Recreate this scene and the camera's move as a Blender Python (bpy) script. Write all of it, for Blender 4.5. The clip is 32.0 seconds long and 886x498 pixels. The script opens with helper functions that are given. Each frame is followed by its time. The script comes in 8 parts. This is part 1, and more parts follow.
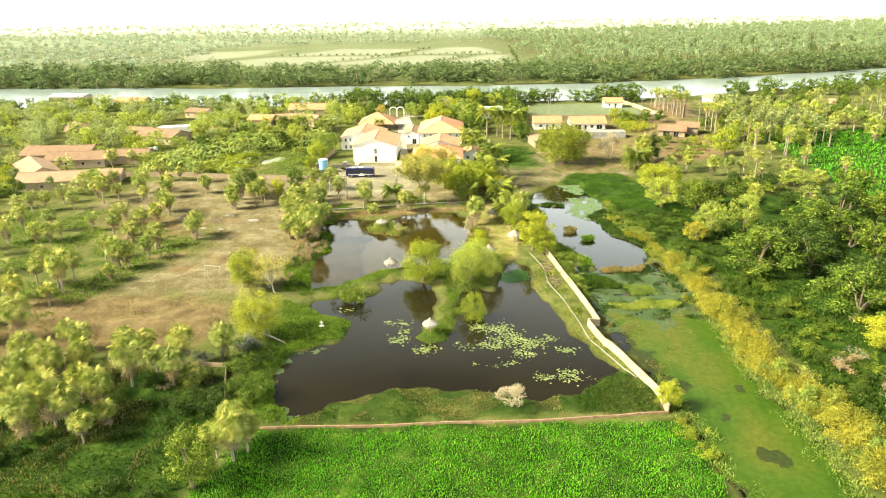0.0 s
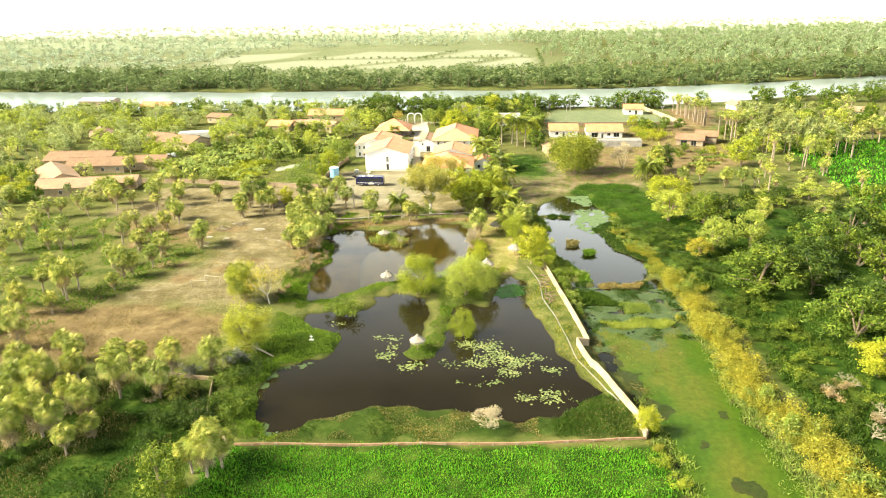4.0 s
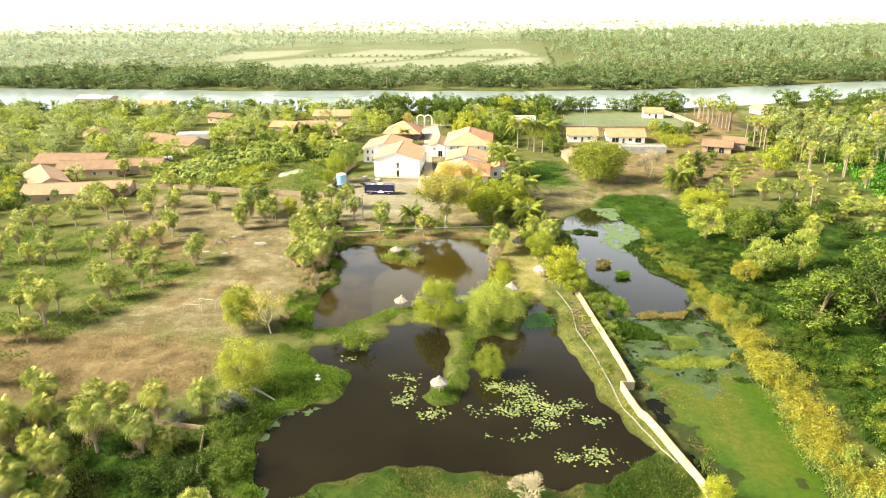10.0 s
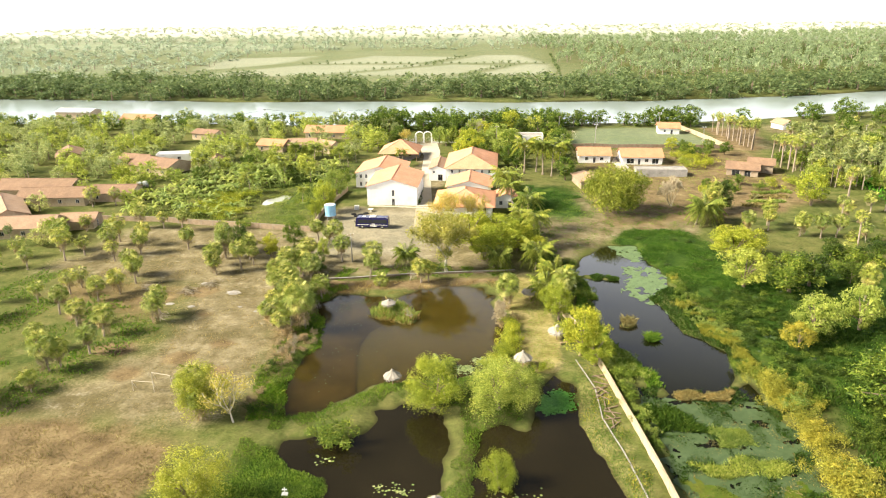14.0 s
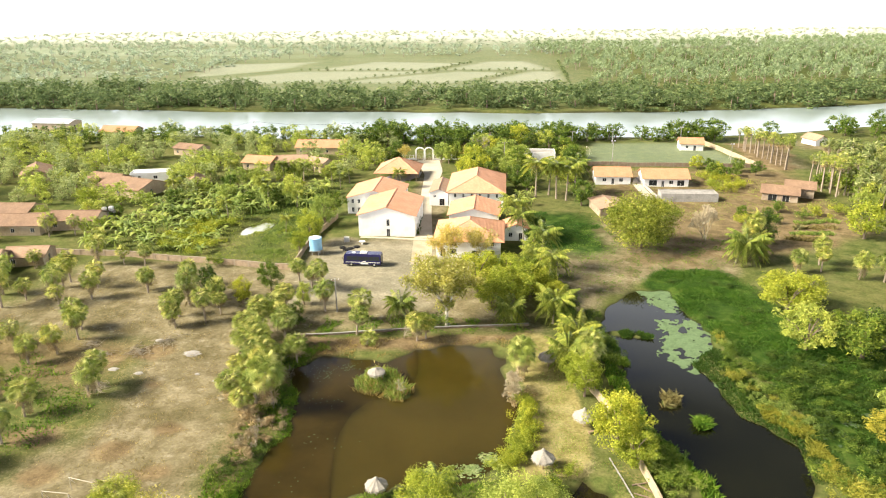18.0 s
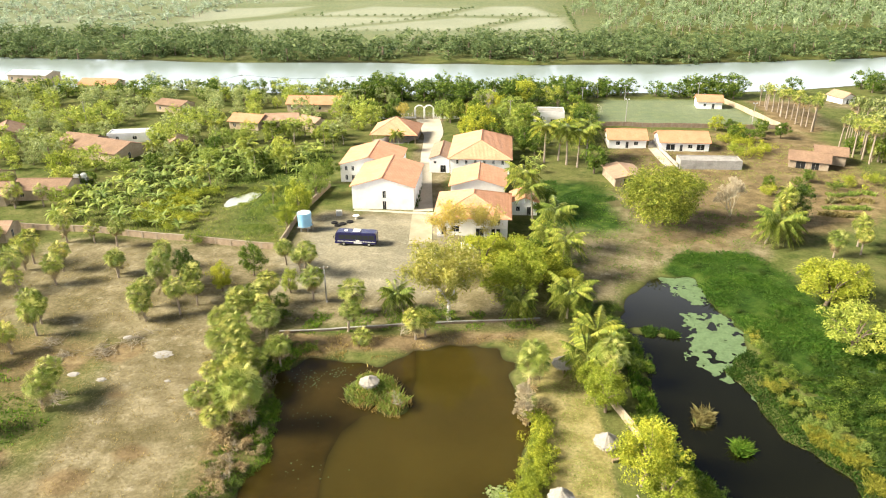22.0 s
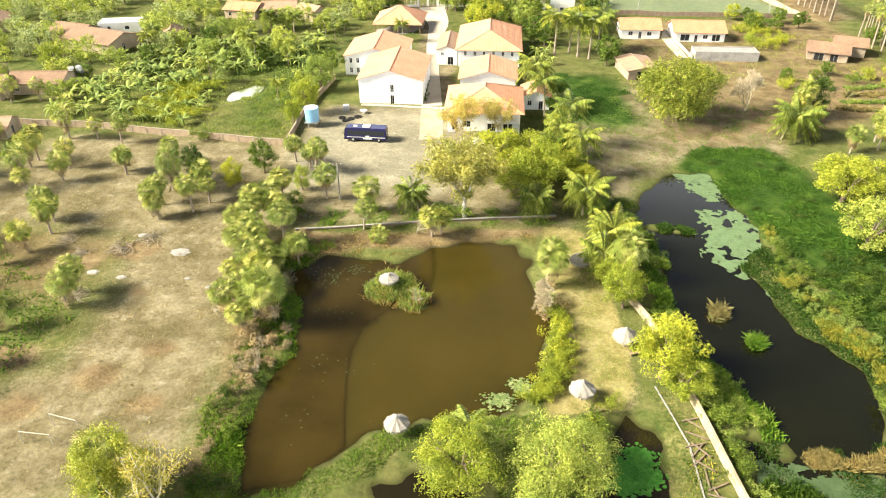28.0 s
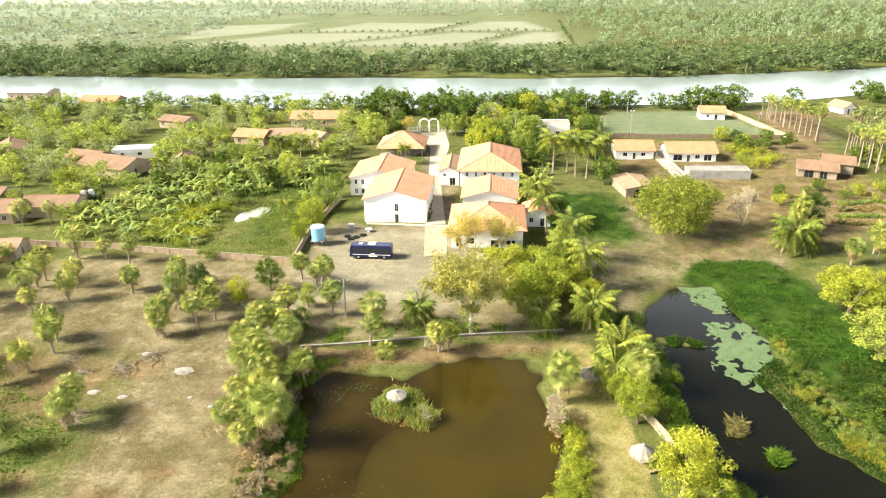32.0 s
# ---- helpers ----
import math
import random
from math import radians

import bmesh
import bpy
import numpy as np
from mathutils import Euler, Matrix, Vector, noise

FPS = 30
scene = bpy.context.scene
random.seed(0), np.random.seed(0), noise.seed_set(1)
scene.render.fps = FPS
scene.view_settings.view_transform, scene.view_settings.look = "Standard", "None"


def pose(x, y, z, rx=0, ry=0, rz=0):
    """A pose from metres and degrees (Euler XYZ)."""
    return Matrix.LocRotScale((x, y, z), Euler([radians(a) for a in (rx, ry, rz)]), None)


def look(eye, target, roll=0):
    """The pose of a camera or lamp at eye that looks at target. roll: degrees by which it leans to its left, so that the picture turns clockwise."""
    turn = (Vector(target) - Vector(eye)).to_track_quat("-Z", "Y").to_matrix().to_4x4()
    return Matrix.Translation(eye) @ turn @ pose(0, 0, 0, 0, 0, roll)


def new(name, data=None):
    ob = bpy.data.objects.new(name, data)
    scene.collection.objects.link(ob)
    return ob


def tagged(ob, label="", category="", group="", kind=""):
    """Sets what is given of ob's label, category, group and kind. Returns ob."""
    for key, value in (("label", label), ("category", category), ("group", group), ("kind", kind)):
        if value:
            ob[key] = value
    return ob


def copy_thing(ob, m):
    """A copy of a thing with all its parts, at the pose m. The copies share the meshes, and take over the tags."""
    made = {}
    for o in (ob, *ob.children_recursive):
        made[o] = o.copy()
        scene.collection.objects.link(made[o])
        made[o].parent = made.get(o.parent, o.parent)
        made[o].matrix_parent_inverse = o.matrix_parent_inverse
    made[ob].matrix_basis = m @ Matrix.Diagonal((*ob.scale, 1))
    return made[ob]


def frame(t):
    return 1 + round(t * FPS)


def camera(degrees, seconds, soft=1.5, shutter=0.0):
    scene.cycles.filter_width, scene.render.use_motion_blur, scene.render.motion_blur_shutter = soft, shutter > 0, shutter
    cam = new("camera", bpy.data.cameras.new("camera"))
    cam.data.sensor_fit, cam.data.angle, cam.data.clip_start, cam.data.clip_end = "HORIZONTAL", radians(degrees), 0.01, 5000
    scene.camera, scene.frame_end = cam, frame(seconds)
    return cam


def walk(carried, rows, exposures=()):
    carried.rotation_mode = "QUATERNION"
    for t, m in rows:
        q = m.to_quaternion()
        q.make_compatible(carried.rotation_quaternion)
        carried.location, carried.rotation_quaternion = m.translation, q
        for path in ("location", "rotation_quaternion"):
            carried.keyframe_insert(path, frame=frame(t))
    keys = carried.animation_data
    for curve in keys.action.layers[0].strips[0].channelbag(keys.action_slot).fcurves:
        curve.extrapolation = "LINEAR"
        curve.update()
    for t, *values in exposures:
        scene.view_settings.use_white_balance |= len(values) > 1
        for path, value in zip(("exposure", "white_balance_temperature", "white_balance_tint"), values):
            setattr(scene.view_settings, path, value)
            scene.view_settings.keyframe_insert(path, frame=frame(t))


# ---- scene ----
cam = camera(64.6, 32.0, soft=1.1)
PATH = [
    (0, (0.964, 1.885, 55.847), (0.908, 3.763, 55.161), -0.9),
    (0.5, (2.536, 1.74, 55.831), (2.46, 3.618, 55.146), -1.0),
    (1, (4.443, 2.008, 55.814), (4.326, 3.883, 55.129), -1.1),
    (1.5, (6.283, 2.065, 55.712), (6.16, 3.94, 55.027), -1.1),
    (2, (8.329, 2.485, 55.587), (8.191, 4.359, 54.903), -1.2),
    (2.5, (9.579, 2.956, 56.572), (9.434, 4.83, 55.889), -1.2),
    (3, (9.58, 3.119, 57.572), (9.434, 4.994, 56.891), -1.1),
    (3.5, (9.057, 2.993, 58.242), (8.912, 4.867, 57.558), -1.1),
    (5.5, (6.973, 4.266, 58.773), (6.822, 6.139, 58.089), -1.0),
    (6, (6.479, 5.172, 58.976), (6.328, 7.045, 58.29), -1.0),
    (6.5, (6.167, 6.432, 58.884), (6.016, 8.304, 58.195), -1.0),
    (7, (5.628, 7.935, 58.8), (5.477, 9.806, 58.11), -0.9),
    (7.5, (5.071, 9.669, 58.624), (4.922, 11.539, 57.933), -0.9),
    (8, (4.564, 11.453, 58.418), (4.415, 13.323, 57.726), -0.9),
    (8.5, (4.115, 13.118, 58.225), (3.966, 14.989, 57.534), -0.8),
    (9, (3.765, 15.056, 57.909), (3.615, 16.927, 57.218), -0.8),
    (9.5, (3.524, 16.5, 57.584), (3.376, 18.372, 56.895), -0.7),
    (10, (3.549, 18.585, 57.856), (3.398, 20.456, 57.167), -0.6),
    (10.5, (3.773, 20.676, 58.041), (3.619, 22.548, 57.353), -0.7),
    (11, (3.658, 22.796, 58.043), (3.506, 24.668, 57.356), -0.7),
    (11.5, (3.914, 25.254, 58.336), (3.76, 27.126, 57.648), -0.7),
    (12, (4.003, 28.18, 58.711), (3.848, 30.052, 58.025), -0.7),
    (12.5, (4.008, 31.798, 59.152), (3.851, 33.67, 58.466), -0.8),
    (13, (3.725, 35.344, 59.324), (3.568, 37.216, 58.639), -0.7),
    (13.5, (3.056, 38.967, 59.687), (2.9, 40.84, 59.003), -0.7),
    (14, (2.334, 42.42, 59.966), (2.177, 44.293, 59.283), -0.7),
    (14.5, (1.805, 45.886, 60.257), (1.646, 47.758, 59.572), -0.7),
    (16.5, (0.728, 59.453, 59.744), (0.566, 61.326, 59.063), -0.7),
    (17, (0.933, 62.922, 59.464), (0.767, 64.796, 58.787), -0.7),
    (17.5, (0.869, 66.15, 59.453), (0.702, 68.026, 58.779), -0.6),
    (18, (0.827, 68.789, 59.687), (0.659, 70.665, 59.015), -0.6),
    (18.5, (0.752, 70.91, 60.042), (0.582, 72.786, 59.37), -0.6),
    (19, (0.583, 72.875, 60.442), (0.413, 74.75, 59.769), -0.5),
    (19.5, (0.211, 74.733, 60.491), (0.041, 76.604, 59.804), -0.5),
    (20, (-0.183, 76.826, 60.456), (-0.349, 78.679, 59.722), -0.5),
    (20.5, (-0.394, 79.006, 60.443), (-0.559, 80.837, 59.657), -0.4),
    (21, (-0.737, 81.27, 60.542), (-0.9, 83.09, 59.731), -0.3),
    (21.5, (-0.796, 83.38, 60.667), (-0.96, 85.2, 59.854), -0.4),
    (22, (-0.965, 85.19, 60.842), (-1.128, 87.01, 60.03), -0.4),
    (22.5, (-0.866, 86.36, 61.106), (-1.032, 88.179, 60.291), -0.4),
    (23, (-1.008, 86.665, 61.134), (-1.173, 88.464, 60.276), -0.4),
    (23.5, (-1.317, 86.484, 61.205), (-1.48, 88.259, 60.299), -0.4),
    (24, (-1.951, 86.237, 61.387), (-2.105, 87.988, 60.433), -0.3),
    (24.5, (-2.276, 86.293, 61.362), (-2.426, 88.017, 60.359), -0.2),
    (25, (-2.727, 86.0, 61.194), (-2.87, 87.699, 60.15), -0.1),
    (25.5, (-2.861, 85.994, 61.023), (-3.001, 87.664, 59.932), -0.1),
    (27.5, (-4.194, 85.773, 60.767), (-4.331, 87.437, 59.665), -0.3),
    (28, (-4.551, 85.81, 60.747), (-4.689, 87.491, 59.672), -0.3),
    (28.5, (-4.716, 85.832, 60.652), (-4.857, 87.541, 59.622), -0.4),
    (29, (-5.039, 85.753, 60.737), (-5.181, 87.49, 59.756), -0.4),
    (29.5, (-5.439, 85.731, 60.596), (-5.58, 87.496, 59.666), -0.4),
    (30, (-5.758, 85.602, 60.612), (-5.897, 87.37, 59.688), -0.4),
    (30.5, (-5.931, 85.524, 60.469), (-6.071, 87.293, 59.547), -0.5),
    (31, (-5.985, 85.619, 60.329), (-6.127, 87.411, 59.453), -0.6),
    (31.5, (-6.033, 85.481, 60.204), (-6.174, 87.297, 59.379), -0.7),
    (32, (-5.852, 85.46, 60.04), (-5.996, 87.299, 59.266), -0.8),
]
walk(cam, [(t, look(eye, target, roll)) for t, eye, target, roll in PATH],
     [(0, 1.26, 6200, 1), (2, 1.30, 6200, 3), (6, 1.35, 6200, 5), (10, 1.22, 6000, 9), (11.8, 1.16, 5960, 9), (12, 1.03, 5950, 8), (12.2, 1.15, 5940, 9), (14, 1.03, 5900, 13), (20, 0.98, 5750, 14), (25, 1.13, 5750, 11), (27.5, 1.25, 5750, 11), (29.5, 1.22, 5700, 12), (32, 1.13, 5700, 11)])

# ---- world and sun ----
SUN_AZ, SUN_EL = radians(-104.0), radians(36.0)   # azimuth from +y towards +x
world = bpy.data.worlds.new("world")
scene.world = world
world.use_nodes = True
wn = world.node_tree
sky = wn.nodes.new("ShaderNodeTexSky")
sky.sky_type = "NISHITA"
sky.sun_disc = False
sky.sun_elevation, sky.sun_rotation = SUN_EL, SUN_AZ
sky.dust_density, sky.air_density = 3.0, 1.2
wc, wz, wr, wm = (wn.nodes.new(n) for n in ("ShaderNodeTexCoord", "ShaderNodeSeparateXYZ", "ShaderNodeValToRGB", "ShaderNodeMix"))
wn.links.new(wc.outputs["Generated"], wz.inputs[0])
wn.links.new(wz.outputs["Z"], wr.inputs[0])
for at in (0.3, 0.6):
    wr.color_ramp.elements.new(at)
for k, (at, v) in enumerate(((0.28, 1.0), (0.40, 0.40), (0.51, 0.05), (0.9, 0.0))):
    wr.color_ramp.elements[k].position, wr.color_ramp.elements[k].color = at, (v, v, v, 1)
wm.data_type = "RGBA"
wm.inputs[7].default_value = (104.0, 103.0, 98.0, 1)   # white evening haze low over the land
wn.links.new(wr.outputs[0], wm.inputs[0])
wn.links.new(sky.outputs[0], wm.inputs[6])
wn.links.new(wm.outputs[2], wn.nodes["Background"].inputs[0])
wn.nodes["Background"].inputs[1].default_value = 0.0138
sun_data = bpy.data.lights.new("sun", "SUN")
sun_data.energy, sun_data.angle, sun_data.color = 6.9, radians(20.0), (1.0, 0.86, 0.60)
sun = new("sun", sun_data)
sun_from = Vector((math.sin(SUN_AZ) * math.cos(SUN_EL), math.cos(SUN_AZ) * math.cos(SUN_EL), math.sin(SUN_EL)))
sun.matrix_basis = look(sun_from * 400, (0, 0, 0))

rng = np.random.default_rng(7)
rnd = random.Random(11)


# ---- materials ----
def node_mat(name):
    m = bpy.data.materials.new(name)
    m.use_nodes = True
    nt = m.node_tree
    return m, nt, nt.nodes["Principled BSDF"]


def noise_node(nt, scale, detail=4.0, rough=0.6, coord="Object", stretch=None):
    tc = nt.nodes.new("ShaderNodeTexCoord")
    n = nt.nodes.new("ShaderNodeTexNoise")
    n.inputs["Scale"].default_value, n.inputs["Detail"].default_value, n.inputs["Roughness"].default_value = scale, detail, rough
    if stretch:
        mp = nt.nodes.new("ShaderNodeMapping")
        mp.inputs["Scale"].default_value = stretch
        nt.links.new(tc.outputs[coord], mp.inputs[0])
        nt.links.new(mp.outputs[0], n.inputs["Vector"])
    else:
        nt.links.new(tc.outputs[coord], n.inputs["Vector"])
    return n


def ramp(nt, fac, stops):
    r = nt.nodes.new("ShaderNodeValToRGB")
    while len(r.color_ramp.elements) < len(stops):
        r.color_ramp.elements.new(0.5)
    for e, (p, c) in zip(r.color_ramp.elements, stops):
        e.position, e.color = p, (*c, 1)
    nt.links.new(fac, r.inputs[0])
    return r.outputs[0]


def mix(nt, fac, a, b, mode="MIX"):
    n = nt.nodes.new("ShaderNodeMix")
    n.data_type, n.blend_type = "RGBA", mode
    for sock, v in ((n.inputs[0], fac), (n.inputs[6], a), (n.inputs[7], b)):
        if isinstance(v, (int, float)):
            sock.default_value = v
        elif isinstance(v, tuple):
            sock.default_value = (*v, 1)
        else:
            nt.links.new(v, sock)
    return n.outputs[2]


def bump(nt, bsdf, height, strength, distance):
    b = nt.nodes.new("ShaderNodeBump")
    b.inputs["Strength"].default_value, b.inputs["Distance"].default_value = strength, distance
    nt.links.new(height, b.inputs["Height"])
    nt.links.new(b.outputs[0], bsdf.inputs["Normal"])


def surface(name, c1, c2, fine=3.0, broad=0.3, rough=0.85, relief=0.3, dist=0.03, metal=0.0, stain=None):
    m, nt, b = node_mat(name)
    f, g = noise_node(nt, fine, 5), noise_node(nt, broad, 3)
    col = ramp(nt, f.outputs[0], [(0.3, c1), (0.7, c2)])
    dark = stain or tuple(v * 0.6 for v in c1)
    fac = ramp(nt, g.outputs[0], [(0.45, (0, 0, 0)), (0.75, (0.75, 0.75, 0.75))])
    nt.links.new(mix(nt, fac, col, dark), b.inputs["Base Color"])
    b.inputs["Roughness"].default_value, b.inputs["Metallic"].default_value = rough, metal
    b.inputs["Specular IOR Level"].default_value = 0.1 if rough > 0.5 else 0.5
    if relief:
        bump(nt, b, f.outputs[0], relief, dist)
    return m


def foliage(name, c1, c2, c3=None, glow=0.35, rough=0.55):
    """Leaves: each leaf its own tone, each plant its own shade; thin enough to let light through."""
    m, nt, b = node_mat(name)
    geo, info = nt.nodes.new("ShaderNodeNewGeometry"), nt.nodes.new("ShaderNodeObjectInfo")
    stops = [(0.0, c1), (1.0, c2)] if c3 is None else [(0.0, c1), (0.7, c2), (1.0, c3)]
    col = ramp(nt, geo.outputs["Random Per Island"], stops)
    shade = ramp(nt, info.outputs["Random"], [(0.0, (0.72, 0.78, 0.8)), (0.5, (1, 1, 1)), (1.0, (1.18, 1.1, 0.95))])
    col = mix(nt, 1.0, col, shade, "MULTIPLY")
    patch = noise_node(nt, 0.33, 4, 0.65)
    col = mix(nt, 1.0, col, ramp(nt, patch.outputs[0], [(0.32, (0.62, 0.7, 0.75)), (0.5, (1, 1, 1)), (0.68, (1.28, 1.2, 1.1))]), "MULTIPLY")
    nt.links.new(col, b.inputs["Base Color"])
    b.inputs["Roughness"].default_value = rough
    b.inputs["Specular IOR Level"].default_value = 0.12
    tr, mx = nt.nodes.new("ShaderNodeBsdfTranslucent"), nt.nodes.new("ShaderNodeMixShader")
    nt.links.new(col, tr.inputs[0])
    mx.inputs[0].default_value = glow * 0.72
    nt.links.new(b.outputs[0], mx.inputs[1])
    nt.links.new(tr.outputs[0], mx.inputs[2])
    nt.links.new(mx.outputs[0], nt.nodes["Material Output"].inputs[0])
    return m


def water_mat(name, c1, c2, ripple=0.04, rough=0.04, scale=0.06, murk=0.0, ior=1.33):
    m, nt, b = node_mat(name)
    g = noise_node(nt, scale, 4, 0.6)
    nt.links.new(ramp(nt, g.outputs[0], [(0.35, c1), (0.65, c2)]), b.inputs["Base Color"])
    b.inputs["Roughness"].default_value, b.inputs["IOR"].default_value = rough, ior
    w = noise_node(nt, 1.4, 3)
    bump(nt, b, w.outputs[0], ripple, 0.06)
    if murk:
        b.subsurface_method = "BURLEY"
        b.inputs["Subsurface Weight"].default_value, b.inputs["Subsurface Scale"].default_value = 1.0, murk
        b.inputs["Subsurface Radius"].default_value = (1.0, 0.8, 0.5)
    return m


def roof_mat(name, c1, c2, dirt):
    """Clay pantiles: courses down the slope and along it."""
    m, nt, b = node_mat(name)
    uv = nt.nodes.new("ShaderNodeTexCoord")
    f, g = noise_node(nt, 2.2, 5), noise_node(nt, 0.35, 4)
    col = ramp(nt, f.outputs[0], [(0.3, c1), (0.7, c2)])
    fac = ramp(nt, g.outputs[0], [(0.4, (0, 0, 0)), (0.75, (0.7, 0.7, 0.7))])
    nt.links.new(mix(nt, fac, col, dirt), b.inputs["Base Color"])
    b.inputs["Roughness"].default_value = 0.8
    b.inputs["Specular IOR Level"].default_value = 0.2
    waves = []
    for axis in ("X", "Y"):
        w = nt.nodes.new("ShaderNodeTexWave")
        w.bands_direction = axis
        w.inputs["Scale"].default_value = 0.85
        w.inputs["Distortion"].default_value = 0.6
        nt.links.new(uv.outputs["UV"], w.inputs["Vector"])
        waves.append(w.outputs["Fac"])
    add = nt.nodes.new("ShaderNodeMath")
    nt.links.new(waves[0], add.inputs[0]), nt.links.new(waves[1], add.inputs[1])
    bump(nt, b, add.outputs[0], 0.5, 0.06)
    return m


def brick_mat(name, c1, c2, mortar, scale=2.2):
    m, nt, b = node_mat(name)
    tc, br = nt.nodes.new("ShaderNodeTexCoord"), nt.nodes.new("ShaderNodeTexBrick")
    br.inputs["Scale"].default_value = scale
    br.inputs["Color1"].default_value, br.inputs["Color2"].default_value, br.inputs["Mortar"].default_value = (*c1, 1), (*c2, 1), (*mortar, 1)
    nt.links.new(tc.outputs["UV"], br.inputs["Vector"])
    g = noise_node(nt, 0.8, 4)
    fac = ramp(nt, g.outputs[0], [(0.4, (0, 0, 0)), (0.7, (0.7, 0.7, 0.7))])
    nt.links.new(mix(nt, fac, br.outputs["Color"], tuple(v * 0.55 for v in c1)), b.inputs["Base Color"])
    b.inputs["Roughness"].default_value = 0.9
    bump(nt, b, br.outputs["Fac"], -0.4, 0.02)
    return m


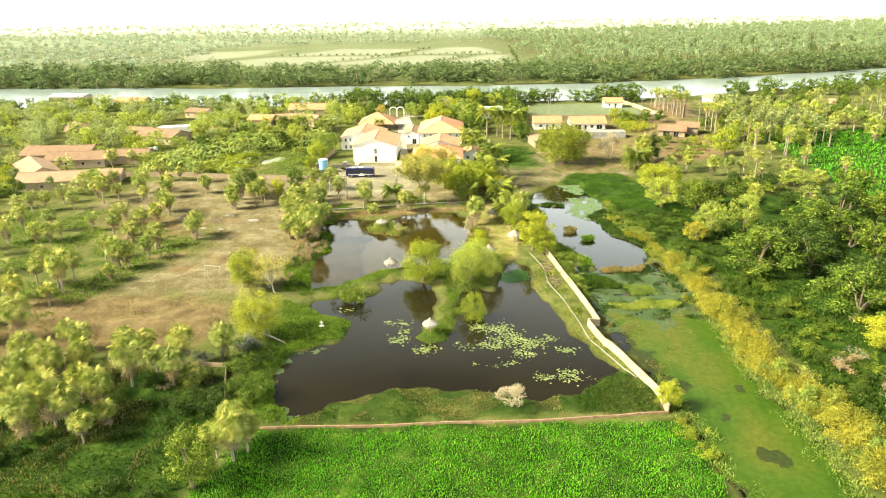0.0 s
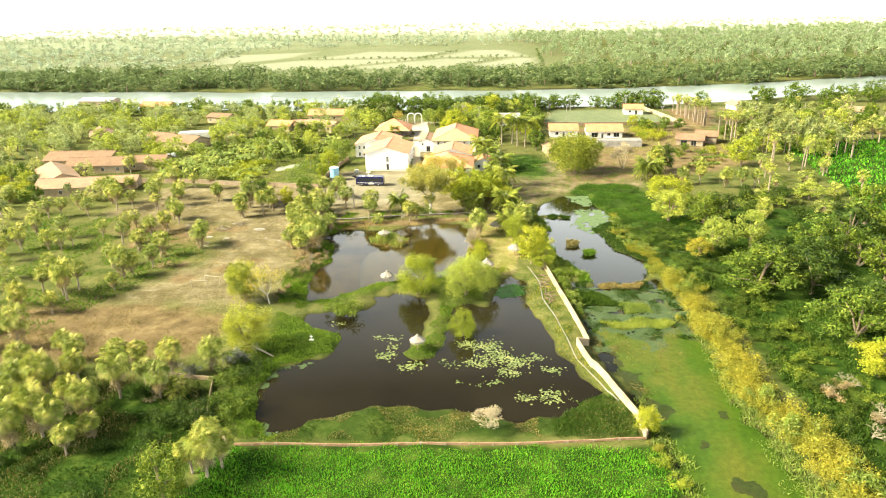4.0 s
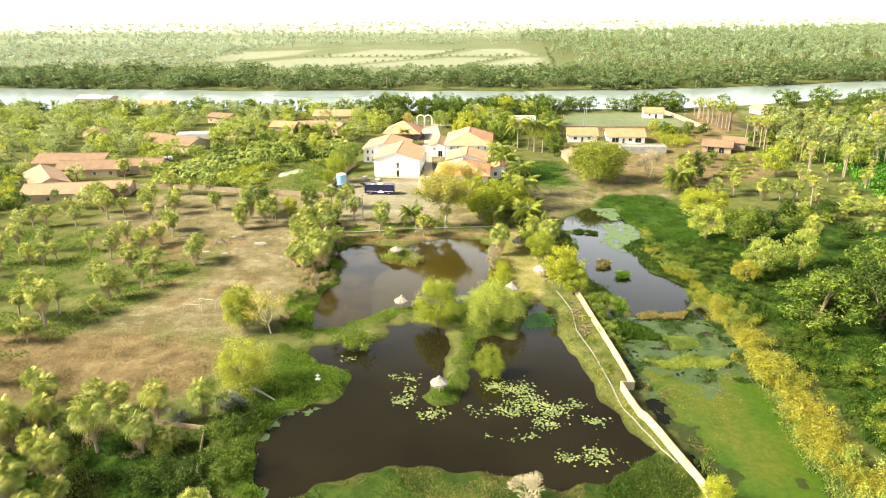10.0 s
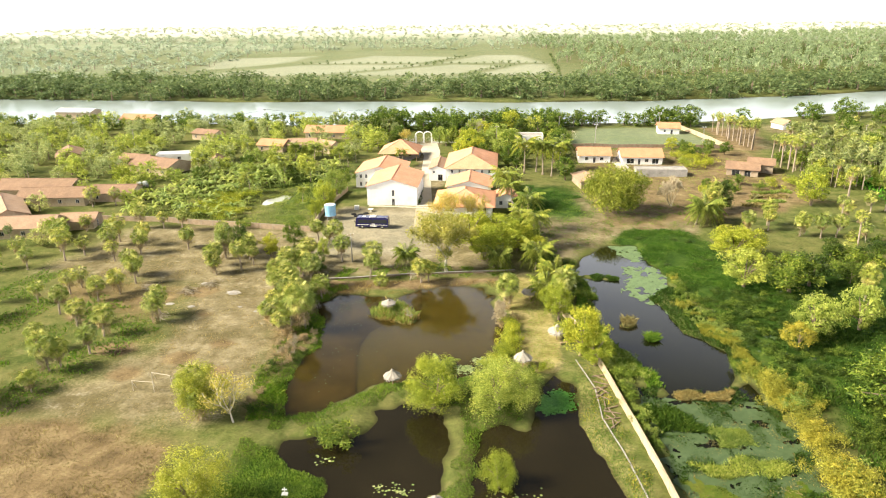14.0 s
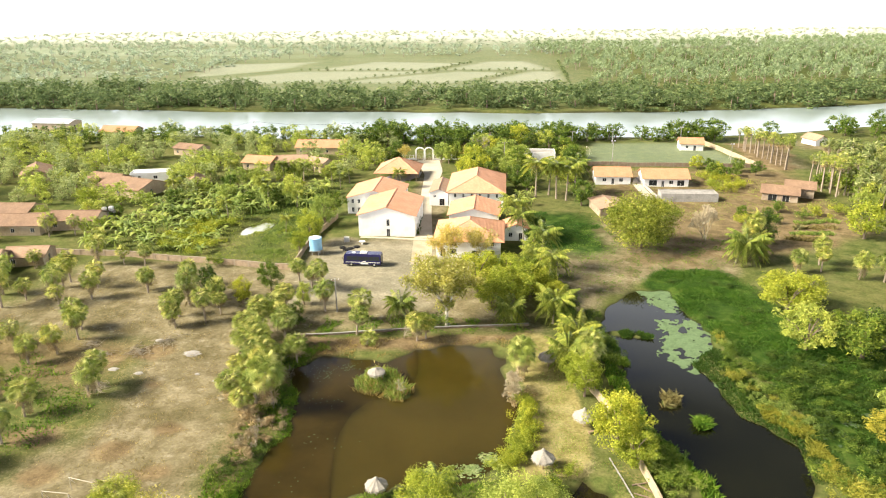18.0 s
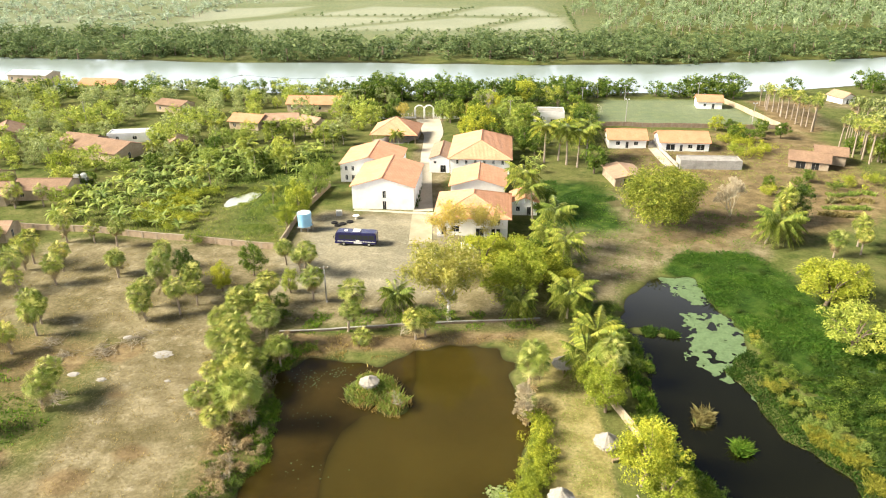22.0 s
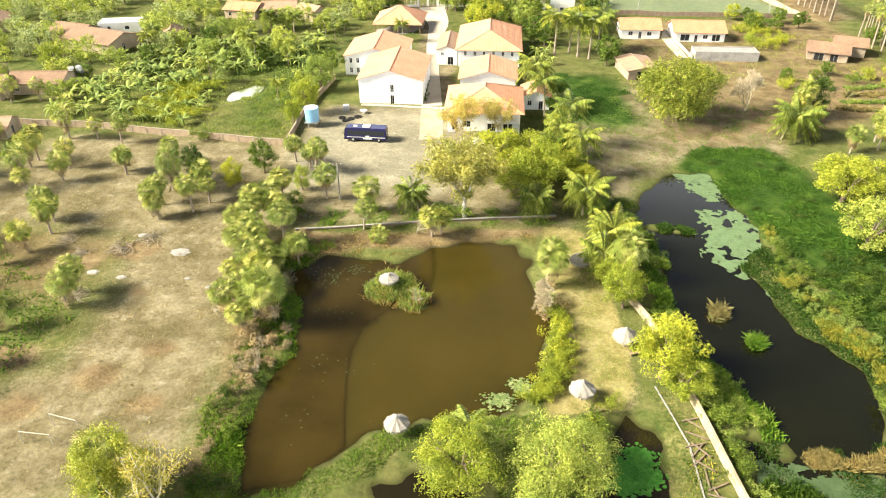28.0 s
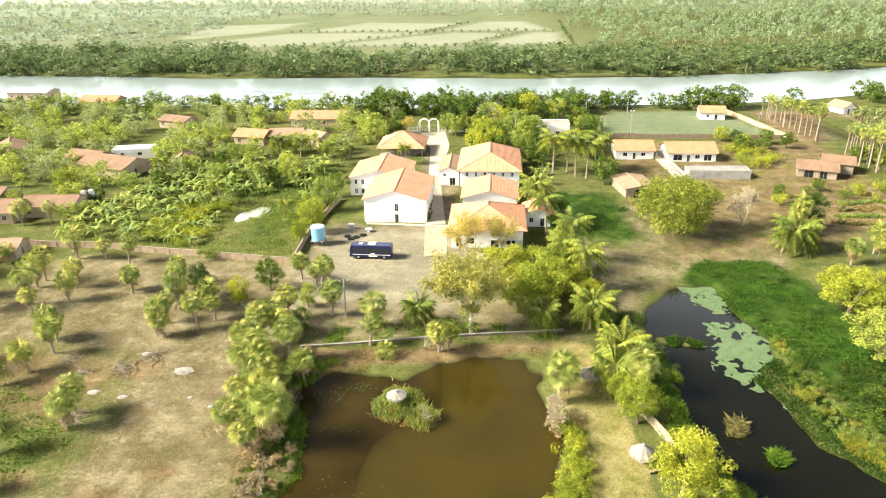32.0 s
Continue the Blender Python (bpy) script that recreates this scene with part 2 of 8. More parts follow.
M = {
    "leaf_yellow": foliage("leaf_yellow", (0.195, 0.24, 0.02), (0.41, 0.455, 0.038), (0.61, 0.59, 0.088), 0.52),
    "leaf_green": foliage("leaf_green", (0.06, 0.105, 0.013), (0.15, 0.215, 0.025), (0.31, 0.36, 0.055), 0.38),
    "leaf_willow": foliage("leaf_willow", (0.27, 0.285, 0.02), (0.48, 0.48, 0.05), (0.66, 0.62, 0.12), 0.5),
    "leaf_mango": foliage("leaf_mango", (0.12, 0.155, 0.02), (0.27, 0.31, 0.035), (0.45, 0.45, 0.08), 0.5),
    # Darkened so that shade beneath the lit crowns is in the leaf colour.
    "leaf_dark": foliage("leaf_dark", (0.03, 0.056, 0.01), (0.072, 0.115, 0.016), (0.145, 0.195, 0.028), 0.35),
    "leaf_olive": foliage("leaf_olive", (0.22, 0.28, 0.04), (0.40, 0.46, 0.08), (0.55, 0.57, 0.14), 0.5),
    "leaf_grey": foliage("leaf_grey", (0.22, 0.22, 0.18), (0.36, 0.35, 0.3), None, 0.25),
    "palm_leaf": foliage("palm_leaf", (0.13, 0.175, 0.026), (0.33, 0.37, 0.065), (0.60, 0.57, 0.17), 0.42, 0.4),
    "palm_dead": foliage("palm_dead", (0.21, 0.16, 0.085), (0.42, 0.34, 0.19), None, 0.25),
    "leaf_gum": foliage("leaf_gum", (0.36, 0.33, 0.05), (0.53, 0.475, 0.10), (0.68, 0.59, 0.2), 0.5),
    "leaf_gold": foliage("leaf_gold", (0.34, 0.29, 0.06), (0.52, 0.45, 0.11), (0.66, 0.58, 0.2), 0.5),
    # Darkened too; marsh and thicket shade sits in this green.
    "reed": foliage("reed", (0.029, 0.066, 0.008), (0.05, 0.10, 0.012), (0.09, 0.135, 0.022), 0.35),
    "coco_leaf": foliage("coco_leaf", (0.13, 0.175, 0.028), (0.28, 0.325, 0.05), (0.46, 0.46, 0.10), 0.42, 0.4),
    "banana_leaf": foliage("banana_leaf", (0.24, 0.32, 0.06), (0.44, 0.50, 0.14), None, 0.5, 0.4),
    "dry_twig": surface("dry_twig", (0.25, 0.215, 0.15), (0.40, 0.35, 0.26), 4, 0.6, 0.9, 0.2),
    "pink_twig": surface("pink_twig", (0.44, 0.37, 0.24), (0.60, 0.52, 0.36), 4, 0.6, 0.9, 0.2),
    "bark": surface("bark", (0.16, 0.12, 0.085), (0.28, 0.22, 0.16), 5, 0.7, 0.95, 0.6),
    "pale_bark": surface("pale_bark", (0.45, 0.40, 0.33), (0.62, 0.57, 0.48), 3, 0.5, 0.9, 0.4),
    "palm_bark": surface("palm_bark", (0.24, 0.19, 0.14), (0.42, 0.35, 0.27), 6, 0.7, 0.95, 0.6),
    "grass": foliage("grass", (0.08, 0.27, 0.013), (0.13, 0.37, 0.022), (0.25, 0.45, 0.045), 0.5),
    "bright_grass": foliage("bright_grass", (0.12, 0.21, 0.018), (0.21, 0.31, 0.032), (0.36, 0.42, 0.07), 0.5),
    "marsh_grass": foliage("marsh_grass", (0.07, 0.155, 0.014), (0.14, 0.25, 0.022), (0.25, 0.33, 0.05), 0.48),
    "meadow_grass": foliage("meadow_grass", (0.038, 0.10, 0.012), (0.074, 0.155, 0.021), (0.14, 0.22, 0.045), 0.45),
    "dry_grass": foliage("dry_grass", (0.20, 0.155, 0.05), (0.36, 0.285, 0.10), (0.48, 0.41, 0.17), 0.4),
    "gold_shrub": foliage("gold_shrub", (0.21, 0.208, 0.024), (0.36, 0.345, 0.042), (0.50, 0.465, 0.08), 0.45),
    "palm_far": foliage("palm_far", (0.13, 0.17, 0.045), (0.27, 0.31, 0.10), (0.43, 0.44, 0.19), 0.4),
    # Palm woods over the river: leaf colour paled to stand for haze.
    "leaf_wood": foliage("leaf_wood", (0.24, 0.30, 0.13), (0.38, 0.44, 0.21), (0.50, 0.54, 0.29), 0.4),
    # Village and western scrub leaves, lightened so the colour carries the haze.
    "leaf_pale": foliage("leaf_pale", (0.28, 0.32, 0.10), (0.46, 0.50, 0.18), (0.60, 0.60, 0.27), 0.5),
    "weed": foliage("weed", (0.15, 0.22, 0.03), (0.30, 0.37, 0.07), (0.46, 0.49, 0.14), 0.48),
    "leaf_bank": foliage("leaf_bank", (0.10, 0.145, 0.05), (0.19, 0.245, 0.085), (0.30, 0.345, 0.135), 0.42),
    # Farthest woods and scrub: haze painted as a light, greyed leaf colour.
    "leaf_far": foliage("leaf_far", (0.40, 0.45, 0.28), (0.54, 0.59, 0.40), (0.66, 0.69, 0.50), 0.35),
    "lily": foliage("lily", (0.13, 0.185, 0.045), (0.25, 0.29, 0.10), (0.36, 0.38, 0.18), 0.05, 0.35),
    "lily_bright": foliage("lily_bright", (0.05, 0.17, 0.02), (0.11, 0.27, 0.04), None, 0.05, 0.4),
    "algae": surface("algae", (0.05, 0.08, 0.032), (0.085, 0.122, 0.054), 1.2, 0.3, 0.6, 0.2, 0.02, stain=(0.04, 0.065, 0.022)),
    "algae_dark": surface("algae_dark", (0.022, 0.034, 0.008), (0.042, 0.058, 0.014), 1.4, 0.3, 0.6, 0.2, 0.02, stain=(0.05, 0.045, 0.014)),
    "algae_mint": surface("algae_mint", (0.105, 0.165, 0.07), (0.155, 0.215, 0.105), 2.4, 0.7, 0.6, 0.2, 0.02, stain=(0.06, 0.09, 0.04)),
    "pond_brown": water_mat("pond_brown", (0.039, 0.0285, 0.0048), (0.051, 0.0375, 0.0065), murk=3.0, ior=1.4),
    "pond_shallow": water_mat("pond_shallow", (0.027, 0.0185, 0.0036), (0.041, 0.028, 0.0062), 0.04, 0.05, 0.12, 2.0),
    # Sky reflection is put into the puddle's pale base colour.
    "puddle": water_mat("puddle", (0.29, 0.31, 0.26), (0.38, 0.40, 0.34), 0.05, 0.1),
    "pond_dark": water_mat("pond_dark", (0.011, 0.0088, 0.0034), (0.017, 0.0135, 0.006), ior=1.42),
    "channel": water_mat("channel", (0.005, 0.0052, 0.0016), (0.0085, 0.0086, 0.003), 0.03, ior=1.5),
    # Pale base colour holds both turbid water and the white sky it reflects.
    "river": water_mat("river", (0.22, 0.27, 0.255), (0.27, 0.315, 0.295), 0.05, 0.22, 0.01),
    "white": surface("white", (0.78, 0.77, 0.74), (0.84, 0.83, 0.8), 1.5, 0.25, 0.8, 0.1, 0.01, stain=(0.66, 0.63, 0.57)),
    "cream": surface("cream", (0.38, 0.30, 0.20), (0.50, 0.41, 0.29), 1.8, 0.3, 0.9, 0.25, 0.02, stain=(0.30, 0.22, 0.14)),
    "concrete": surface("concrete", (0.29, 0.275, 0.25), (0.40, 0.38, 0.35), 2.5, 0.4, 0.9, 0.3, 0.02),
    "roof": roof_mat("roof", (0.56, 0.275, 0.15), (0.66, 0.37, 0.225), (0.46, 0.23, 0.125)),
    "roof_clay": roof_mat("roof_clay", (0.47, 0.235, 0.12), (0.57, 0.32, 0.18), (0.38, 0.19, 0.10)),
    "roof_pale": roof_mat("roof_pale", (0.34, 0.22, 0.14), (0.43, 0.30, 0.20), (0.24, 0.17, 0.12)),
    "roof_brown": roof_mat("roof_brown", (0.23, 0.145, 0.09), (0.32, 0.215, 0.14), (0.17, 0.11, 0.075)),
    "sheet_metal": surface("sheet_metal", (0.5, 0.5, 0.5), (0.62, 0.62, 0.61), 1.5, 0.3, 0.45, 0.1, 0.01, 0.3),
    "brick": brick_mat("brick", (0.34, 0.18, 0.1), (0.42, 0.26, 0.16), (0.34, 0.28, 0.2)),
    "brick_old": brick_mat("brick_old", (0.24, 0.165, 0.11), (0.30, 0.215, 0.15), (0.26, 0.22, 0.16)),
    "brick_tan": brick_mat("brick_tan", (0.36, 0.26, 0.165), (0.44, 0.33, 0.22), (0.36, 0.30, 0.22)),
    "wood": surface("wood", (0.24, 0.17, 0.1), (0.36, 0.27, 0.17), 5, 0.8, 0.85, 0.4),
    "thatch": surface("thatch", (0.26, 0.24, 0.205), (0.39, 0.36, 0.315), 6, 0.9, 0.95, 0.8, 0.05, stain=(0.24, 0.21, 0.17)),
    "dark": surface("dark", (0.02, 0.02, 0.02), (0.04, 0.04, 0.04), 2, 0.4, 0.6, 0),
    "tyre": surface("tyre", (0.018, 0.018, 0.018), (0.035, 0.034, 0.033), 8, 1.0, 0.8, 0.3),
    "bus_blue": surface("bus_blue", (0.012, 0.012, 0.07), (0.018, 0.018, 0.09), 1.0, 0.3, 0.25, 0, stain=(0.02, 0.02, 0.07)),
    "tank_blue": surface("tank_blue", (0.22, 0.45, 0.66), (0.28, 0.52, 0.72), 1.0, 0.4, 0.45, 0, stain=(0.3, 0.46, 0.58)),
    "paving": surface("paving", (0.46, 0.41, 0.32), (0.56, 0.51, 0.41), 2.5, 0.2, 0.9, 0.4, 0.03, stain=(0.38, 0.34, 0.26)),
    "worn_concrete": surface("worn_concrete", (0.36, 0.31, 0.21), (0.46, 0.41, 0.30), 1.2, 0.3, 0.9, 0.3, 0.02, stain=(0.28, 0.24, 0.15)),
    "steel": surface("steel", (0.45, 0.45, 0.44), (0.6, 0.6, 0.58), 4, 0.8, 0.5, 0.1, 0.01, 0.4),
}


def duckweed_material():
    """Floating weed: long tonal drifts, fine grain and dark specks."""
    m, nt, b = node_mat("duckweed")
    drift, fine, speck = noise_node(nt, 0.09, 4, 0.6, "Object", (1.0, 0.45, 1.0)), noise_node(nt, 1.1, 6, 0.7), noise_node(nt, 2.6, 3, 0.8)
    col = ramp(nt, drift.outputs[0], [(0.34, (0.024, 0.062, 0.004)), (0.5, (0.052, 0.098, 0.008)), (0.66, (0.092, 0.108, 0.013))])
    col = mix(nt, 1.0, col, ramp(nt, fine.outputs[0], [(0.3, (0.7, 0.72, 0.7)), (0.65, (1.15, 1.12, 1.1))]), "MULTIPLY")
    col = mix(nt, ramp(nt, speck.outputs[0], [(0.62, (0, 0, 0)), (0.72, (0.7, 0.7, 0.7))]), col, (0.028, 0.045, 0.008))
    nt.links.new(col, b.inputs["Base Color"])
    b.inputs["Roughness"].default_value = 0.6
    b.inputs["Specular IOR Level"].default_value = 0.1
    bump(nt, b, fine.outputs[0], 0.3, 0.04)
    return m


M["duckweed"] = duckweed_material()
_glass, _gn, _gb = node_mat("window_glass")
_gb.inputs["Base Color"].default_value, _gb.inputs["Roughness"].default_value = (0.02, 0.025, 0.03, 1), 0.06
M["glass"] = _glass


# ---- builders ----
def link(name, verts, faces, mat, parent=None, label="", smooth=False, uvs=None):
    me = bpy.data.meshes.new(name)
    me.from_pydata([tuple(v) for v in verts], [], [tuple(f) for f in faces])
    if smooth:
        me.polygons.foreach_set("use_smooth", [True] * len(me.polygons))
    if uvs is not None:
        layer = me.uv_layers.new(name="UVMap")
        layer.data.foreach_set("uv", np.asarray(uvs, dtype=np.float32).ravel())
    me.materials.append(M[mat] if isinstance(mat, str) else mat)
    ob = new(name, me)
    if parent is not None:
        ob.parent = parent
    if label:
        ob["label"] = label
    return ob


def part(name, bm, mat, parent, label=""):
    me = bpy.data.meshes.new(name)
    bm.to_mesh(me)
    bm.free()
    me.materials.append(M[mat])
    ob = new(name, me)
    ob.parent = parent
    if label:
        ob["label"] = label
    return ob


def thing(name, x, y, z=0.0, rz=0.0, label="", category="", group="", kind=""):
    ob = new(name)
    ob.empty_display_size = 0.3
    ob.matrix_basis = pose(x, y, z, 0, 0, rz)
    return tagged(ob, label, category, group, kind)


def boxed(bm, x0, x1, y0, y1, z0, z1, bevel=0.0):
    v = [bm.verts.new(p) for p in ((x0, y0, z0), (x1, y0, z0), (x1, y1, z0), (x0, y1, z0), (x0, y0, z1), (x1, y0, z1), (x1, y1, z1), (x0, y1, z1))]
    fs = [bm.faces.new([v[i] for i in f]) for f in ((3, 2, 1, 0), (4, 5, 6, 7), (0, 1, 5, 4), (1, 2, 6, 5), (2, 3, 7, 6), (3, 0, 4, 7))]
    if bevel:
        bmesh.ops.bevel(bm, geom=list({e for f in fs for e in f.edges}), offset=bevel, segments=2, affect="EDGES")
    return v


def box_part(name, x0, x1, y0, y1, z0, z1, mat, parent, label="", bevel=0.0):
    bm = bmesh.new()
    boxed(bm, x0, x1, y0, y1, z0, z1, bevel)
    return part(name, bm, mat, parent, label)


def lathe(profile, n=16):
    """Verts and faces of a turned shape, from (radius, height) pairs."""
    vs, fs = [], []
    for r, z in profile:
        vs += [(r * math.cos(2 * math.pi * k / n), r * math.sin(2 * math.pi * k / n), z) for k in range(n)]
    for a in range(len(profile) - 1):
        fs += [(a * n + k, a * n + (k + 1) % n, (a + 1) * n + (k + 1) % n, (a + 1) * n + k) for k in range(n)]
    fs += [tuple(reversed(range(n))), tuple((len(profile) - 1) * n + k for k in range(n))]
    return vs, fs


def tube(points, radii, n=6):
    """Verts and faces of a tapering limb along points."""
    vs, fs = [], []
    for i, p in enumerate(points):
        p = Vector(p)
        d = (Vector(points[min(i + 1, len(points) - 1)]) - Vector(points[max(i - 1, 0)])).normalized()
        u = d.orthogonal().normalized()
        w = d.cross(u)
        vs += [tuple(p + radii[i] * (math.cos(2 * math.pi * k / n) * u + math.sin(2 * math.pi * k / n) * w)) for k in range(n)]
    for a in range(len(points) - 1):
        fs += [(a * n + k, a * n + (k + 1) % n, (a + 1) * n + (k + 1) % n, (a + 1) * n + k) for k in range(n)]
    fs.append(tuple((len(points) - 1) * n + k for k in range(n)))
    return vs, fs


def joined(pieces):
    vs, fs = [], []
    for v, f in pieces:
        k = len(vs)
        vs += list(v)
        fs += [tuple(i + k for i in q) for q in f]
    return vs, fs


def unit(a):
    return a / np.maximum(np.linalg.norm(a, axis=-1, keepdims=True), 1e-9)


def leaves(centres, outward, size, aspect=0.5, spread=0.8, gen=rng):
    """A small pointed leaf at each centre, facing roughly outward."""
    n = len(centres)
    normal = unit(outward + spread * gen.normal(size=(n, 3)))
    u = unit(np.cross(normal, gen.normal(size=(n, 3))))
    w = np.cross(normal, u)
    s = (size * gen.uniform(0.6, 1.3, n))[:, None]
    s = s * 1.3
    v = np.stack([centres - u * s - w * s * aspect * 0.5, centres - u * s * 0.2 + w * s * aspect, centres + u * s], 1).reshape(-1, 3)
    return v, np.arange(3 * n).reshape(-1, 3)


# ---- plan: ponds, channel and river ----
POND_S = [(-23, 84.5), (-27, 89), (-28.5, 96), (-28.5, 103), (-24, 107), (-21, 108), (-19, 113), (-20, 117.5), (-26, 119), (-28, 122), (-28, 125),
          (-24, 127), (-19, 125), (-15.5, 130), (-16, 134), (-12, 136), (-8.7, 135.4), (-5.6, 132.9), (-4.2, 128.9), (-4, 121), (-4.7, 116), (-7.2, 110.6), (-5.5, 107.8), (-2.2, 109.6),
          (-0.8, 116), (-0.6, 124), (-0.8, 130), (3.5, 131.2), (7, 130.6), (8.8, 136.4), (9.5, 142), (12, 146), (15, 144), (15, 132), (17, 125), (19.5, 113), (22, 106.5), (25.5, 99),
          (18, 92), (12, 90), (4, 92.5), (-9, 93.5), (-17, 90)]
POND_N = [(-35, 172), (-32, 164), (-30, 155), (-32, 146), (-32, 139), (-30, 131.5), (-26, 132), (-21, 137), (-17, 141), (-12, 143.5), (-4, 144), (0, 147.5), (3, 153),
          (4, 163), (1.5, 174), (1, 179), (-1.2, 183), (-7.6, 183.2), (-14, 181.4), (-19, 176), (-24, 177), (-31, 178)]
CHANNEL = [(30, 211.5), (22, 202), (19.5, 192), (22, 184), (21.3, 170), (22.5, 160), (25, 153), (28, 147), (29, 142), (38, 141.5), (42, 147),
           (43, 156), (40, 161), (37, 163), (36, 171), (34.5, 179), (38, 184), (40, 191), (37, 203), (37, 211)]
MARSH = [(25, 143), (29, 141), (38, 141), (43, 145), (45, 133), (44, 120), (45, 108), (45, 98), (46, 86), (47, 74), (47, 62), (36, 62), (33, 74), (32, 86), (31, 96), (27, 108), (26, 122)]
LAGOON = [(-70, 243), (-64, 246), (-63, 254), (-67, 255), (-71, 248)]
RIVER_NEAR = lambda x: 383 + np.where(x > 0, 0.0011 * x * x, 0.00005 * x * x)
RIVER_FAR = lambda x: 463 + np.where(x > 0, 0.0008 * x * x, 0.00012 * x * x)


def polygon_distance(poly, x, y):
    """Distance to a polygon's edge, negative inside."""
    x, y = np.asarray(x, float), np.asarray(y, float)
    best, inside = np.full(x.shape, 1e9), np.zeros(x.shape, bool)
    for (ax, ay), (bx, by) in zip(poly, poly[1:] + poly[:1]):
        ex, ey = bx - ax, by - ay
        t = np.clip(((x - ax) * ex + (y - ay) * ey) / (ex * ex + ey * ey), 0, 1)
        best = np.minimum(best, np.hypot(x - ax - t * ex, y - ay - t * ey))
        cross = (ay > y) != (by > y)
        inside ^= cross & (x < (bx - ax) * (y - ay) / (by - ay + 1e-12) + ax)
    return np.where(inside, -best, best)


def wobble(x, y, scale, seed=0):
    """Smooth noise of about -1 to 1 from crossed waves."""
    g = np.random.default_rng(seed)
    out = np.zeros(np.shape(x))
    for k in range(7):
        a, p, f = g.uniform(0, 6.28), g.uniform(0, 6.28), scale * g.uniform(0.5, 2.2)
        out = out + np.sin((np.cos(a) * x + np.sin(a) * y) * f + p + 1.3 * np.sin((np.sin(a) * x - np.cos(a) * y) * f * 0.7 + p))
    return out / 4.0


ISLETS = [(-19.5, 169.5, 4.0), (-15.5, 166, 2.4), (30.6, 160.2, 1.1), (27.3, 166.3, 1.5), (-5, 110.5, 2.2), (22.5, 190, 1.5), (24.5, 189.8, 1.3), (26.5, 189.3, 1.2), (28.3, 188.8, 1.0)]


def height(x, y):
    x, y = np.asarray(x, float), np.asarray(y, float)
    jag = 0.7 * wobble(x, y, 0.7, 3)
    sd = np.minimum(polygon_distance(POND_S, x, y), polygon_distance(POND_N, x, y))
    sd = np.minimum(np.minimum(sd, polygon_distance(CHANNEL, x, y)), polygon_distance(LAGOON, x, y)) + jag
    marsh = polygon_distance(MARSH, x, y) + 2 * jag
    river = np.maximum(RIVER_NEAR(x) - y, y - RIVER_FAR(x)) + 3 * wobble(x, y, 0.06, 5)
    h = np.clip(0.24 * sd + 0.04, -1.2, 0.55)
    h = np.minimum(h, np.clip(0.2 * marsh + 0.0, -0.12, 0.55) + 0.05 * wobble(x, y, 1.0, 9))
    h = np.minimum(h, np.clip(0.1 * river, -2.0, 0.6))
    for ix, iy, r in ISLETS:
        h = np.maximum(h, np.clip(0.35 * (r - np.hypot(x - ix, y - iy) + 0.6 * jag), -1.0, 0.4))
    h = h + np.where(h > 0.3, 0.14 * wobble(x, y, 0.22, 1) + 0.05 * wobble(x, y, 1.1, 2), 0)
    far = np.clip((y - 1300) / 2500, 0, 1)
    return h + far * far * (4 + 8 * wobble(x, y, 0.002, 8))


# ---- ground ----
def spaced(stops):
    out = []
    for a, b, step in stops:
        out += list(np.linspace(a, b, max(2, round((b - a) / step) + 1))[:-1])
    return np.array(out + [stops[-1][1]])


gx = spaced([(-3600, -1200, 300), (-1200, -400, 60), (-400, -130, 9), (-130, -62, 2.2), (-62, 62, 0.85), (62, 130, 2.2), (130, 400, 9), (400, 1200, 60), (1200, 3600, 300)])
gy = spaced([(-400, 0, 60), (0, 60, 6), (60, 216, 0.85), (216, 400, 2.4), (400, 900, 8), (900, 1500, 40), (1500, 4800, 150)])
GX, GY = np.meshgrid(gx, gy)
PX, PY = GX.ravel(), GY.ravel()
GZ = height(PX, PY)
ZGRID, XLIST, YLIST = GZ.reshape(GX.shape).tolist(), gx.tolist(), gy.tolist()


def ground_z(x, y):
    """The ground's height, between the points of its sheet."""
    i = min(max(bisect_right(XLIST, x) - 1, 0), len(XLIST) - 2)
    j = min(max(bisect_right(YLIST, y) - 1, 0), len(YLIST) - 2)
    u, v = (x - XLIST[i]) / (XLIST[i + 1] - XLIST[i]), (y - YLIST[j]) / (YLIST[j + 1] - YLIST[j])
    return (ZGRID[j][i] * (1 - u) + ZGRID[j][i + 1] * u) * (1 - v) + (ZGRID[j + 1][i] * (1 - u) + ZGRID[j + 1][i + 1] * u) * v


def bisect_right(items, value):
    lo, hi = 0, len(items)
    while lo < hi:
        mid = (lo + hi) // 2
        if value < items[mid]:
            hi = mid
        else:
            lo = mid + 1
    return lo


def within(poly, x, y):
    odd = False
    for (ax, ay), (bx, by) in zip(poly, poly[1:] + poly[:1]):
        if (ay > y) != (by > y) and x < (bx - ax) * (y - ay) / (by - ay) + ax:
            odd = not odd
    return odd


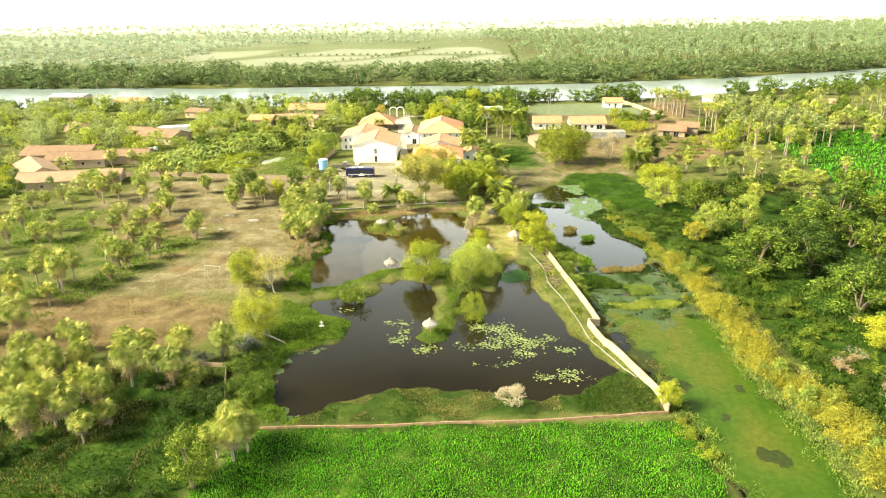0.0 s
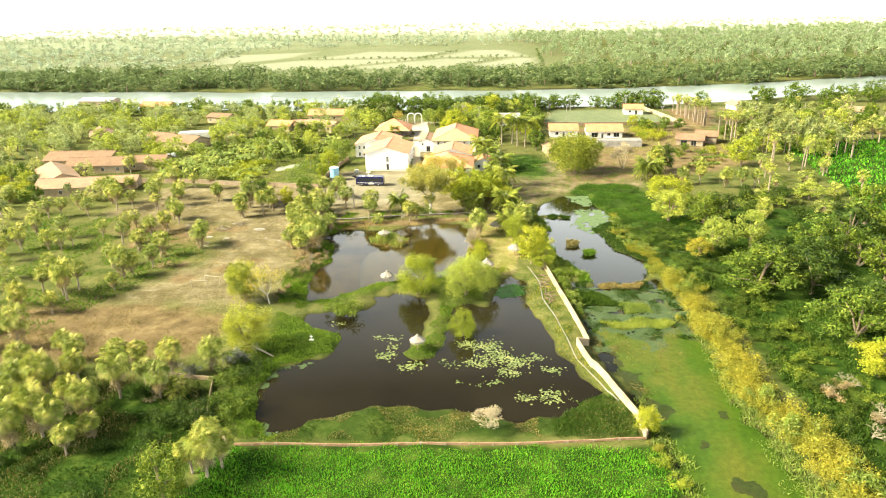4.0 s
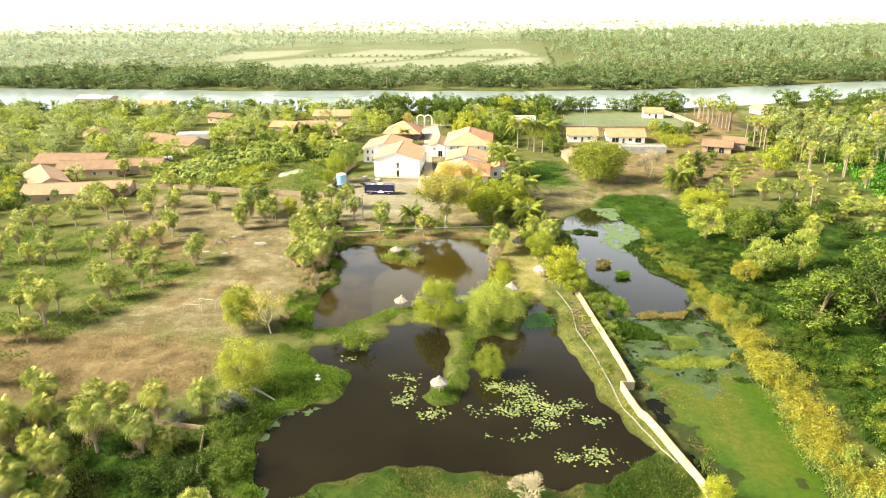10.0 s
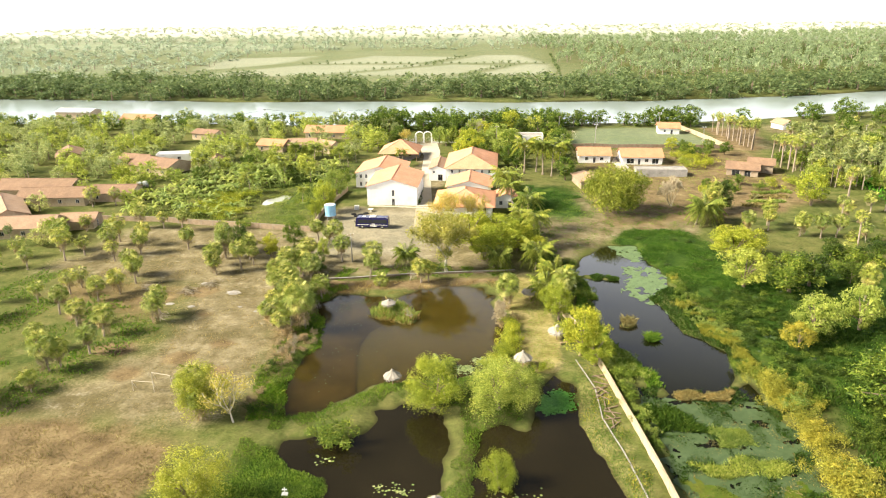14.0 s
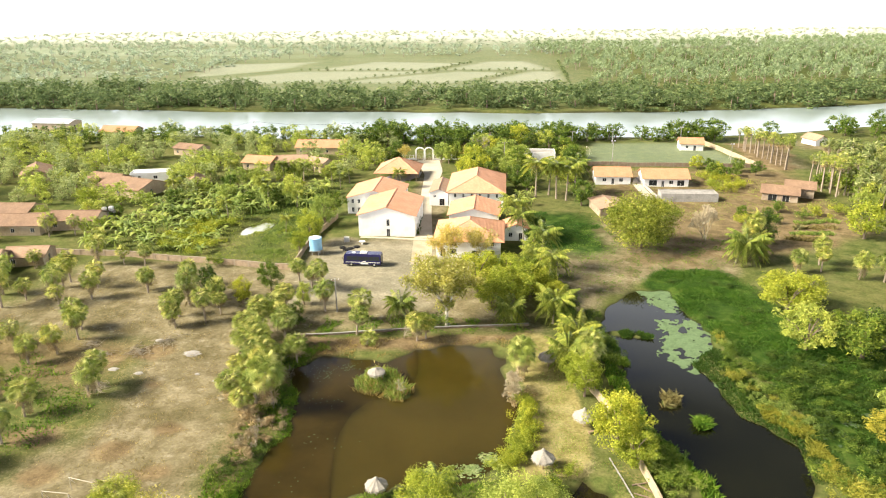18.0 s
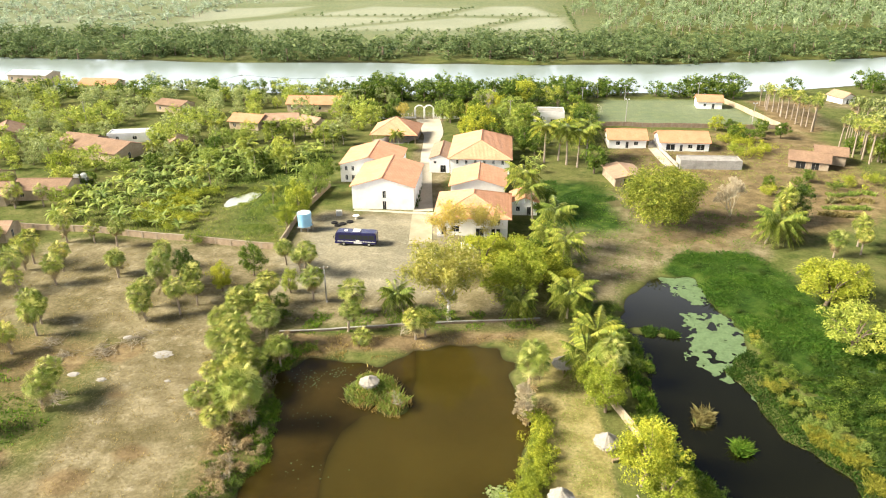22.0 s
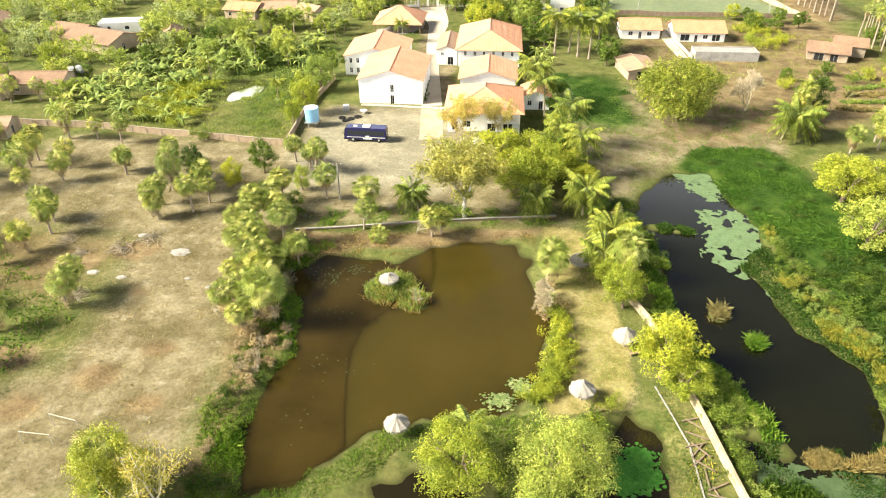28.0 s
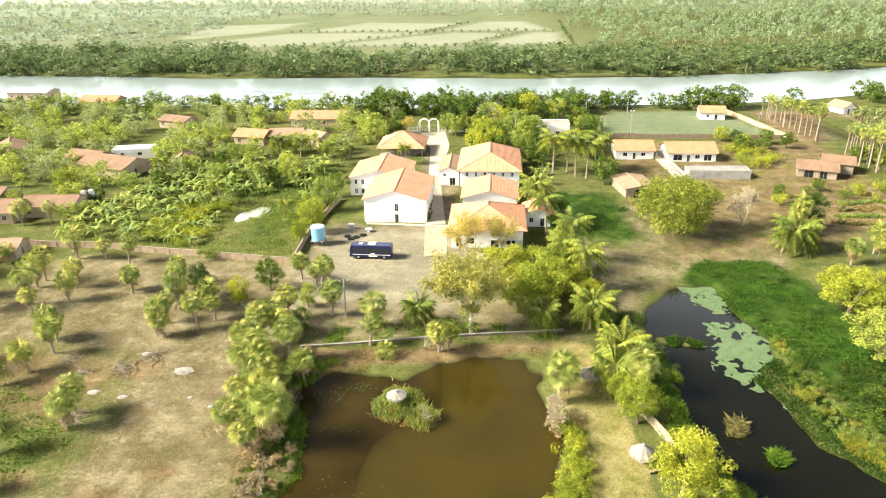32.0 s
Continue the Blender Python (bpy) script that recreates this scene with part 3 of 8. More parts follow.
SAND = [
    ([(-75, 127), (-40, 127), (-35, 147), (-36, 160), (-40, 178), (-36, 184), (8, 190), (6, 208), (-12, 216), (-14, 241), (-47, 241), (-47, 219), (-98, 222), (-105, 185), (-62, 178), (-60, 150)], 5.0, 0.8),
    ([(-45, 192), (2, 192), (-5, 212), (-13, 242), (-47, 242)], 4.0, 1.0),
    ([(4, 146), (12, 147), (13.5, 158), (12, 170), (10, 186), (5, 188), (6, 165)], 1.5, 0.85),
    ([(14, 196), (20, 196), (22, 207), (34, 217), (54, 219), (62, 246), (30, 262), (12, 240)], 3.0, 0.75),
    ([(96, 326), (112, 326), (116, 372), (104, 380)], 6.0, 0.8),
    ([(122, 364), (148, 358), (150, 378), (126, 384)], 6.0, 0.9),
    ([(64, 284), (84, 280), (90, 300), (70, 312)], 6.0, 0.6),
    ([(-28, 243), (-14, 243), (-20, 300), (-24, 340), (-36, 340), (-28, 300)], 2.0, 0.9),
]
DRY = [
    *[([(cx + r * math.cos(k) * 1.3, cy + r * math.sin(k)) for k in (0, 1, 2, 3, 4, 5)], 1.2, 0.85) for cx, cy, r in ((-47, 153, 2.2), (-53, 147, 2.6), (-60, 141, 3.0), (-45, 143, 2.0), (-66, 150, 3.2), (-70, 172, 4.0), (-61, 176, 3.4), (-80, 164, 3.5), (-56, 165, 1.8))],
    ([(-92, 104), (-44, 106), (-40, 124), (-60, 127), (-100, 126)], 4.0, 0.9),
    ([(-66, 158), (-95, 172), (-98, 184), (-62, 180)], 5.0, 0.6),
    ([(-36, 176), (-10, 181), (0, 184), (6, 188), (-36, 184)], 1.5, 0.9),
    ([(-36, 126), (-31, 132), (-32, 150), (-30, 165), (-35, 180), (-46, 182), (-42, 160), (-38, 140)], 2.0, 0.55),
    ([(30, 224), (48, 222), (56, 244), (36, 254)], 5.0, 0.6),
    ([(26, 262), (28, 300), (16, 300), (14, 264)], 6.0, 0.35),
    ([(71, 244), (84, 242), (97, 268), (76, 260)], 2.0, 0.8),
    ([(60, 262), (74, 262), (100, 274), (104, 300), (62, 300)], 5.0, 0.5),
    ([(34, 252), (52, 250), (56, 274), (38, 280)], 3.0, 0.7),
    ([(93, 326), (104, 322), (120, 372), (94, 376)], 3.0, 0.8),
    ([(30, 240), (58, 226), (100, 252), (102, 326), (30, 326), (29, 270)], 4.0, 0.66),
]
LUSH = [
    ([(46, 142), (60, 140), (70, 110), (140, 90), (150, 200), (110, 200), (64, 196), (46, 186), (44, 164)], 4.0, 0.85),
    ([(50, 60), (72, 60), (74, 110), (62, 150), (52, 140), (54, 100)], 3.0, 0.75),
    ([(-36, 40), (34, 40), (31, 85), (-29, 82)], 1.5, 1.0),
    ([(-26, 83), (28, 86), (30, 97), (18, 93), (4, 94), (-9, 95), (-20, 92)], 1.5, 0.62),
    ([(-80, 50), (-34, 50), (-30, 80), (-37, 98), (-52, 98), (-80, 92)], 4.0, 0.85),
    ([(31, 213), (38, 222), (50, 223), (56, 208), (60, 190), (62, 162), (48, 164), (44, 174), (42, 182), (40, 189), (35, 210)], 2.0, 0.9),
    ([(110, 180), (170, 170), (220, 300), (120, 290)], 8.0, 0.9),
    ([(29, 331), (39, 373), (84, 374), (93, 331)], 1.0, 0.5),
    ([(-31, 104), (-19, 110), (-19, 118), (-30, 124), (-34, 112)], 2.0, 1.0),
    ([(9, 268), (24, 268), (28, 248), (29, 234), (18, 229), (8, 238)], 4.0, 0.72),
    ([(-72, 226), (-53, 224), (-52, 262), (-62, 266)], 5.0, 0.5),
    ([(-80, 236), (-54, 240), (-52, 290), (-80, 290)], 6.0, 0.6),
    ([(100, 620), (700, 700), (700, 1000), (150, 900)], 60.0, 0.5),
]


# Pale cover: far fields' own tan, plus distance haze put into the ground colour.
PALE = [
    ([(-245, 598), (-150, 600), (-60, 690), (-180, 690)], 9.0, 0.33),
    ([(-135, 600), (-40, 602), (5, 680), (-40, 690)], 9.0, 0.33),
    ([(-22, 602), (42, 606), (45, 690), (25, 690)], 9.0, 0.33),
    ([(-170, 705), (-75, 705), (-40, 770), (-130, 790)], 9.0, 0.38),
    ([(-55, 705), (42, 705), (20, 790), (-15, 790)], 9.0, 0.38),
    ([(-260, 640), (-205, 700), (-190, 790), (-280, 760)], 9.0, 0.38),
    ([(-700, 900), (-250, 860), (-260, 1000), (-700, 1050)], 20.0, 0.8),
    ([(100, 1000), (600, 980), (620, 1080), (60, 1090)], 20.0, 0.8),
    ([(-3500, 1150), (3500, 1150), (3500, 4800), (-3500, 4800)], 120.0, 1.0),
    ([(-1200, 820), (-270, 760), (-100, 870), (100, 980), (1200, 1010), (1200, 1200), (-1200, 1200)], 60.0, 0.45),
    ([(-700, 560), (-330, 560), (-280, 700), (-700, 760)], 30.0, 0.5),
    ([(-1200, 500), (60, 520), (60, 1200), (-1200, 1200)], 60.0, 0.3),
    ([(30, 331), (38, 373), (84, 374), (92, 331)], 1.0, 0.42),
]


def cover(regions):
    out = np.zeros(PX.shape)
    jag = 1.6 * wobble(PX, PY, 0.35, 21) + 1.2 * wobble(PX, PY, 0.12, 22)
    for poly, soft, amount in regions:
        out = np.maximum(out, amount * np.clip(0.5 - (polygon_distance(poly, PX, PY) + jag * min(1, soft / 3)) / (2 * soft), 0, 1))
    return out


weights = np.stack([cover(SAND), cover(DRY), cover(LUSH), np.clip((0.28 - GZ) / 0.35, 0, 1)], 1).astype(np.float32)


# Pale plots and court, then the white distance, haze painted as ground.
PALE_AND_HAZE = [(poly, 4.0, 0.24) for poly, soft, amount in PALE[:6]] + [([(-44, 199), (-15, 199), (-14, 240), (-44, 240)], 3.0, 0.2), ([(-3500, 1180), (3500, 1180), (3500, 4800), (-3500, 4800)], 150.0, 1.0)]
MEADOW = [
    ([(3, 145), (12, 147), (14, 158), (12.5, 170), (10.5, 187), (4, 188), (5.5, 165), (4, 152)], 1.0, 1.0),
    ([(-78, 128), (-44, 128), (-41, 150), (-50, 168), (-74, 160)], 6.0, 0.22),
    ([(-100, 186), (-66, 182), (-60, 214), (-98, 218)], 6.0, 0.25),
    ([(-80, 228), (-62, 226), (-60, 262), (-62, 268), (-80, 258)], 4.0, 0.35),
    ([(14, 132), (18, 118), (24, 101), (28.5, 92), (29, 90), (25.5, 105), (22.8, 113), (19.8, 147), (16, 150)], 1.0, 0.35),
]
weights2 = np.stack([cover(PALE), cover(PALE_AND_HAZE), cover(MEADOW), np.ones(len(PX))], 1).astype(np.float32)


def ground_material():
    m, nt, b = node_mat("ground")
    at = nt.nodes.new("ShaderNodeAttribute")
    at.attribute_name = "cover"
    sep = nt.nodes.new("ShaderNodeSeparateColor")
    nt.links.new(at.outputs["Color"], sep.inputs[0])
    fine, mid, big = noise_node(nt, 2.2, 6, 0.7), noise_node(nt, 0.28, 5, 0.65), noise_node(nt, 0.05, 4)
    scrub = ramp(nt, mid.outputs[0], [(0.3, (0.05, 0.075, 0.015)), (0.5, (0.105, 0.125, 0.032)), (0.72, (0.19, 0.18, 0.07))])
    scrub = mix(nt, ramp(nt, big.outputs[0], [(0.4, (0, 0, 0)), (0.7, (0.8, 0.8, 0.8))]), scrub, (0.15, 0.145, 0.05))
    sand = ramp(nt, mid.outputs[0], [(0.28, (0.135, 0.11, 0.055)), (0.5, (0.235, 0.20, 0.115)), (0.75, (0.335, 0.29, 0.18))])
    patchy = noise_node(nt, 0.11, 6, 0.75)
    sand = mix(nt, ramp(nt, patchy.outputs[0], [(0.44, (0, 0, 0)), (0.62, (0.85, 0.85, 0.85))]), sand, (0.12, 0.103, 0.046))
    spots = noise_node(nt, 0.36, 6, 0.72)
    sand = mix(nt, ramp(nt, spots.outputs[0], [(0.52, (0, 0, 0)), (0.68, (0.7, 0.7, 0.7))]), sand, (0.125, 0.10, 0.045))
    sand = mix(nt, ramp(nt, noise_node(nt, 0.5, 5, 0.7).outputs[0], [(0.58, (0, 0, 0)), (0.72, (0.6, 0.6, 0.6))]), sand, (0.42, 0.38, 0.28))
    dry = ramp(nt, mid.outputs[0], [(0.3, (0.11, 0.08, 0.04)), (0.55, (0.21, 0.155, 0.08)), (0.75, (0.31, 0.25, 0.13))])
    # Very dark greens; shade between the bushes is part of this tone.
    lush = ramp(nt, mid.outputs[0], [(0.3, (0.012, 0.03, 0.004)), (0.5, (0.034, 0.07, 0.009)), (0.72, (0.10, 0.14, 0.024))])
    tufts = ramp(nt, fine.outputs[0], [(0.3, (0.66, 0.66, 0.66)), (0.65, (1.12, 1.12, 1.12))])
    edge = ramp(nt, mid.outputs[0], [(0.35, (0.3, 0.3, 0.3)), (0.65, (1, 1, 1))])

    def weight(sock, lo=0.25, hi=0.7):
        mul = nt.nodes.new("ShaderNodeMath")
        mul.operation = "MULTIPLY_ADD"
        sub = nt.nodes.new("ShaderNodeMath")
        sub.operation = "SUBTRACT"
        nt.links.new(fine.outputs[0], sub.inputs[0])
        sub.inputs[1].default_value = 0.5
        nt.links.new(sub.outputs[0], mul.inputs[0])
        mul.inputs[1].default_value = 0.7
        nt.links.new(sock, mul.inputs[2])
        return ramp(nt, mul.outputs[0], [(lo, (0, 0, 0)), (hi, (1, 1, 1))])

    scrub = mix(nt, ramp(nt, spots.outputs[0], [(0.52, (0, 0, 0)), (0.68, (0.7, 0.7, 0.7))]), scrub, (0.045, 0.075, 0.014))
    col = mix(nt, weight(sep.outputs[0]), scrub, sand)
    col = mix(nt, weight(sep.outputs[1]), col, dry)
    col = mix(nt, weight(sep.outputs[2]), col, lush)
    col = mix(nt, weight(at.outputs["Alpha"], 0.3, 0.9), col, (0.036, 0.034, 0.013))
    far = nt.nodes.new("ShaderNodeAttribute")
    far.attribute_name = "haze_meadow"
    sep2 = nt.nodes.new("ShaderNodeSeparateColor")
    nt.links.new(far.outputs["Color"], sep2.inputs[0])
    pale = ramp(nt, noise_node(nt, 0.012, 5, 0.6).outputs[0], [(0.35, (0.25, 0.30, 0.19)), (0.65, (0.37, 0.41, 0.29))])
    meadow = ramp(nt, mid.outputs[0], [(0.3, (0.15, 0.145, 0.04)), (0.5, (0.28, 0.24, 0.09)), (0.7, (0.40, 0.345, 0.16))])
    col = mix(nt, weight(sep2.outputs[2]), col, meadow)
    # Field paleness and painted haze whiten the ground with distance.
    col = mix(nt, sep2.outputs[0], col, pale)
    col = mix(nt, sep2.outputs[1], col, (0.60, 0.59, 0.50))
    col = mix(nt, 1.0, col, tufts, "MULTIPLY")
    nt.links.new(col, b.inputs["Base Color"])
    b.inputs["Roughness"].default_value = 0.95
    b.inputs["Specular IOR Level"].default_value = 0.06
    bump(nt, b, fine.outputs[0], 0.6, 0.15)
    return m


nxg, nyg = len(gx), len(gy)
idx = np.arange(nxg * nyg).reshape(nyg, nxg)
quads = np.stack([idx[:-1, :-1], idx[:-1, 1:], idx[1:, 1:], idx[1:, :-1]], -1).reshape(-1, 4)
gm = bpy.data.meshes.new("ground")
gm.vertices.add(len(PX))
gm.vertices.foreach_set("co", np.stack([PX, PY, GZ], 1).astype(np.float32).ravel())
gm.loops.add(quads.size)
gm.loops.foreach_set("vertex_index", quads.astype(np.int32).ravel())
gm.polygons.add(len(quads))
gm.polygons.foreach_set("loop_start", np.arange(0, quads.size, 4, dtype=np.int32))
gm.update(calc_edges=True)
gm.polygons.foreach_set("use_smooth", [True] * len(quads))
attr = gm.color_attributes.new("cover", "FLOAT_COLOR", "POINT")
attr.data.foreach_set("color", weights.ravel())
attr2 = gm.color_attributes.new("haze_meadow", "FLOAT_COLOR", "POINT")
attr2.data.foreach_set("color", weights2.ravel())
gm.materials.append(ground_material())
ground = tagged(new("ground", gm), "dry sandy lots, scrub and lush grass sloping into ponds", "ground", "", "structure")


# ---- water ----
def outset(poly, d):
    out, n = [], len(poly)
    area = sum(poly[i][0] * poly[(i + 1) % n][1] - poly[(i + 1) % n][0] * poly[i][1] for i in range(n))
    s = 1 if area > 0 else -1
    for i in range(n):
        (ax, ay), (bx, by), (cx, cy) = poly[i - 1], poly[i], poly[(i + 1) % n]
        n1, n2 = Vector((by - ay, ax - bx)).normalized(), Vector((cy - by, bx - cx)).normalized()
        v = (n1 + n2).normalized() * s * d
        out.append((bx + v.x, by + v.y))
    return out


def water(name, poly, z, mat, label, grow=1.3):
    pts = outset(poly, grow)
    bm = bmesh.new()
    bm.faces.new([bm.verts.new((x, y, z)) for x, y in pts])
    bmesh.ops.triangulate(bm, faces=bm.faces[:])
    for f in bm.faces:
        if f.normal.z < 0:
            f.normal_flip()
    me = bpy.data.meshes.new(name)
    bm.to_mesh(me)
    bm.free()
    me.materials.append(M[mat])
    return tagged(new(name, me), label, "pond", "", "structure")


water("water_south_pond", POND_S, 0.0, "pond_dark", "still dark brown pond water mirroring trees")
water("water_north_pond", POND_N, 0.0, "pond_brown", "shallow muddy brown pond water")
water("water_shallows", [(-35, 172), (-32, 164), (-30, 155), (-32, 146), (-32, 139), (-30, 132), (-24, 134), (-20, 139), (-21, 144), (-22, 150), (-22.3, 155), (-21.6, 160), (-19.5, 163.5), (-15.5, 165.5), (-13.3, 168), (-13, 173), (-14, 181), (-19, 176.5), (-24, 177.5), (-31, 178.5)], 0.006, "pond_shallow", "rusty silt shallows of the north pond", 0.0)
water("water_channel", CHANNEL, 0.0, "channel", "still black water of a swampy channel")
water("water_marsh", MARSH, -0.01, "channel", "thin dark water under floating weed", 0.5)
water("water_lagoon", LAGOON, 0.0, "puddle", "small puddle, its pale colour standing for mirrored sky", 0.6)
rx = np.linspace(-1800, 1800, 73)
water("water_river", [(x, float(RIVER_NEAR(x)) - 4) for x in rx] + [(x, float(RIVER_FAR(x)) + 4) for x in rx[::-1]], -0.2, "river", "wide slow river, pale turbid water with mirrored sky painted in", 0.0)


# ---- walls ----
def wall_run(name, pts, h, thick, mat, label, coping=None, number=0):
    """A free-standing wall along pts; each straight length is a mesh under one base."""
    base = thing(name, pts[0][0], pts[0][1], 0, 0, label, "wall", "", "structure")
    for (ax, ay), (bx, by) in zip(pts, pts[1:]):
        length, ang = math.hypot(bx - ax, by - ay), math.atan2(by - ay, bx - ax)
        n = max(1, round(length / 4))
        vs, fs, uv = [], [], []
        zs = [ground_z(ax + (bx - ax) * k / n, ay + (by - ay) * k / n) for k in range(n + 1)]
        for k in range(n + 1):
            x, zt = length * k / n, zs[k] + h + 0.03 * math.sin(k * 2.1)
            vs += [(x, -thick / 2, zs[k] - 0.8), (x, thick / 2, zs[k] - 0.8), (x, thick / 2, zt), (x, -thick / 2, zt)]
        for k in range(n):
            a, b = 4 * k, 4 * k + 4
            for i, j in ((0, 3), (3, 2), (2, 1)):
                fs.append((a + i, b + i, b + j, a + j))
                uv += [(vs[a + i][0], vs[a + i][2] + vs[a + i][1]), (vs[b + i][0], vs[b + i][2] + vs[b + i][1]), (vs[b + j][0], vs[b + j][2] + vs[b + j][1]), (vs[a + j][0], vs[a + j][2] + vs[a + j][1])]
        for q in ((0, 1, 2, 3), (4 * n + 3, 4 * n + 2, 4 * n + 1, 4 * n)):
            fs.append(q)
            uv += [(vs[i][1], vs[i][2]) for i in q]
        ob = link("wall_length", vs, fs, mat, base, uvs=uv)
        ob.matrix_basis = pose(ax - pts[0][0], ay - pts[0][1], 0, 0, 0, math.degrees(ang))
        if coping:
            vs2, fs2 = [], []
            for k in range(n + 1):
                x, zt = length * k / n, zs[k] + h + 0.03 * math.sin(k * 2.1)
                t = thick / 2 + 0.05
                vs2 += [(x, -t, zt - 0.002), (x, t, zt - 0.002), (x, t, zt + 0.09), (x, -t, zt + 0.09)]
            for k in range(n):
                a, b = 4 * k, 4 * k + 4
                fs2 += [(a + i, b + i, b + j, a + j) for i, j in ((0, 3), (3, 2), (2, 1), (1, 0))]
            fs2 += [(0, 1, 2, 3), (4 * n + 3, 4 * n + 2, 4 * n + 1, 4 * n)]
            cap = link("coping", vs2, fs2, coping, base)
            cap.matrix_basis = ob.matrix_basis.copy()
        if name != "wall_court":
            for k in range(1, max(2, int(length / 3.2))):
                u = k / max(2, int(length / 3.2))
                gz = ground_z(ax + (bx - ax) * u, ay + (by - ay) * u)
                p = box_part("pier", -0.16, 0.16, -thick / 2 - 0.07, thick / 2 + 0.07, gz - 0.5, gz + h - 0.04, mat, base)
                p.matrix_basis = pose(ax - pts[0][0] + (bx - ax) * u, ay - pts[0][1] + (by - ay) * u, 0, 0, 0, math.degrees(ang))
    return base


wall_run("wall_white", [(13.2, 174.4), (15.5, 167.5), (17.3, 162.5), (20, 147.2), (25, 114.2), (22.9, 113.6), (24.4, 106.2), (25.2, 105.2), (29.2, 91), (29.5, 86.6)], 1.3, 0.2, "cream", "long cream plastered boundary wall beside the ponds", "cream")
wall_run("wall_front", [(-28, 82.2), (-8, 83.2), (15, 84.4), (29.3, 86.3)], 0.36, 0.16, "brick", "low red brick wall between the grass field and the pond")
wall_run("wall_fence", [(-49.5, 101), (-36.6, 99.1), (-34, 90), (-28.1, 82.3)], 0.75, 0.15, "brick_tan", "low brown brick boundary wall among palms")
wall_run("wall_court", [(-37.4, 183.9), (-22.6, 186.5), (-8, 189.4), (6.2, 191.6)], 0.36, 0.24, "brick_old", "low weathered retaining wall along the court", "concrete")
wall_run("wall_west", [(-128, 222), (-114, 225), (-94, 224), (-73, 221), (-48, 217.3), (-48.6, 239), (-46.5, 259)], 1.4, 0.2, "brick_tan", "weathered tan brick boundary wall round the banana plot", "brick_tan")
wall_run("wall_field", [(30, 329.5), (60, 329), (92, 328.5)], 1.5, 0.2, "brick_old", "brown brick wall of the football field")
wall_run("wall_lane", [(93.5, 328.5), (84.5, 374.5)], 1.7, 0.22, "cream", "pale plastered wall beside the football field", "cream")
wall_run("wall_drive", [(46.3, 308), (48.6, 282)], 1.0, 0.2, "concrete", "grey rendered wall along a driveway", "concrete")


# ---- buildings ----
FOOT = []   # where houses stand: centre, half sizes, turn
def wall_panel(name, length, h, thick, holes, mat, parent, m, peak=0.0):
    """An upright wall along x from 0 to length, with openings through it; peak adds a gable."""
    xs = sorted({0.0, length, *[v for o in holes for v in (o[0], o[1])]})
    zs = sorted({-0.6, h, *[v for o in holes for v in (o[2], o[3])]})
    bm = bmesh.new()
    for x0, x1 in zip(xs, xs[1:]):
        for z0, z1 in zip(zs, zs[1:]):
            if not any(o[0] <= x0 and x1 <= o[1] and o[2] <= z0 and z1 <= o[3] for o in holes):
                boxed(bm, x0, x1, 0, thick, z0, z1)
    if peak:
        a = [bm.verts.new(p) for p in ((0, 0, h), (length, 0, h), (length / 2, 0, h + peak), (0, thick, h), (length, thick, h), (length / 2, thick, h + peak))]
        for f in ((0, 1, 2), (5, 4, 3), (0, 2, 5, 3), (1, 4, 5, 2)):
            bm.faces.new([a[i] for i in f])
    bmesh.ops.remove_doubles(bm, verts=bm.verts, dist=0.0005)
    ob = part(name, bm, mat, parent)
    ob.matrix_basis = m
    for x0, x1, z0, z1 in holes:
        # Low openings get a dark panel: a door, and interior shade in open fronts.
        door = z0 < 0.3
        w = box_part("door" if door else "window", x0 + 0.03, x1 - 0.03, thick * 0.5, thick * 0.5 + 0.05, max(z0, -0.1) + 0.02, z1 - 0.03, "dark" if door else "glass", parent)
        w.matrix_basis = m
        bm = bmesh.new()
        for bx in ((x0, x0 + 0.08, z0, z1), (x1 - 0.08, x1, z0, z1), (x0 + 0.08, x1 - 0.08, z1 - 0.08, z1), ((x0 + x1) / 2 - 0.03, (x0 + x1) / 2 + 0.03, z0, z1 - 0.08)):
            boxed(bm, bx[0] + 0.003, bx[1] - 0.003, thick * 0.3, thick * 0.46, bx[2] + 0.003, bx[3] - 0.003)
        part("frame", bm, "steel" if door else "white", w)
    return ob


def roof_slab(name, corners, thick, mat, parent, label=""):
    """A sloping slab; corners run round it, eave edge first."""
    p = [Vector(c) for c in corners]
    n = (p[1] - p[0]).cross(p[-1] - p[0]).normalized()
    if n.z < 0:
        n = -n
    u = (p[1] - p[0]).normalized()
    v = n.cross(u)
    k = len(p)
    vs = [tuple(q) for q in p] + [tuple(q - n * thick) for q in p]
    fs = [tuple(range(k)), tuple(reversed(range(k, 2 * k)))] + [(i, i + k, (i + 1) % k + k, (i + 1) % k) for i in range(k)]
    uv = []
    for f in fs:
        uv += [((Vector(vs[i]) - p[0]).dot(u), (Vector(vs[i]) - p[0]).dot(v)) for i in f]
    return link(name, vs, fs, mat, parent, label, uvs=uv)


def ridge(a, b, parent, mat, r=0.16):
    v, f = tube([a, b], [r, r], 8)
    return link("ridge", v, f, mat, parent)


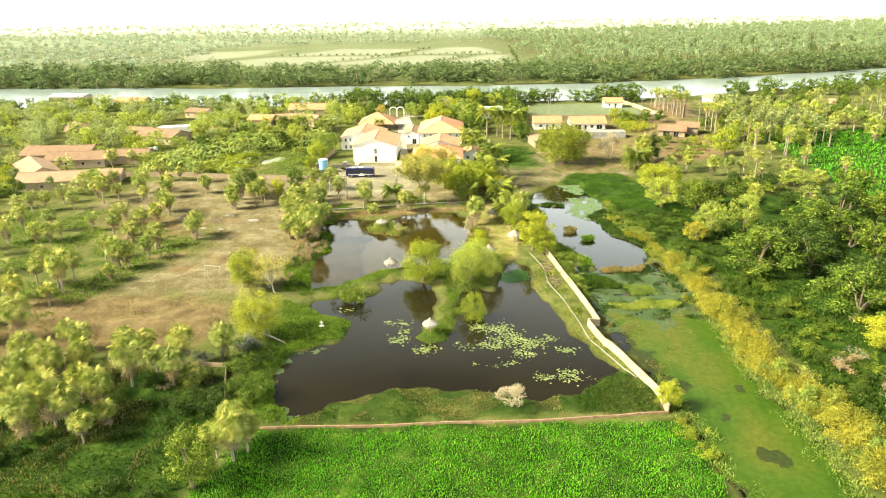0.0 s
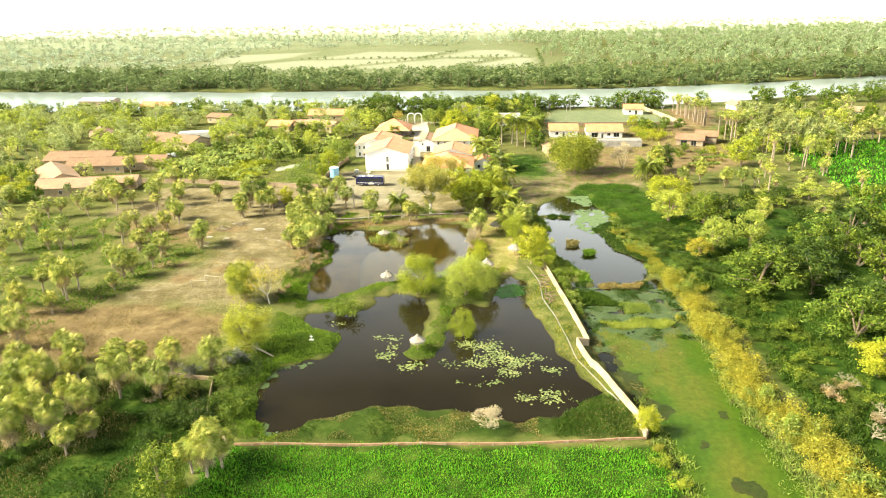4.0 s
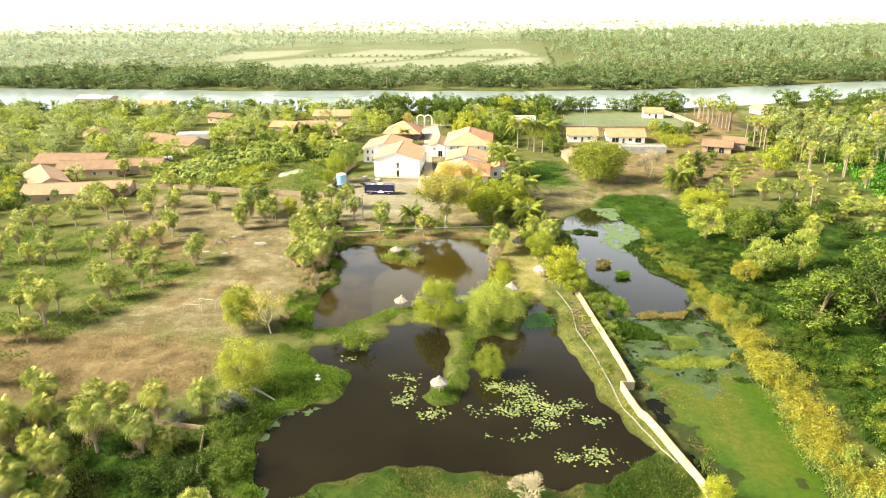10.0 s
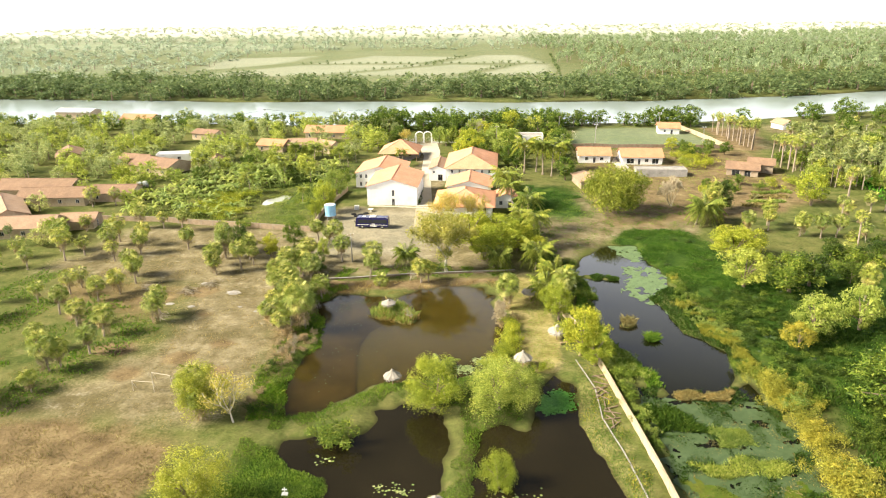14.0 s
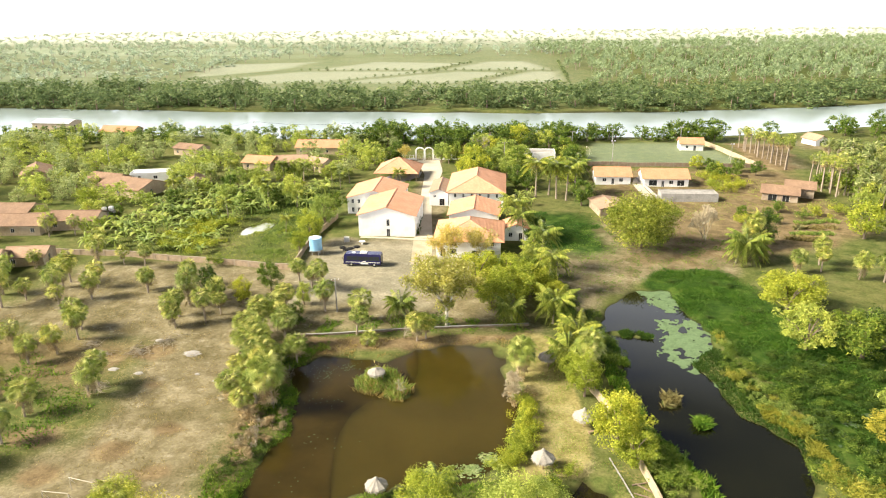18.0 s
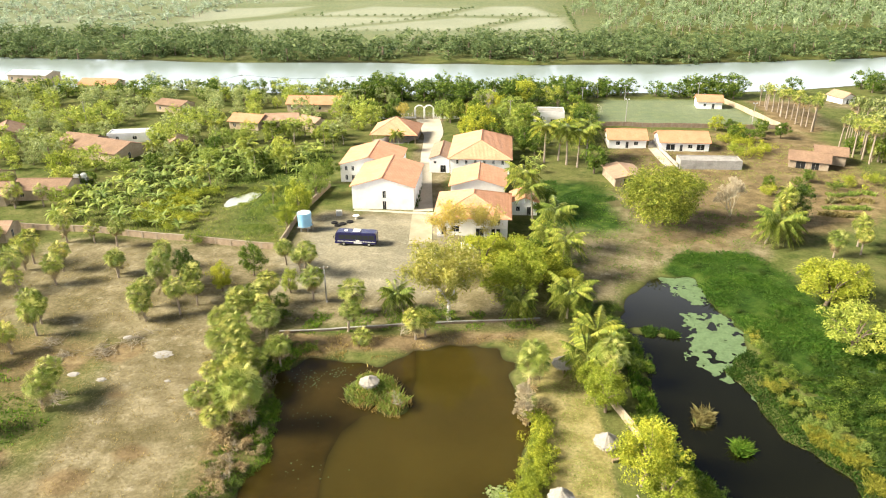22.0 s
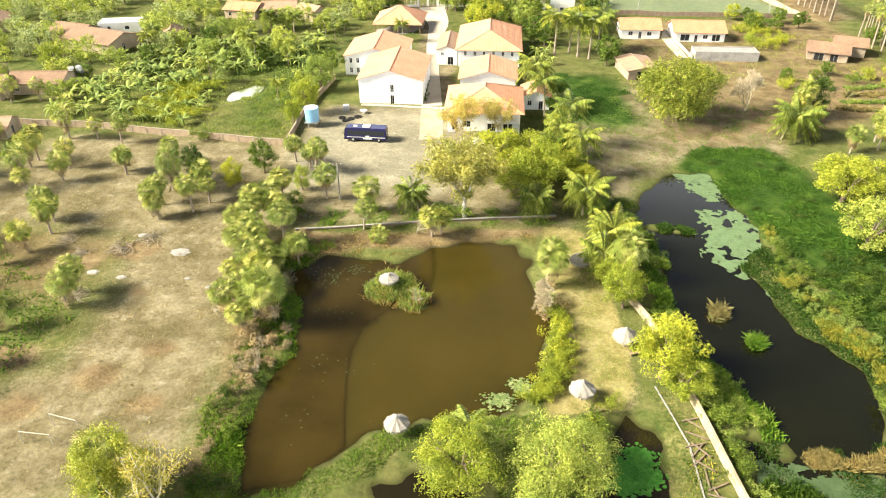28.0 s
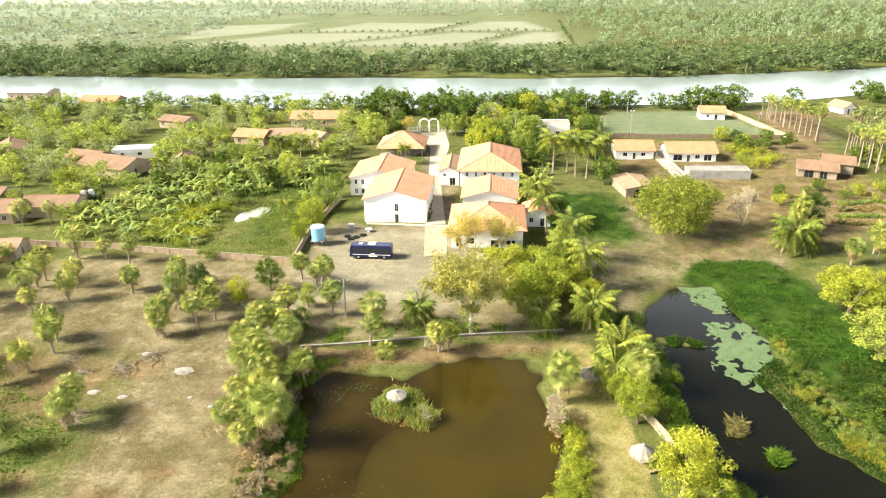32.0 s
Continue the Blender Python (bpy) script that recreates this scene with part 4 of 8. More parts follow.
def house(name, x, y, rz, w, l, eave, rise, label, roof="roof", wall="white", south=(), north=(), east=(), west=(), over=0.6, hip=0.0, category="house", base=0.5):
    """Ridge along local y. w across, l along; openings as (x0, x1, z0, z1) along each wall."""
    h = thing(name, x, y, base, rz, label, category)
    FOOT.append((x, y, w / 2 + 1.2, l / 2 + 1.2, math.radians(rz)))
    t, hw, hl = 0.22, w / 2, l / 2
    gable = 0.0 if hip else rise
    wall_panel("wall", w, eave, t, south, wall, h, pose(-hw, -hl, 0), gable - 0.06 if gable else 0)
    wall_panel("wall", w, eave, t, north, wall, h, pose(hw, hl, 0, 0, 0, 180), gable - 0.06 if gable else 0)
    wall_panel("wall", l - 2 * t - 0.004, eave, t, east, wall, h, pose(hw, -hl + t + 0.002, 0, 0, 0, 90))
    wall_panel("wall", l - 2 * t - 0.004, eave, t, west, wall, h, pose(-hw, hl - t - 0.002, 0, 0, 0, -90))
    s = rise / hw
    ze, zr, o = eave - over * s + 0.14, eave + rise + 0.14, over
    if hip:
        k = hip
        zr = eave + rise + 0.14
        roof_slab("roof_slope", [(-hw - o, -hl - o, ze), (hw + o, -hl - o, ze), (0, -hl + k, zr)], 0.12, roof, h)
        roof_slab("roof_slope", [(hw + o, hl + o, ze), (-hw - o, hl + o, ze), (0, hl - k, zr)], 0.12, roof, h)
        roof_slab("roof_slope", [(hw + o, -hl - o, ze), (hw + o, hl + o, ze), (0, hl - k, zr), (0, -hl + k, zr)], 0.12, roof, h)
        roof_slab("roof_slope", [(-hw - o, hl + o, ze), (-hw - o, -hl - o, ze), (0, -hl + k, zr), (0, hl - k, zr)], 0.12, roof, h)
        for cx, cy in ((-1, -1), (1, -1), (1, 1), (-1, 1)):
            ridge((cx * (hw + o), cy * (hl + o), ze), (0, cy * (hl - k), zr), h, roof, 0.12)
        if hl - k > 0.3:
            ridge((0, -hl + k, zr), (0, hl - k, zr), h, roof)
    else:
        roof_slab("roof_slope", [(hw + o, -hl - o, ze), (hw + o, hl + o, ze), (0.0, hl + o, zr), (0.0, -hl - o, zr)], 0.12, roof, h)
        roof_slab("roof_slope", [(-hw - o, hl + o, ze), (-hw - o, -hl - o, ze), (-0.002, -hl - o, zr), (-0.002, hl + o, zr)], 0.12, roof, h)
        ridge((0, -hl - o, zr - 0.02), (0, hl + o, zr - 0.02), h, roof)
    return h


def row(n, length, w, z0, z1, start=1.2):
    step = (length - 2 * start - w) / max(1, n - 1)
    return [(start + k * step, start + k * step + w, z0, z1) for k in range(n)]


# guest houses round the paved lane
house("guest_house", -29.6, 252.2, 0, 15, 18.5, 5.9, 2.2, "two-storey white guest house with an orange clay tile roof",
      south=[(7.4, 8.3, 0.05, 2.15), (7.4, 8.3, 2.9, 4.8)], east=row(5, 17.5, 1.0, 1.0, 2.1) + row(5, 17.5, 1.0, 3.6, 4.7), west=row(5, 17.5, 1.0, 1.0, 2.1) + row(5, 17.5, 1.0, 3.6, 4.7), over=0.5)
house("guest_house", -36.7, 271.4, 0, 15.6, 16.4, 4.9, 2.2, "two-storey white guest house behind another, orange tile roof",
      south=[(1.2, 2.0, 3.2, 4.5), (3.0, 3.8, 3.2, 4.5), (1.2, 2.0, 0.6, 2.0), (3.0, 3.8, 0.6, 2.0)], east=row(5, 16, 1.0, 3.2, 4.3) + row(5, 16, 1.0, 0.9, 2.1), west=row(5, 16, 1.0, 3.2, 4.3) + row(5, 16, 1.0, 0.9, 2.1), over=0.5)
veranda_house = house("guest_house", -7.3, 235.6, 0, 15.6, 15.2, 4.6, 3.0, "white guest house with a balustraded veranda and hipped orange tile roof", hip=6.2,
      south=[(1.0, 2.2, 0.05, 2.2), (3.2, 5.0, 0.9, 2.3), (8.6, 10.4, 0.05, 2.3), (8.6, 10.4, 2.75, 4.4), (12.0, 14.0, 2.75, 4.4), (3.2, 5.0, 2.9, 4.2), (12.0, 14.0, 0.05, 2.2)], east=row(4, 14, 1.0, 2.9, 4.1), west=row(4, 14, 1.0, 2.9, 4.1) + row(4, 14, 1.0, 0.9, 2.1), over=0.9)
house("guest_house", -7.0, 257, 0, 13.4, 13, 4.0, 1.9, "white linking wing with a lower orange tile roof", east=row(4, 12.4, 1.0, 1.0, 2.3), west=row(4, 12.4, 1.0, 1.0, 2.3), south=[(10.5, 11.6, 1.0, 2.2)])
house("guest_house", -7.3, 283.4, 0, 16.4, 23, 4.8, 3.4, "white main hall with a broad hipped orange tile roof", hip=5.6,
      south=row(6, 16.4, 0.7, 3.0, 4.2, 1.6), east=row(5, 22, 1.0, 3.2, 4.3), west=row(5, 22, 1.0, 3.2, 4.3) + row(4, 22, 1.1, 0.05, 2.2), over=0.8)
house("side_wing", -18.6, 280.5, 0, 5.6, 15, 4.1, 1.0, "low white wing beside the main hall with yellowed tiles", roof="roof_pale", south=[(1.2, 2.0, 2.6, 3.4), (3.0, 4.6, 0.05, 2.2)], west=row(4, 14, 1.0, 1.0, 2.2), category="house", over=0.25)
house("annex", 4.4, 245, 0, 6, 7, 3.4, 1.1, "small white annex with a tile roof beside palms", south=[(1, 2, 1, 2.2), (3.6, 4.6, 0.05, 2.1)], category="house")


def veranda(h):
    """Upper veranda on the south front: slab, pillars, rails and balusters."""
    x0, x1, y0, y1 = 0.4, 7.7, -9.2, -7.61
    slab = box_part("veranda_slab", x0, x1, y0, y1, 2.45, 2.62, "white", h)
    for k in range(4):
        x = x0 + 0.15 + (x1 - x0 - 0.3) * k / 3
        box_part("pillar", x - 0.14, x + 0.14, y0 + 0.02, y0 + 0.3, -0.5, 2.449, "white", h, bevel=0.02)
        box_part("pillar", x - 0.12, x + 0.12, y0 + 0.04, y0 + 0.28, 2.621, 4.35, "white", h, bevel=0.02)
    box_part("handrail", x0, x1, y0 + 0.07, y0 + 0.25, 3.5, 3.62, "white", slab, bevel=0.015)
    for k in range(26):
        x = x0 + 0.3 + (x1 - x0 - 0.6) * k / 25
        b = link("baluster", *lathe([(0.06, 2.622), (0.045, 2.8), (0.075, 3.05), (0.04, 3.3), (0.06, 3.499)], 8), "white", slab)
        b.location = (x, y0 + 0.16, 0)
    box_part("stair_block", -7.6, -6.0, -9.0, -7.61, -0.5, 0.3, "concrete", h, bevel=0.02)


veranda(veranda_house)


def gazebo():
    g = thing("pavilion", -36.0, 309.5, 0.5, 0, "open pavilion with a pyramid roof of orange tiles", "pavilion")
    hw, e, top = 7.2, 2.9, 7.0
    for k in range(4):
        a, c = math.radians(45 + 90 * k), math.radians(135 + 90 * k)
        r = (hw + 0.6) * math.sqrt(2)
        roof_slab("roof_slope", [(r * math.cos(a), r * math.sin(a), e), (r * math.cos(c), r * math.sin(c), e), (0, 0, top)], 0.12, "roof", g)
        ridge((r * math.cos(a), r * math.sin(a), e), (0, 0, top), g, "roof", 0.12)
        for u in (-1, 0):
            px, py = hw * math.cos(a) * math.sqrt(2) * 0.95, hw * math.sin(a) * math.sqrt(2) * 0.95
            qx, qy = hw * math.cos(c) * math.sqrt(2) * 0.95, hw * math.sin(c) * math.sqrt(2) * 0.95
            x, y = (px, py) if u == -1 else ((px + qx) / 2, (py + qy) / 2)
            box_part("post", x - 0.15, x + 0.15, y - 0.15, y + 0.15, -0.3, e + 0.25, "wood", g, bevel=0.02)
    box_part("floor_slab", -hw, hw, -hw, hw, -0.5, 0.06, "concrete", g)


gazebo()


def gate():
    g = thing("entrance_gate", -30, 337, 0.5, 4, "white arched entrance gate with iron leaves", "gate")
    for x in (-3.4, 0.0, 3.4):
        box_part("pillar", x - 0.35, x + 0.35, -0.3, 0.3, -0.5, 3.4, "white", g, bevel=0.03)
    for cx in (-1.7, 1.7):
        pts = [(cx + 1.7 * math.cos(math.pi * k / 12), 0, 3.3 + 1.5 * math.sin(math.pi * k / 12)) for k in range(13)]
        v, f = tube(pts, [0.28] * 13, 6)
        link("arch", v, f, "white", g)
        for k in range(6):
            x = cx - 1.2 + 0.48 * k
            v, f = tube([(x, 0, 0.1), (x, 0, 2.6)], [0.03, 0.03], 5)
            link("bar", v, f, "steel", g)
    for s in (-1, 1):
        for k in range(12):
            x = s * (4.4 + 1.5 * k)
            box_part("fence_post", x - 0.12, x + 0.12, -0.12, 0.12, -0.5, 2.0, "white", g)
        x0, x1 = sorted((s * 3.8, s * 21.2))
        box_part("plinth", x0, x1, -0.1, 0.1, -0.6, 0.7, "white", g)
        box_part("rail", x0, x1, -0.04, 0.04, 1.6, 1.7, "steel", g)


gate()

# houses across the eastern plots
house("cottage", 37.4, 306, 90, 9, 11.5, 2.9, 2.0, "small white cottage with an orange clay tile roof", west=[(2.0, 3.3, 1.0, 2.2), (5.0, 5.9, 0.05, 2.1), (7.5, 8.8, 1.0, 2.2)], south=[(3, 4, 1, 2.2)], roof="roof_clay")
house("cottage", 54.2, 304, 90, 10, 14.5, 2.9, 2.1, "long white cottage with an orange clay tile roof", west=[(1.5, 4.2, 0.4, 2.3), (5.6, 6.5, 0.05, 2.1), (8.0, 9.4, 1.0, 2.2), (10.6, 13.0, 0.4, 2.3)], roof="roof_clay")
house("cottage", 77, 362, 86, 7, 9, 2.9, 1.7, "white changing house with a tile roof at the field", west=[(2, 3, 1, 2.1), (5, 6, 0.05, 2.1)], roof="roof_clay")
house("shed", 31.5, 269.5, 10, 8, 11, 2.6, 0.7, "brick shed with a dusty pale tile roof", "roof_pale", "brick", south=[(2.2, 5.6, 0.0, 2.3)], category="shed")
house("farm_hut", 86, 286.5, 70, 8, 10, 2.5, 1.5, "brown open farm hut with worn clay tiles", "roof_brown", "brick", west=[(1.5, 4.0, 0.0, 2.1), (5.5, 7.5, 0.0, 2.1)], category="hut")
house("farm_hut", 93.5, 291, 70, 7, 8, 3.0, 1.4, "brown farm hut with worn clay tiles", "roof_brown", "brick", west=[(1.5, 3.0, 0.0, 2.1)], category="hut")
house("white_hut", 131, 374, 20, 6, 8, 2.6, 1.6, "tiny white hut by the river bank", "roof_pale", "white", south=[(2, 3, 0, 2)], category="hut")
house("cottage", 178, 352, 75, 7, 11, 2.7, 1.6, "far cottage with a faded tile roof among palms", "roof_pale", "white", west=[(2, 3, 1, 2), (6, 7, 0.05, 2.0)])
house("cottage", 236, 360, 80, 8, 12, 2.7, 1.6, "far orange-roofed cottage by the river", "roof", "white", west=[(2, 3, 1, 2), (6, 7, 0.05, 2.0)])


def flat_block(name, x, y, w, l, h, rz, wall, label, roofmat="concrete"):
    b = thing(name, x, y, 0.5, rz, label, "building")
    wall_panel("wall", w, h, 0.2, [(w * 0.2, w * 0.2 + 1.0, 0.05, 2.1), (w * 0.6, w * 0.6 + 1.4, 1.0, 2.1)] if wall == "white" else [], wall, b, pose(-w / 2, -l / 2, 0))
    wall_panel("wall", w, h, 0.2, [], wall, b, pose(w / 2, l / 2, 0, 0, 0, 180))
    wall_panel("wall", l - 0.404, h, 0.2, [], wall, b, pose(w / 2, -l / 2 + 0.202, 0, 0, 0, 90))
    wall_panel("wall", l - 0.404, h, 0.2, [], wall, b, pose(-w / 2, l / 2 - 0.202, 0, 0, 0, -90))
    box_part("roof_slab", -w / 2 + 0.205, w / 2 - 0.205, -l / 2 + 0.205, l / 2 - 0.205, h - 0.45, h - 0.25, roofmat, b)
    return b


flat_block("cistern_block", 57.5, 283.6, 17, 5.5, 2.6, 0, "concrete", "low grey concrete block with a flat roof")
flat_block("flat_building", 14, 334, 12, 8, 4.6, 0, "white", "white flat-roofed building behind the trees")

# houses of the western village
for x, y, rz, w, l, e, r, rf, lab in (
    (-73.5, 350, 90, 10, 20, 3.0, 2.0, "roof_clay", "long village house with orange tiles"),
    (-89.7, 321, 80, 9, 11, 2.9, 1.6, "roof_clay", "village house with orange tiles among trees"),
    (-78.6, 323, 100, 9, 11, 2.9, 1.5, "roof_pale", "village house with pale faded tiles"),
    (-67, 319, 60, 7, 8, 2.9, 1.5, "roof_pale", "small village house with pale tiles"),
    (-121, 284, 70, 12, 18, 3.0, 1.9, "roof_brown", "broad village house with brown dusty tiles"),
    (-133, 291, 75, 8, 12, 3.0, 1.6, "roof_brown", "village house with dusty brown tiles"),
    (-103, 292, 20, 5, 7, 2.8, 1.3, "roof_pale", "tiny house with a pale roof in the greenery"),
    (-118, 247.5, 95, 8, 13, 2.9, 1.5, "roof_brown", "village house with a brown tile roof beside a wall"),
    (-145, 251, 92, 12, 24, 3.2, 2.0, "roof_brown", "long village house with brown tiles"),
    (-126, 212, 100, 9, 20, 3.0, 1.9, "roof_pale", "long low house with weathered pale tiles"),
    (-140, 226, 40, 10, 22, 3.0, 2.0, "roof_pale", "low rambling house with weathered pale tiles"),
    (-113, 219, 100, 7, 9, 2.6, 1.3, "roof_pale", "open porch house with pale tiles"),
    (-134, 242, 96, 9, 20, 3.0, 1.9, "roof_brown", "long low house with dusty tiles"),
    (-177, 381, 88, 10, 16, 3.2, 1.8, "roof_clay", "riverside house with orange tiles and white walls"),
    (-222, 402, 85, 10, 20, 3.4, 1.2, "sheet_metal", "large riverside shed with a grey sheet roof"),
    (-127, 344, 70, 8, 12, 3.0, 1.2, "roof_brown", "village house with faded tiles among trees"),
    (-165, 300, 30, 9, 14, 3.0, 1.8, "roof_brown", "village house with brown tiles among trees"),
):
    house("village_house", x, y, rz, w, l, e, r, lab, rf, "cream",
          west=row(max(2, int(l / 5)), l - 0.5, 1.1, 0.9, 2.1), east=row(max(2, int(l / 5)), l - 0.5, 1.1, 0.9, 2.1), south=[(w * 0.4, w * 0.4 + 1.0, 0.05, 2.1)])
flat_block("white_roof_house", -123, 301, 13, 6, 3.2, 12, "white", "village house with a white metal roof", "sheet_metal")


# ---- paved lane and court ----
def strip(name, centre, widths, z, mat, label, category="road"):
    vs, fs, n = [], [], len(centre)
    for i, (x, y) in enumerate(centre):
        ax, ay = centre[max(i - 1, 0)]
        bx, by = centre[min(i + 1, n - 1)]
        d = Vector((bx - ax, by - ay)).normalized()
        for s in (-1, 1):
            px, py = x - s * d.y * widths[i], y + s * d.x * widths[i]
            vs.append((px, py, ground_z(px, py) + z))
    for i in range(n - 1):
        a = 2 * i
        fs.append((a, a + 1, a + 3, a + 2))
    ob = link(name, vs, fs, mat)
    me = ob.data
    if me.polygons[0].normal.z < 0:
        me.flip_normals()
    return tagged(ob, label, category, "", "structure")


def along(a, b, n):
    return [(a[0] + (b[0] - a[0]) * k / n, a[1] + (b[1] - a[1]) * k / n) for k in range(n + 1)]


lane = along((-19.8, 242), (-21.8, 266), 12) + along((-22.2, 270), (-24.3, 292), 10) + along((-24.2, 297), (-24.2, 312), 7) + along((-25, 318), (-28.5, 336), 8)
strip("road_lane", lane, [2.4 - 0.06 * k for k in range(13)] + [1.7] * 11 + [2.0 + 0.15 * k for k in range(8)] + [3.6 + 0.1 * k for k in range(9)], 0.09, "paving", "pale paved lane between the guest houses")
strip("road_apron", along((-36.6, 241.9), (-15.4, 240.6), 12), [0.6] * 13, 0.1, "paving", "pale concrete apron in front of the guest houses")
strip("road_patch", along((-18.2, 222.6), (-19.7, 240.2), 10), [2.5] * 11, 0.08, "worn_concrete", "pale worn concrete drive on the court")


# ---- plants: kinds ----
def broadleaf(name, seed, leaf, bark, h=8.0, r=3.6, trunk=0.28, clumps=46, per=52, leaf_size=0.3, low=0.22, droop=0.0, flat=0.8):
    """A tree of trunk, forking limbs and a crown of leaf clumps with gaps."""
    g = np.random.default_rng(seed)
    t = thing(name, 0, 0)
    cz, rz = h * (0.5 + low / 2), h * (0.5 - low / 2)
    cen = []
    while len(cen) < clumps:
        p = g.normal(size=3)
        p = p / np.linalg.norm(p) * (0.45 + 0.5 * g.random() ** 0.6)
        if p[2] < -0.75:
            continue
        lump = 0.78 + 0.3 * math.sin(3 * math.atan2(p[1], p[0]) + seed) * abs(p[0]) + 0.2 * g.random()
        cen.append((p[0] * r * lump, p[1] * r * lump, cz + p[2] * rz * 0.92))
    cen = np.array(cen)
    pieces = []
    lean = g.normal(size=2) * 0.25
    fork = (lean[0], lean[1], h * max(0.2, low * 0.9))
    pieces.append(tube([(0, 0, -0.3), (lean[0] * 0.4, lean[1] * 0.4, fork[2] * 0.5), fork], [trunk * 1.25, trunk, trunk * 0.8], 8))
    for k in range(7):
        c = cen[g.integers(len(cen))]
        mid = (fork[0] * 0.6 + c[0] * 0.4, fork[1] * 0.6 + c[1] * 0.4, fork[2] * 0.45 + c[2] * 0.55 + 0.2)
        pieces.append(tube([fork, mid, tuple(c)], [trunk * 0.6, trunk * 0.35, trunk * 0.1], 5))
    v, f = joined(pieces)
    link("trunk", v, f, bark, t, smooth=True)
    base = np.repeat(cen, per, 0)
    rad = np.repeat(g.uniform(0.6, 1.25, clumps) * r * 0.27, per)[:, None]
    d = unit(g.normal(size=base.shape))
    off = d * rad * g.uniform(0.35, 1.05, len(base))[:, None] * np.array([1.0, 1.0, flat])
    pts = base + off
    if droop:
        pts[:, 2] -= droop * (np.hypot(pts[:, 0], pts[:, 1]) / r) ** 2 * g.uniform(0.3, 1.0, len(pts)) * h * 0.3
    v, f = leaves(pts, d + np.array([0, 0, 0.5]), leaf_size, 0.5, 0.7, g)
    link("crown", v, f, leaf, t)
    return t


def shrub(name, seed, leaf, r=2.1, h=2.4, n=620, leaf_size=0.19, stemmy=0.0):
    """A low bush, one mesh of leaves over a few stems."""
    g = np.random.default_rng(seed)
    k = 14
    cen = g.normal(size=(k, 3)) * np.array([r * 0.42, r * 0.42, 0]) + np.array([0, 0, 1]) * (g.uniform(0.25, 0.75, k) * h)[:, None]
    base = np.repeat(cen, n // k, 0)
    d = unit(g.normal(size=base.shape))
    pts = base + d * g.uniform(0.3, 1.0, len(base))[:, None] * np.array([r * 0.36, r * 0.36, h * 0.3])
    pts[:, 2] = np.maximum(pts[:, 2], 0.02)
    v, f = leaves(pts, d + np.array([0, 0, 0.6]), leaf_size, 0.42, 0.8, g)
    return link(name, v, f, leaf)


def fan_palm(name, seed, h=6.5, crown=2.2, fans=84, skirt=40, trunk=0.17, shag=0.5):
    """A carnauba palm: slim trunk, round head of stiff pleated fans, dry fans hanging below it."""
    g = np.random.default_rng(seed)
    t = thing(name, 0, 0)
    bend = g.normal(size=2) * 0.25
    stem = max(0.3, h - crown * 0.98)
    pts = [(bend[0] * (k / 6) ** 2, bend[1] * (k / 6) ** 2, -0.2 + (stem + 0.2) * k / 6) for k in range(7)]
    v, f = tube(pts, [trunk * (1.35 - 0.5 * k / 6) for k in range(7)], 8)
    link("trunk", v, f, "palm_bark", t, smooth=True)
    top = np.array(pts[-1])

    def fan(root, direction, reach, size, blades, tilt):
        """A petiole and a half-round of narrow blades whose face turns outward by tilt."""
        d = direction / np.linalg.norm(direction)
        c = root + d * reach
        side = np.cross(d, g.normal(size=3) * 0.5 + np.array([0, 0, 1.0]))
        side = side / max(np.linalg.norm(side), 1e-6)
        up = np.cross(side, d)
        tip = d * math.cos(tilt) - up * math.sin(tilt)
        face = np.cross(side, tip)
        vs = [tuple(root + d * 0.1 - side * 0.02), tuple(root + d * 0.1 + side * 0.02), tuple(c + side * 0.02), tuple(c - side * 0.02)]
        fs = [(0, 1, 2, 3)]
        hub = len(vs)
        vs.append(tuple(c - tip * size * 0.1))
        for b in range(blades):
            a = (b / (blades - 1) - 0.5) * 4.6
            w = 4.6 / blades * 0.3
            r0, r1 = size * 0.5, size * (0.95 + 0.4 * g.random())
            k = len(vs)
            for ang, rr, z in ((a - w, r0, 0.06), (a, r1, -0.12), (a + w, r0, 0.0)):
                vs.append(tuple(c + rr * (math.cos(ang) * tip + math.sin(ang) * side) + face * z * size))
            fs.append((hub, k, k + 1, k + 2))
        return vs, fs

    live, dead = [], []
    for k in range(fans):
        z = 1.0 - 1.62 * (k + 0.5) / fans
        a = k * 2.399 + g.normal() * 0.2
        s = math.sqrt(max(0.02, 1 - z * z))
        live.append(fan(top, np.array([s * math.cos(a), s * math.sin(a), z * 0.94]), crown * g.uniform(0.58, 0.74), crown * g.uniform(0.25, 0.33), 12, g.uniform(0.25, 1.0)))
    for k in range(skirt):
        a = k * 2.399 + g.normal() * 0.3
        u = g.random()
        root = top - np.array([0, 0, stem * shag * u ** 1.6])
        dead.append(fan(root, np.array([math.cos(a) * 0.7, math.sin(a) * 0.7, -0.9 + g.normal() * 0.2]), crown * (0.62 - 0.3 * u) * g.uniform(0.8, 1.1), crown * 0.3, 8, g.uniform(0.0, 0.5)))
    link("crown", *joined(live), "palm_leaf", t)
    if dead:
        link("dry_skirt", *joined(dead), "palm_dead", t, "hanging dry brown fans")
    return t


